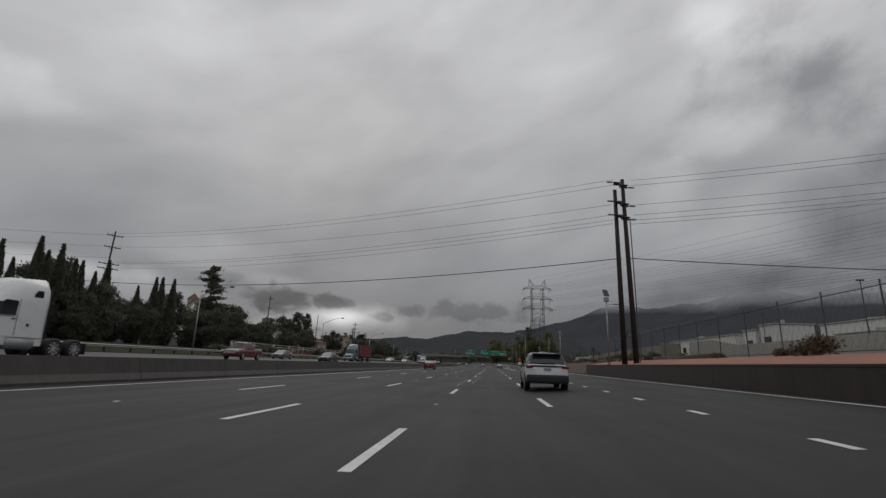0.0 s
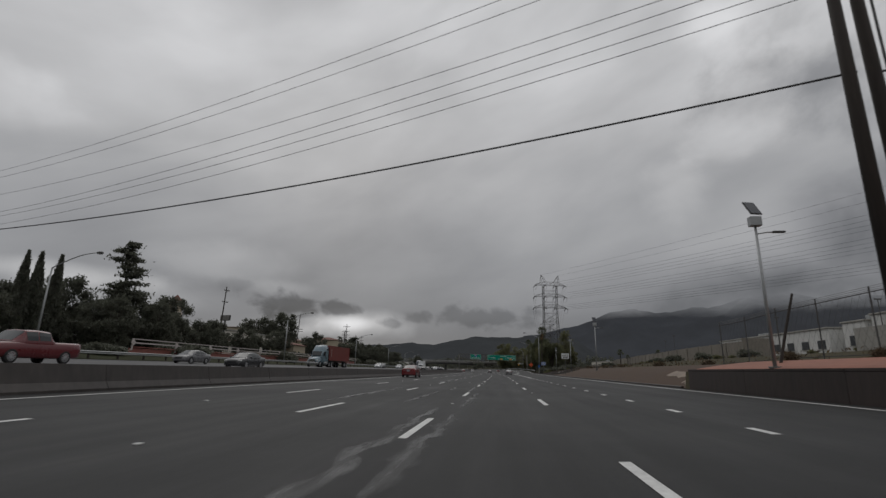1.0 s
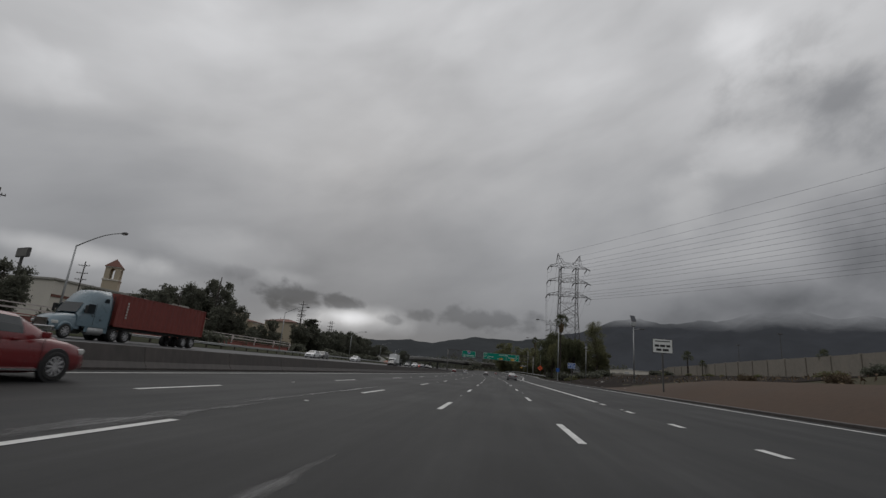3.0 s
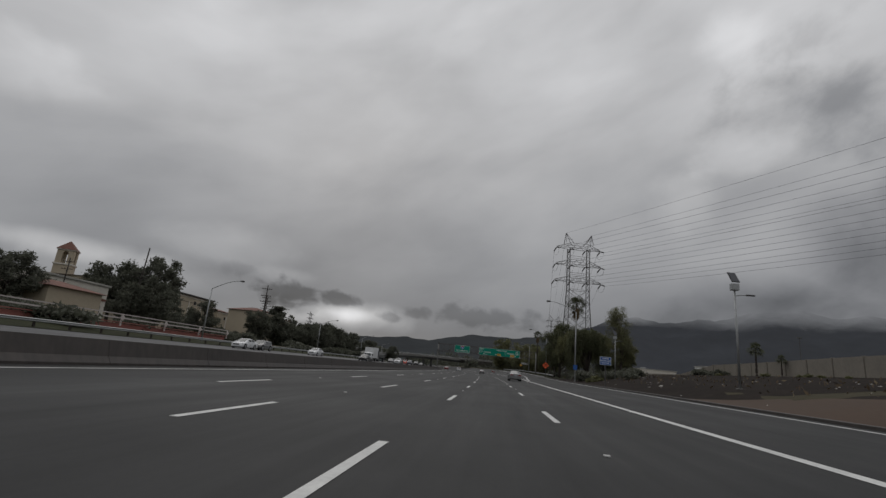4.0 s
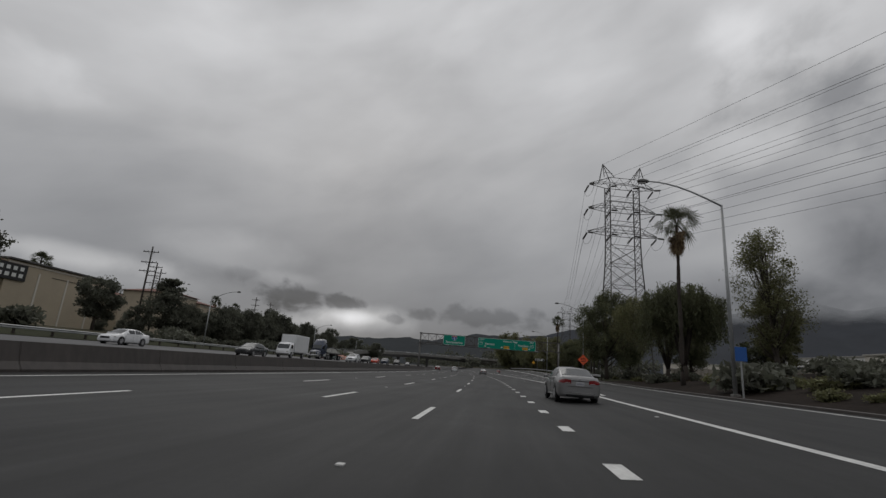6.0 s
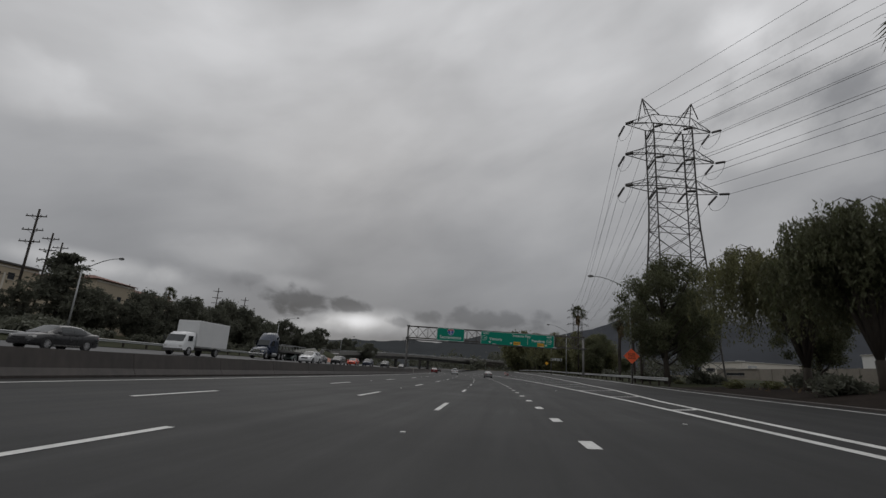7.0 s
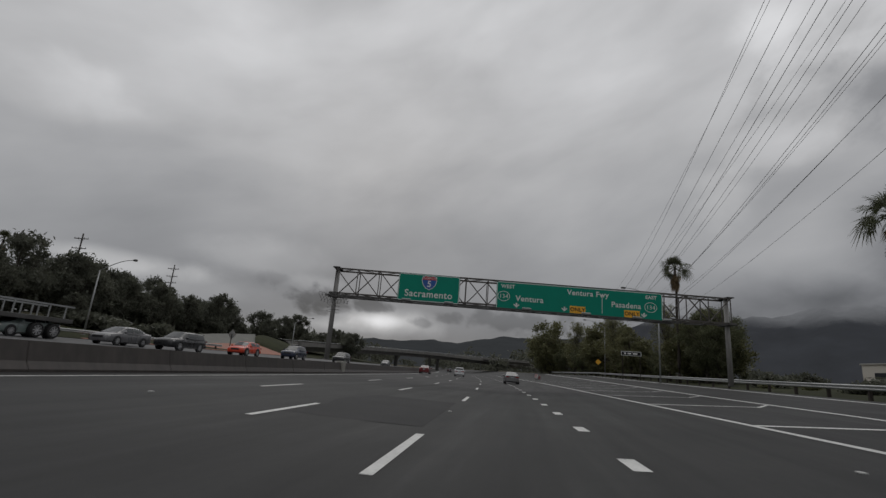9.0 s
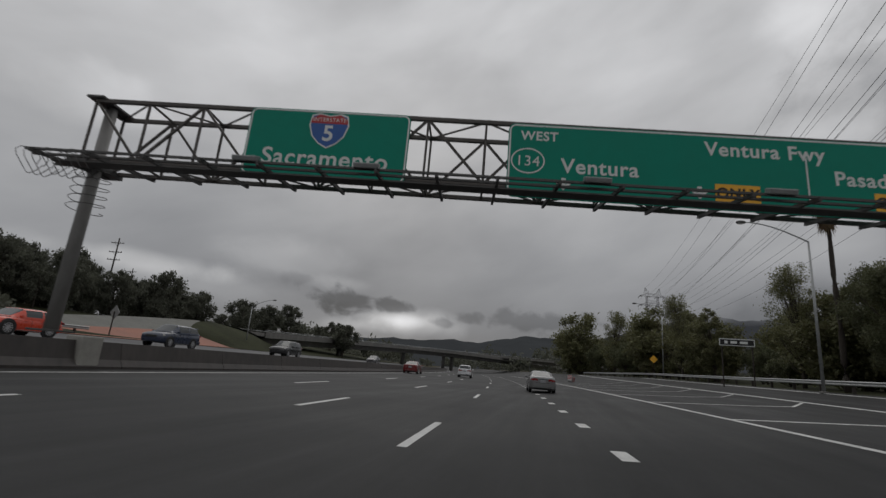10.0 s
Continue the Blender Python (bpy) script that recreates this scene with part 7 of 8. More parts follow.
class Body:
    """A car's shell from stations along its length (y forward), and the surface of its cabin."""

    def __init__(self, lower, cabin):
        self.lower, self.cabin = lower, cabin

    def lower_section(self, st):
        y, w, zb, zt, crown = st
        h = zt - zb
        half = [(0.0, zb), (w * 0.86, zb), (w * 0.97, zb + 0.10 * h), (w, zb + 0.36 * h), (w * 0.995, zb + 0.60 * h), (w * 0.965, zb + 0.84 * h), (w * 0.90, zt), (w * 0.5, zt + crown * 0.8), (0.0, zt + crown)]
        pts = [(x, y, z) for x, z in half] + [(-x, y, z) for x, z in half[-2:0:-1]]
        return pts + [pts[0]]

    def shell(self):
        secs = [self.lower_section(s) for s in self.lower]
        s = loft(secs)
        k = len(secs[0])
        s.f += [tuple(range(k - 1)), tuple(range((len(secs) - 1) * k, len(secs) * k - 1))[::-1]]
        return s

    def corner_patch(self, side, z0, z1, inner, stations, lift=0.012):
        """A lens wrapped round a rear corner, from the flank to a distance from the middle."""
        rows = []
        for k in range(5):
            z = z0 + (z1 - z0) * k / 4
            row = []
            for i in range(stations, -1, -1):
                y, w, zb, zt, crown = self.lower[i]
                f = (z - zb) / (zt - zb)
                wide = w * float(np.interp(f, [0.1, 0.36, 0.6, 0.84, 1.0], [0.97, 1.0, 0.995, 0.965, 0.90]))
                far = i / stations
                row.append((side * (wide + lift * (0.4 + 0.6 * far)), y - lift * (1 - far), z + (0.10 * (k / 4 - 0.3) * -far)))
            y0, w0 = self.lower[0][0], row[-1][0]
            for q in (0.5, 1.0):
                row.append((side * (abs(w0) + (inner - abs(w0)) * q), y0 - lift, z if k < 4 else z - 0.03 * q))
            rows.append(row)
        return Shape().grid(rows)

    def cabin_point(self, u, v):
        """u: station, v: 0 (left belt) to 8 (right belt)."""
        i = min(int(u), len(self.cabin) - 2)
        f = u - i

        def ring(st):
            y, wb, wr, zb, zr = st
            h = zr - zb
            half = [(-wb, zb), (-(wb * 0.55 + wr * 0.45), zb + 0.5 * h), (-wr, zb + 0.9 * h), (-wr * 0.82, zb + h), (0, zb + h + 0.025)]
            return half + [(-x, z) for x, z in half[-2::-1]], y

        (a, ya), (b, yb) = ring(self.cabin[i]), ring(self.cabin[i + 1])
        j = min(int(v), 7)
        g = v - j
        pa = Vector((a[j][0] + (a[j + 1][0] - a[j][0]) * g, ya, a[j][1] + (a[j + 1][1] - a[j][1]) * g))
        pb = Vector((b[j][0] + (b[j + 1][0] - b[j][0]) * g, yb, b[j][1] + (b[j + 1][1] - b[j][1]) * g))
        return pa.lerp(pb, f)

    def roof(self):
        n = len(self.cabin) - 1
        rows = [[self.cabin_point(min(n - 1e-6, n * i / (6 * n)), v / 2) for v in range(17)] for i in range(6 * n + 1)]
        return loft([[r[0] - Vector((0, 0, 0.13))] + r + [r[-1] - Vector((0, 0, 0.13))] for r in rows])

    def pane(self, u0, u1, v0, v1, lift=0.012, taper=0.0, n=12):
        n_ = len(self.cabin) - 1
        mid = Vector((0, (self.cabin[0][0] + self.cabin[-1][0]) / 2, self.cabin[1][3]))
        rows = []
        for i in range(n + 1):
            u = u0 + (u1 - u0) * i / n
            row = []
            for j in range(n + 1):
                v = v0 + (v1 - v0) * j / n
                uu = u0 + taper * (j / n if taper > 0 else 0) + (u1 - u0 - abs(taper) * (j / n)) * i / n
                p = self.cabin_point(min(n_ - 1e-6, uu), v)
                d = p - mid
                d.y *= 0.6
                row.append(p + d.normalized() * lift)
            rows.append(row)
        return Shape().grid(rows)


def wheel(parent, x, y, r, width, spokes=10, mat="rim"):
    side = 1 if x > 0 else -1
    t = Shape().lathe([(r * 0.68, -width / 2), (r * 0.9, -width / 2), (r, -width * 0.36), (r, width * 0.36), (r * 0.9, width / 2), (r * 0.68, width / 2)], "X", (x, y, r), 22)
    w = part("wheel", t, "tyre", parent, "black tyre")
    rim = Shape().lathe([(r * 0.70, -width * 0.5 * side), (r * 0.70, width * 0.44 * side), (r * 0.63, width * 0.48 * side), (r * 0.60, width * 0.2 * side)], "X", (x, y, r), 22)
    for k in range(spokes):
        a = 2 * math.pi * k / spokes
        c, s = math.cos(a), math.sin(a)
        rim.beam((x + side * width * 0.40, y + c * 0.05, r + s * 0.05), (x + side * width * 0.40, y + c * r * 0.64, r + s * r * 0.64), 0.05, 0.042 * r / 0.33)
    rim.lathe([(0.001, side * width * 0.46), (0.07, side * width * 0.45), (0.075, side * width * 0.3)], "X", (x, y, r), 12)
    part("rim", rim, mat, w, "pale alloy rim")
    # flat black disc stands in for the shade behind the spokes
    part("hub_shade", Shape().lathe([(0.001, side * width * 0.16), (r * 0.66, side * width * 0.16)], "X", (x, y, r), 18), "blacktrim", w)
    return w


def plate_bars(parent, y, z, facing):
    p = part("number_plate", Shape().box((0, y, z), (0.34, 0.02, 0.16), chamfer=0.004), "plate", parent, "white plate")
    for k in range(7):
        part("text_bar", Shape().box((-0.126 + 0.042 * k, y + facing * 0.012, z - 0.008), (0.026, 0.006, 0.068)), "ink", p)


SEDAN = dict(
    L=4.85, lower=[(-2.44, 0.68, 0.34, 0.97, 0.01), (-2.42, 0.77, 0.28, 1.03, 0.015), (-2.36, 0.85, 0.24, 1.055, 0.02), (-2.22, 0.89, 0.22, 1.065, 0.025), (-1.9, 0.91, 0.21, 1.06, 0.03), (-1.4, 0.915, 0.19, 1.03, 0.03), (-0.5, 0.915, 0.18, 0.985, 0.03), (0.6, 0.915, 0.18, 0.965, 0.03),
                  (1.2, 0.91, 0.19, 0.945, 0.04), (1.7, 0.90, 0.20, 0.89, 0.05), (2.1, 0.86, 0.22, 0.80, 0.06), (2.33, 0.78, 0.25, 0.71, 0.05), (2.42, 0.62, 0.33, 0.60, 0.03)],
    cabin=[(-1.92, 0.80, 0.70, 1.055, 1.075), (-1.05, 0.87, 0.66, 1.02, 1.415), (-0.25, 0.88, 0.66, 0.985, 1.475), (0.45, 0.87, 0.64, 0.97, 1.43), (1.42, 0.80, 0.68, 0.95, 0.97)],
    wheels=(-1.40, 1.42, 0.335, 0.215), side=((1.02, 1.95), (2.05, 3.05)), belt=0.72)
SUV = dict(
    L=4.85, lower=[(-2.42, 0.84, 0.52, 1.12, 0.02), (-2.38, 0.93, 0.38, 1.18, 0.02), (-2.2, 0.975, 0.32, 1.20, 0.02), (-1.4, 0.99, 0.29, 1.19, 0.03), (0.0, 0.99, 0.28, 1.16, 0.03), (1.0, 0.99, 0.29, 1.14, 0.04), (1.7, 0.98, 0.30, 1.08, 0.05),
                  (2.15, 0.94, 0.34, 1.0, 0.06), (2.36, 0.86, 0.40, 0.92, 0.04), (2.42, 0.74, 0.5, 0.8, 0.03)],
    cabin=[(-2.32, 0.90, 0.78, 1.19, 1.24), (-2.02, 0.93, 0.74, 1.19, 1.68), (-0.8, 0.95, 0.74, 1.18, 1.775), (0.35, 0.94, 0.72, 1.16, 1.75), (1.35, 0.88, 0.74, 1.14, 1.17)],
    wheels=(-1.45, 1.45, 0.39, 0.26), side=((1.0, 1.9), (2.0, 3.0)), belt=0.8)


def scaled(spec, L, W, H):
    k, w, h = L / spec["L"], W, H
    return dict(L=L, lower=[(y * k, x * w, a * h, b * h, c) for y, x, a, b, c in spec["lower"]], cabin=[(y * k, a * w, b * w, c * h, d * h) for y, a, b, c, d in spec["cabin"]],
                wheels=(spec["wheels"][0] * k, spec["wheels"][1] * k, spec["wheels"][2], spec["wheels"][3]), side=spec["side"], belt=spec["belt"])


def car(name, label, spec, mat, where, turn, category="car", big_rear=False, dark_bumper=False, roof=""):
    t = thing(name, label, category, where, turn)
    b = Body(spec["lower"], spec["cabin"])
    L = spec["L"]
    back, front = spec["lower"][0][0], spec["lower"][-1][0]
    wmax = max(s[1] for s in spec["lower"])
    zb = spec["lower"][4][2]
    body = part("body", b.shell(), mat, t, smooth=True)
    part("cabin", b.roof(), roof or mat, t, smooth=True)
    n = len(spec["cabin"]) - 1
    part("rear_window", b.pane(0.10, 0.93, 2.15, 5.85), "glass", t, "dark tinted glass", True)
    part("windscreen", b.pane(n - 0.93, n - 0.10, 2.15, 5.85), "glass", t, "dark tinted glass", True)
    for v0, v1 in ((0.22, 1.85), (7.78, 6.15)):
        for i, (u0, u1) in enumerate(spec["side"]):
            part("side_window", b.pane(u0, u1, v0, v1, 0.007), "glass", t, "dark tinted glass", True)
        part("quarter_window", b.pane(spec["side"][0][0] - 0.34, spec["side"][0][0] - 0.06, v0, v0 + (v1 - v0) * 0.8, 0.007), "glass", t, "dark tinted glass", True)
    r0, r1, rr, rw = spec["wheels"]
    for x in (-1, 1):
        for y in (r0, r1):
            arch = Shape().lathe([(0.001, 0), (rr * 1.16, 0), (rr * 1.20, -0.03 * x), (rr * 1.20, -0.10 * x)], "X", (x * (wmax + 0.004), y, rr + 0.015), 24)
            part("wheel_arch", arch, "blacktrim", body)
            wheel(t, x * (wmax - rw / 2 + 0.028), y, rr, rw)
        # mirror and door details
        zm = spec["cabin"][3][3]
        ym = spec["cabin"][3][0] + 0.42
        part("mirror", Shape().box((x * (wmax + 0.10), ym, zm + 0.05), (0.2, 0.11, 0.14), chamfer=0.04), mat, t)
        part("sill_trim", Shape().box((x * (wmax * 0.985), 0, zb + 0.05), (0.03, (r1 - r0) - 2.5 * rr, 0.045)), "chrome" if not dark_bumper else "blacktrim", body)
        for k in (0.30, -0.62):
            part("door_handle", Shape().box((x * (wmax + 0.005), k, spec["lower"][5][3] - 0.13), (0.03, 0.2, 0.035), chamfer=0.01), mat, body)
        for k in (0.95, -0.05, -0.98):
            part("door_seam", Shape().box((x * wmax * 0.998, k, (zb + spec["lower"][5][3]) / 2 + 0.02), (0.006, 0.012, (spec["lower"][5][3] - zb) * 0.72)), "blacktrim", body)
    s1, s2 = spec["lower"][1], spec["lower"][2]
    zt = s2[3]
    for x in (-1, 1):
        if big_rear:
            lamp = Shape().box((x * (s1[1] - 0.11), back + 0.05, zt - 0.12), (0.34, 0.16, 0.12), chamfer=0.03)
        else:
            lamp = b.corner_patch(x, zt - 0.27, zt - 0.09, 0.36, 3)
        tl = part("tail_light", lamp, "tail", t, "red tail light lens")
        part("reversing_lamp", Shape().box((x * (s1[1] - 0.22), back - 0.014 if not big_rear else back - 0.045, zt - 0.245), (0.20, 0.012, 0.016)), "rim", tl)
        f = spec["lower"][-3]
        part("headlight", Shape().box((x * (f[1] - 0.20), front - 0.26, f[3] - 0.11), (0.36, 0.30, 0.13), Matrix.Rotation(radians(-24 * x), 3, "Z"), 0.04), "lamp", t, "clear headlight lens")
        part("reflector", Shape().box((x * (s1[1] - 0.16), back - 0.004, s1[2] + 0.22), (0.16, 0.02, 0.04)), "tail", t)
    if big_rear:
        part("rear_bumper", Shape().box((0, back + 0.14, s1[2] + 0.16), (2 * s1[1] + 0.08, 0.40, 0.40 if dark_bumper else 0.28), chamfer=0.11), "blacktrim" if dark_bumper else mat, t)
    else:
        for x in (-1, 1):
            part("rear_bumper", b.corner_patch(x, s1[2] + 0.06, s1[2] + 0.34, 0.0, 4, 0.03), mat, t, smooth=True)
    part("rear_valance", Shape().box((0, back + 0.12, s1[2] + 0.06), (2 * s1[1] - 0.3, 0.24, 0.16), chamfer=0.05), "blacktrim", t)
    part("front_bumper", Shape().box((0, front - 0.16, spec["lower"][-2][2] + 0.14), (2 * spec["lower"][-2][1] - 0.05, 0.3, 0.26), chamfer=0.09), mat, t)
    part("grille", Shape().box((0, front - 0.02, spec["lower"][-1][3] - 0.02), (0.9, 0.08, 0.18), chamfer=0.03), "blacktrim", t)
    part("boot_trim", Shape().box((0, back - 0.008 if not big_rear else back - 0.01, zt - (0.155 if not big_rear else 0.08)), (0.74, 0.03, 0.026) if not big_rear else (1.5, 0.04, 0.07)), "blacktrim", t)
    badge = Shape().lathe([(0.046, 0), (0.036, -0.01), (0.032, -0.004)], "Z", n=16)
    badge.v = [(a, back - 0.012 + c, zt - 0.09 + bb) for a, bb, c in badge.v]
    part("badge", badge, "chrome", t)
    if not big_rear:
        part("bumper_strip", Shape().box((0, back - 0.062, s1[2] + 0.13), (2 * s1[1] - 0.3, 0.02, 0.02)), "chrome", t)
        part("boot_gap", Shape().box((0, back - 0.004, zt - 0.385), (0.98, 0.012, 0.014)), "blacktrim", t)
    plate_bars(t, back - 0.012, zt - 0.27 if not big_rear else zt - 0.22, -1)
    if not big_rear:
        part("aerial", Shape().box((0, spec["cabin"][1][0] + 0.3, spec["cabin"][2][4] + 0.035), (0.05, 0.16, 0.05), chamfer=0.015), "blacktrim", t)
    else:
        part("roof_spoiler", Shape().box((0, spec["cabin"][1][0] - 0.10, spec["cabin"][1][4] - 0.0), (1.34, 0.34, 0.05), chamfer=0.02), "black" if dark_bumper else mat, t)
        bars(body, back - 0.01, [(-0.36 + 0.08 * k, zt + 0.0, 0.045, 0.035) for k in range(10)], "blacktrim")
        for x in (-1, 1):
            part("exhaust", Shape().rod((x * 0.62, back + 0.1, s1[2] + 0.02), (x * 0.62, back - 0.03, s1[2] + 0.02), 0.06, n=12), "chrome", t)
    return t


def road_at(off, y, lift=0.0):
    """A spot on either carriageway."""
    return (cx(y) + off, y, (zground(off, y)) + lift)


def build_cars():
    car("white_suv", "white sport utility car with black roof, lower bumper and dark glass", scaled(SUV, 4.88, 1.0, 1.0), "white", road_at(2.62, 26.0), heading(26), "car", True, True, "black")
    car("silver_sedan", "silver grey sedan with red tail lights and alloy wheels", scaled(SEDAN, 4.87, 0.955, 0.985), "silver", road_at(3.74, 178.9), heading(178) + 1)
    car("red_sedan", "red compact sedan with a small boot spoiler", scaled(SEDAN, 4.62, 0.96, 1.0), "red", road_at(-11.0, 87.6), heading(87))
    # oncoming traffic
    opp = 180
    pick = thing("pickup_truck", "maroon pickup truck on the oncoming carriageway", "pickup truck", road_at(-27.5, 52.0), opp)
    sp = scaled(SUV, 5.6, 1.0, 1.05)
    sp["cabin"] = [(-0.9, 0.93, 0.74, 1.24, 1.27), (-0.62, 0.95, 0.74, 1.24, 1.84), (0.2, 0.95, 0.74, 1.22, 1.90), (0.9, 0.94, 0.72, 1.2, 1.86), (1.7, 0.88, 0.74, 1.18, 1.21)]
    b = Body(sp["lower"], sp["cabin"])
    body = part("body", b.shell(), "maroon", pick, smooth=True)
    part("cabin", b.roof(), "maroon", pick, smooth=True)
    part("windscreen", b.pane(3.08, 3.92, 2.15, 5.85), "glass", pick, "dark tinted glass", True)
    for v0, v1 in ((0.22, 1.85), (7.78, 6.15)):
        part("side_window", b.pane(1.05, 1.95, v0, v1), "glass", pick, "dark tinted glass", True)
        part("side_window", b.pane(2.05, 3.0, v0, v1), "glass", pick, "dark tinted glass", True)
    part("load_bed", Shape().box((0, -1.85, 1.27), (1.5, 1.7, 0.06)), "blacktrim", pick)
    part("grille", Shape().box((0, 2.78, 0.85), (1.3, 0.08, 0.4), chamfer=0.04), "chrome", pick)
    for x in (-1, 1):
        part("headlight", Shape().box((x * 0.78, 2.66, 0.95), (0.3, 0.25, 0.2), chamfer=0.05), "lamp", pick)
        for y in (-1.68, 1.68):
            wheel(pick, x * 0.88, y, 0.39, 0.26)
    spots = (("sedan", "black sedan on the oncoming carriageway", SEDAN, "black", -24.0, 70.5, 4.7, 1.0), ("sedan", "grey sedan on the oncoming carriageway", SEDAN, "greycar", -34.5, 78.0, 4.7, 1.0),
             ("sedan", "white sedan on the oncoming carriageway", SEDAN, "white", -35.5, 171.0, 4.8, 1.0), ("hatchback", "silver hatchback following a white sedan", SUV, "silver", -35.8, 176.8, 4.3, 0.86),
             ("sedan", "white sedan far down the oncoming carriageway", SEDAN, "white", -34.0, 197, 4.7, 1.0), ("sedan", "black sedan with wet roof on the oncoming carriageway", SEDAN, "black", -26.5, 207.5, 4.8, 1.0),
             ("suv", "white sport utility car on the oncoming carriageway", SUV, "white", -25.5, 249.0, 4.8, 0.98), ("sedan", "grey green sedan on the oncoming carriageway", SEDAN, "teal", -33.5, 262.5, 4.7, 1.0),
             ("sedan", "dark grey sedan on the oncoming carriageway", SEDAN, "greycar", -30.5, 268.5, 4.8, 1.0), ("pickup_car", "black estate car on the oncoming carriageway", SUV, "black", -28.0, 272.6, 4.8, 0.92),
             ("hatchback", "orange red hatchback on the oncoming carriageway", SUV, "orangered", -27.5, 283.0, 4.0, 0.84), ("suv", "dark sport utility car on the oncoming carriageway", SUV, "navy", -26.5, 294.5, 4.5, 1.0),
             ("suv", "black sport utility car with roof rails on the oncoming carriageway", SUV, "black", -25.0, 312.0, 4.7, 1.0), ("sedan", "dark sedan with wet roof far along the oncoming carriageway", SEDAN, "greycar", -24, 350, 4.7, 1.0))
    for name, label, spec, mat, off, y, L, h in spots:
        car(name, label, scaled(spec, L, 0.98, h), mat, road_at(off, y), opp + heading(y), "car", spec is SUV)
    # far ahead: added repeats of the white SUV, red and silver sedans; a dark car
    for name, label, spec, mat, off, y, L, h in (("sedan", "second copy of the white sport utility car, far ahead on the freeway", SUV, "white", -5.5, 334, 4.8, 1.0), ("suv", "dark car far ahead on the freeway", SUV, "black", -6.8, 455, 4.7, 1.0),
                                                 ("sedan", "second copy of the red sedan, far ahead near the median", SEDAN, "red", -11.6, 322, 4.7, 1.0), ("sedan", "second copy of the silver sedan, far ahead in the lane beside the gore", SEDAN, "silver", 2.3, 299, 4.7, 1.0)):
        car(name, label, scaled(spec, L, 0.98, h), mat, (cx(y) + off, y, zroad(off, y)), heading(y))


build_cars()


def tractor(t, mat, sleeper=True, grey_roof=True):
    """A bonneted truck tractor, front toward +Y, its drive wheels behind."""
    hood = Shape().grid([[(x * w, y, z0 + (z1 - z0) * k) for x, k in ((-1, 0), (-1.0, 0.6), (-0.85, 0.95), (0, 1.0), (0.85, 0.95), (1.0, 0.6), (1, 0))] for y, w, z0, z1 in
                         ((0.2, 1.05, 0.75, 1.95), (1.0, 1.0, 0.75, 1.85), (1.7, 0.95, 0.75, 1.68), (2.2, 0.86, 0.75, 1.45), (2.42, 0.70, 0.8, 1.2))])
    part("hood", hood, mat, t, smooth=True)
    cab = Shape().grid([[(x * w, y, z0 + (z1 - z0) * k) for x, k in ((-1, 0), (-1, 0.55), (-0.94, 0.8), (-0.72, 0.98), (0, 1.0), (0.72, 0.98), (0.94, 0.8), (1, 0.55), (1, 0))] for y, w, z0, z1 in
                        ((-2.4, 1.18, 1.0, 3.95), (-2.2, 1.22, 1.0, 4.05), (-1.1, 1.22, 1.0, 3.95), (-0.5, 1.2, 1.0, 3.55), (0.05, 1.15, 1.0, 2.85), (0.55, 1.08, 1.0, 1.98))])
    n = 9
    cab.f.append(tuple(range(n)))
    part("cab", cab, mat, t, smooth=True)
    part("windscreen", Shape().grid([[(x * w, y, z) for x in (-1, -0.5, 0, 0.5, 1)] for y, w, z in ((0.60, 0.86, 2.03), (0.35, 0.86, 2.42), (0.12, 0.84, 2.80))]), "glass", t, "dark windscreen")
    for s in (-1, 1):
        pane = [(-0.70, 2.02), (0.22, 2.02), (0.34, 2.12), (0.02, 2.66), (-0.10, 2.74), (-0.66, 2.74), (-0.72, 2.66)]
        part("door_window", Shape().add([(s * 1.225, y, z) for y, z in pane], [tuple(range(7))]), "glass", t, "dark side glass")
        part("door_seam", Shape().box((s * 1.222, -0.80, 1.95), (0.012, 0.014, 1.75)).box((s * 1.222, -0.28, 1.98), (0.012, 1.0, 0.014)), "blacktrim", t)
        part("door_handle", Shape().box((s * 1.23, -0.62, 1.86), (0.03, 0.2, 0.05), chamfer=0.012), "blacktrim", t)
        part("fairing_edge", Shape().box((s * 1.2, -2.43, 2.4), (0.05, 0.06, 2.6), chamfer=0.015), "blacktrim", t)
        if sleeper:
            part("sleeper_window", Shape().add([(s * 1.20, y, z) for y, z in ((-1.98, 3.02), (-1.52, 3.02), (-1.46, 3.10), (-1.62, 3.36), (-1.94, 3.36))], [(0, 1, 2, 3, 4)]), "glass", t)
            part("vent", Shape().box((s * 1.226, -1.4, 1.6), (0.02, 0.14, 0.14), chamfer=0.005), "blacktrim", t)
        m = part("mirror", Shape().box((s * 1.42, 0.32, 2.3), (0.16, 0.12, 0.6), chamfer=0.03), "blacktrim", t)
        part("mirror_arm", Shape().beam((s * 1.14, 0.2, 2.5), (s * 1.42, 0.32, 2.5), 0.04), "blacktrim", m)
        part("fuel_tank", Shape().rod((s * 0.98, -1.9, 0.72), (s * 0.98, -0.5, 0.72), 0.32, n=16), "steel", t, "round aluminium fuel tank", True)
        part("skirt", Shape().box((s * 1.14, -1.3, 0.85), (0.05, 2.2, 0.5), chamfer=0.02), mat, t)
        part("fender", Shape().tube([(s * 0.98, 1.35 + 0.62 * math.cos(a), 0.52 + 0.62 * math.sin(a)) for a in (0.1, 0.6, 1.1, 1.57, 2.0, 2.5, 3.0)], 0.13, 8), mat, t, smooth=True)
        part("headlight", Shape().box((s * 0.80, 2.12, 1.12), (0.32, 0.4, 0.24), chamfer=0.06), "lamp", t, "clear headlight")
        wheel(t, s * 0.98, 1.35, 0.52, 0.3, 8)
        for y in (-3.2, -4.5):
            wheel(t, s * 0.92, y, 0.52, 0.55, 8)
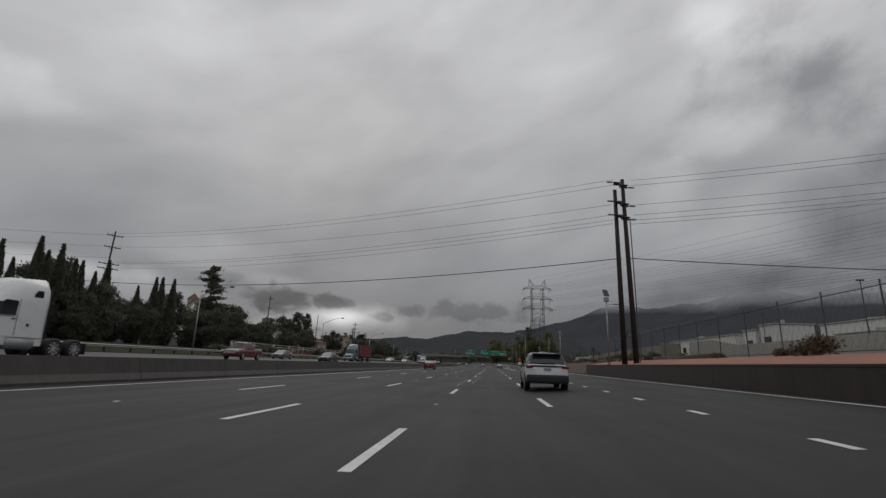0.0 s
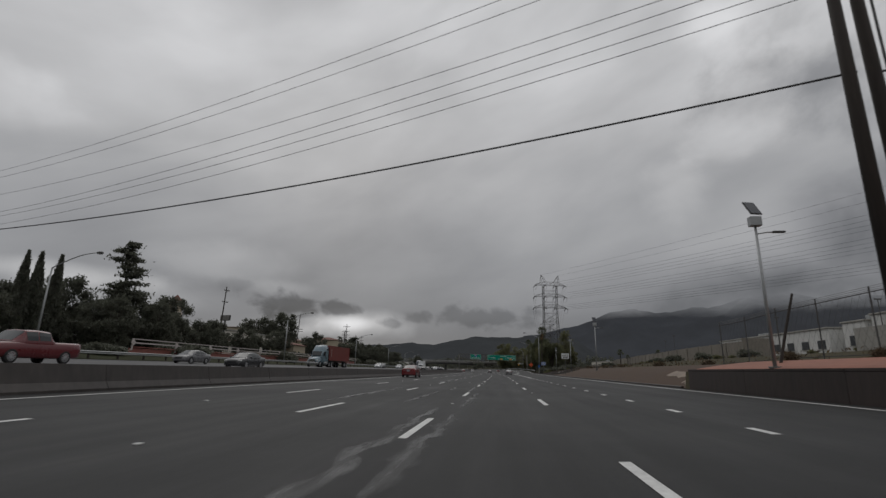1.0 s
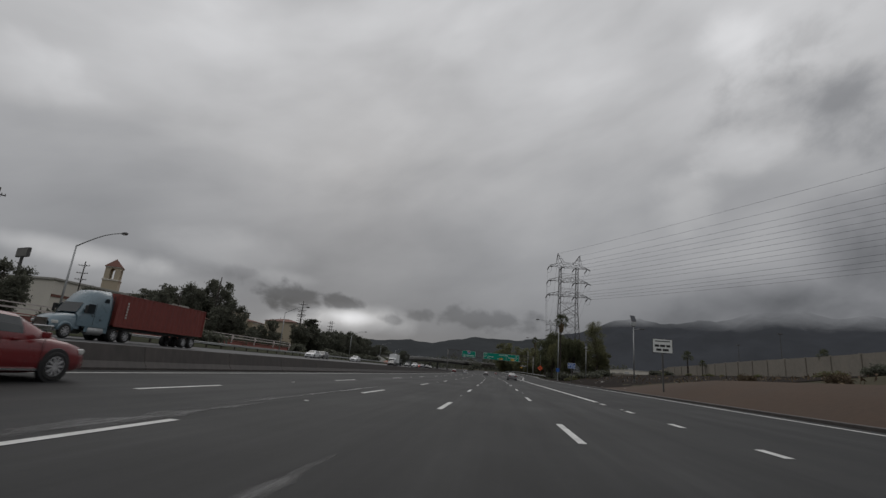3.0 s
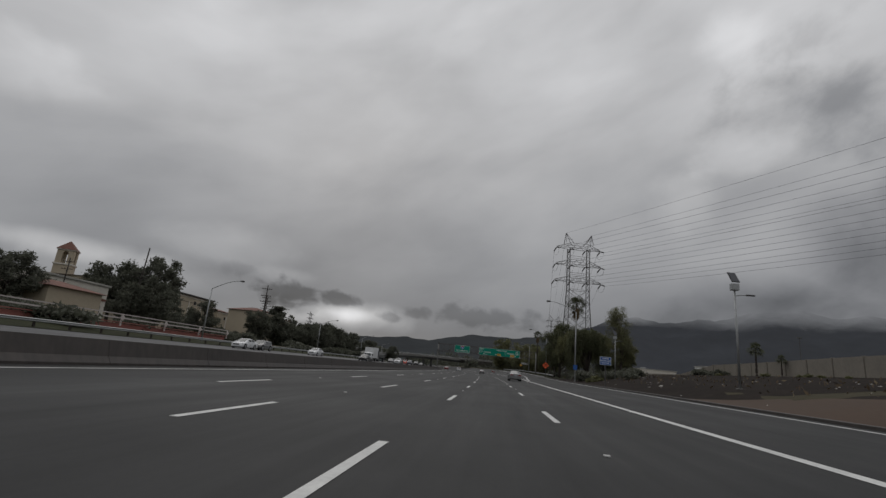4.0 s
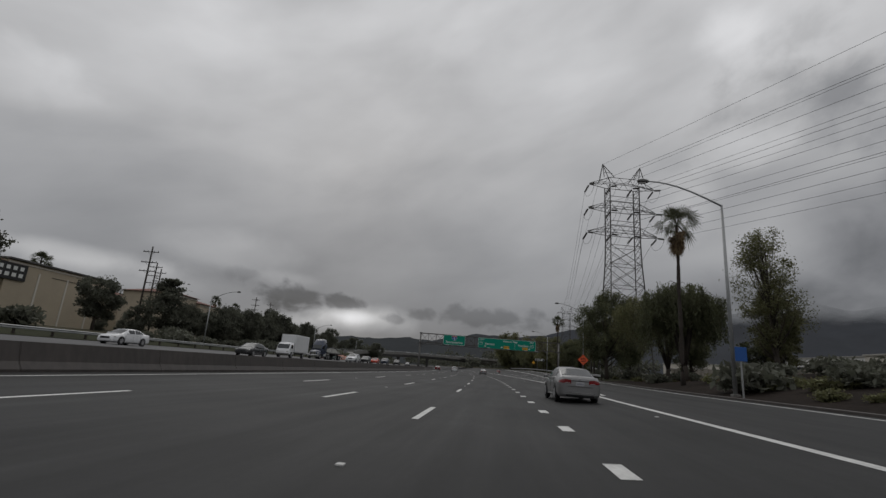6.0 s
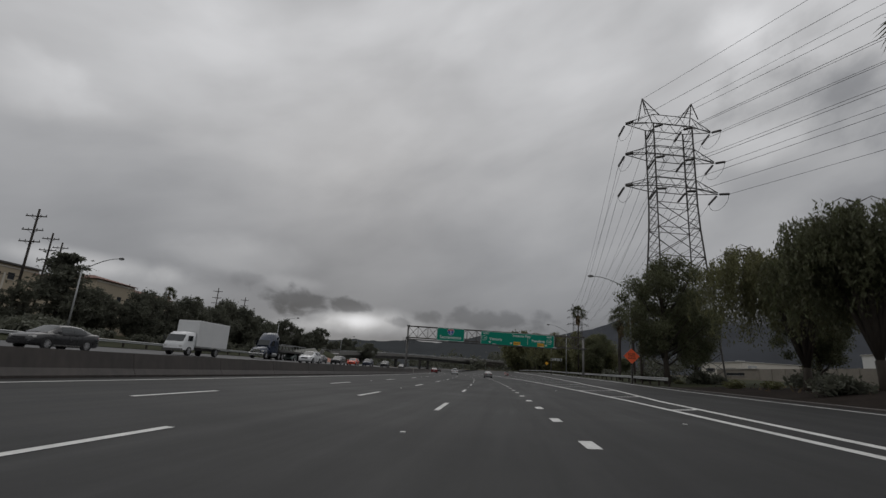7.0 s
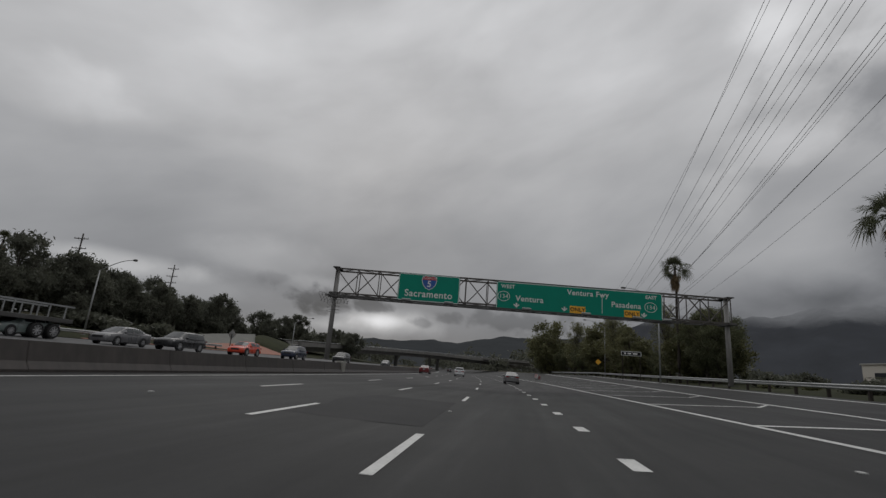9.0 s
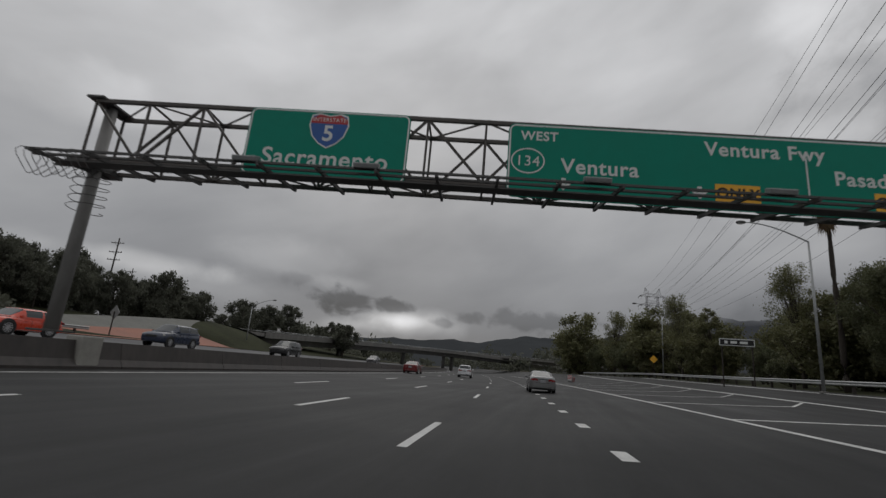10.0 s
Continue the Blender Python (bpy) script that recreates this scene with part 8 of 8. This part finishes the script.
    part("bumper", Shape().box((0, 2.42, 0.62), (2.3, 0.25, 0.42), chamfer=0.08), "chrome", t)
    part("grille", Shape().box((0, 2.40, 1.08), (1.05, 0.08, 0.6), chamfer=0.03), "chrome", t)
    part("frame", Shape().box((0, -2.0, 0.78), (0.85, 6.6, 0.24), chamfer=0.02), "steel_dark", t)
    part("fifth_wheel", Shape().lathe([(0.01, 1.08), (0.5, 1.08), (0.5, 0.98), (0.01, 0.98)], c=(0, -3.85, 0), n=18), "blacktrim", t)
    part("mudguards", Shape().box((0, -5.3, 0.55), (2.2, 0.03, 0.6)), "blacktrim", t)
    return t


def build_trucks():
    tractor(thing("semi_truck", "white truck tractor without a trailer on the oncoming carriageway", "truck", road_at(-24.2, 20.8), 180), "white")
    t = thing("semi_truck", "pale blue truck tractor on the oncoming carriageway", "truck", road_at(-33.0, 112.4), 180 + heading(112))
    tractor(t, "paleblue")
    c = thing("container_trailer", "rust red corrugated shipping container on a low trailer", "trailer", road_at(-33.0, 112.4), 180 + heading(112))
    box = Shape()
    L0, L1 = -2.9, -15.1
    n = 80
    for s in (-1, 1):
        rows = [[], []]
        for k in range(n + 1):
            y = L0 + (L1 - L0) * k / n
            x = s * (1.22 - (0.04 if (k // 2) % 2 else 0))
            rows[0].append((x, y, 1.35)), rows[1].append((x, y, 3.9))
        box.grid(rows)
    part("corrugated_side", box, "container", c)
    part("roof", Shape().box((0, (L0 + L1) / 2, 3.93), (2.44, L0 - L1, 0.1), chamfer=0.02), "container", c)
    for y in (L0, L1):
        part("end_wall", Shape().box((0, y, 2.62), (2.44, 0.08, 2.6), chamfer=0.02), "container", c)
    for s in (-1, 1):
        for y in (L0, L1):
            part("corner_post", Shape().box((s * 1.2, y, 2.62), (0.12, 0.14, 2.66), chamfer=0.02), "container", c)
        part("bottom_rail", Shape().box((s * 1.2, (L0 + L1) / 2, 1.33), (0.1, L0 - L1, 0.16)), "container", c)
        for k in range(6):
            part("text_bar", Shape().box((s * 1.235, -4.0, 3.3 - 0.24 * k), (0.012, 0.16, 0.16)), "litter", c)
        for y in (-12.4, -13.7):
            wheel(c, s * 0.92, y, 0.52, 0.55, 8)
    part("chassis", Shape().box((0, -9.2, 1.12), (1.0, 11.6, 0.24), chamfer=0.02), "steel_dark", c)
    # cab-over box truck
    t = thing("box_truck", "white cab-over delivery truck with a tall box body", "truck", road_at(-29.5, 226.0), 180 + heading(226))
    part("box_body", Shape().box((0, -1.6, 2.15), (2.3, 5.6, 2.5), chamfer=0.05), "boxwhite", t)
    cab = Shape().grid([[(x * w, y, z0 + (z1 - z0) * k) for x, k in ((-1, 0), (-1, 0.6), (-0.92, 0.95), (0, 1.0), (0.92, 0.95), (1, 0.6), (1, 0))] for y, w, z0, z1 in ((1.35, 1.02, 0.55, 2.3), (2.0, 1.02, 0.5, 2.28), (2.6, 1.0, 0.5, 1.95), (3.0, 0.98, 0.5, 1.25), (3.1, 0.94, 0.5, 1.1))])
    cab.f.append(tuple(range(28, 35)))
    part("cab", cab, "white", t, smooth=True)
    part("windscreen", Shape().grid([[(x * 0.86, y, z) for x in (-1, 0, 1)] for y, z in ((3.0, 1.30), (2.82, 1.62), (2.64, 1.93))]), "glass", t, "dark windscreen")
    for s in (-1, 1):
        part("door_window", Shape().box((s * 1.02, 2.1, 1.6), (0.03, 0.7, 0.5), chamfer=0.01), "glass", t)
        part("headlight", Shape().box((s * 0.75, 3.08, 0.85), (0.3, 0.06, 0.16), chamfer=0.02), "lamp", t)
        part("mirror", Shape().box((s * 1.25, 2.7, 1.6), (0.12, 0.1, 0.36), chamfer=0.02), "blacktrim", t)
        for y in (-2.6, 2.1):
            wheel(t, s * 0.9, y, 0.42, 0.32, 6)
    part("bumper", Shape().box((0, 3.1, 0.5), (2.0, 0.16, 0.26), chamfer=0.05), "steel_dark", t)
    part("chassis", Shape().box((0, -1.0, 0.66), (0.9, 7.0, 0.24)), "steel_dark", t)
    part("body_stripe", Shape().box((1.158, -1.6, 3.28), (0.012, 5.4, 0.14)), "signgreen", t)
    # dark tractor with a low trailer
    t = thing("semi_truck", "dark blue truck tractor hauling a low trailer in spray", "truck", road_at(-33.5, 250.5), 180 + heading(250))
    tractor(t, "navy")
    f = thing("flat_trailer", "low dark open trailer behind a blue truck", "trailer", road_at(-33.5, 250.5), 180 + heading(250))
    part("bed", Shape().box((0, -9.0, 1.35), (2.4, 11.6, 0.3), chamfer=0.03), "steel_dark", f)
    for s in (-1, 1):
        for k in range(9):
            part("stake", Shape().box((s * 1.16, -3.6 - 1.3 * k, 1.95), (0.06, 0.08, 1.0)), "steel", f)
        part("side_rail", Shape().box((s * 1.16, -9.0, 2.4), (0.05, 11.4, 0.12)), "steel", f)
        for y in (-12.2, -13.5):
            wheel(f, s * 0.92, y, 0.52, 0.55, 8)


build_trucks()
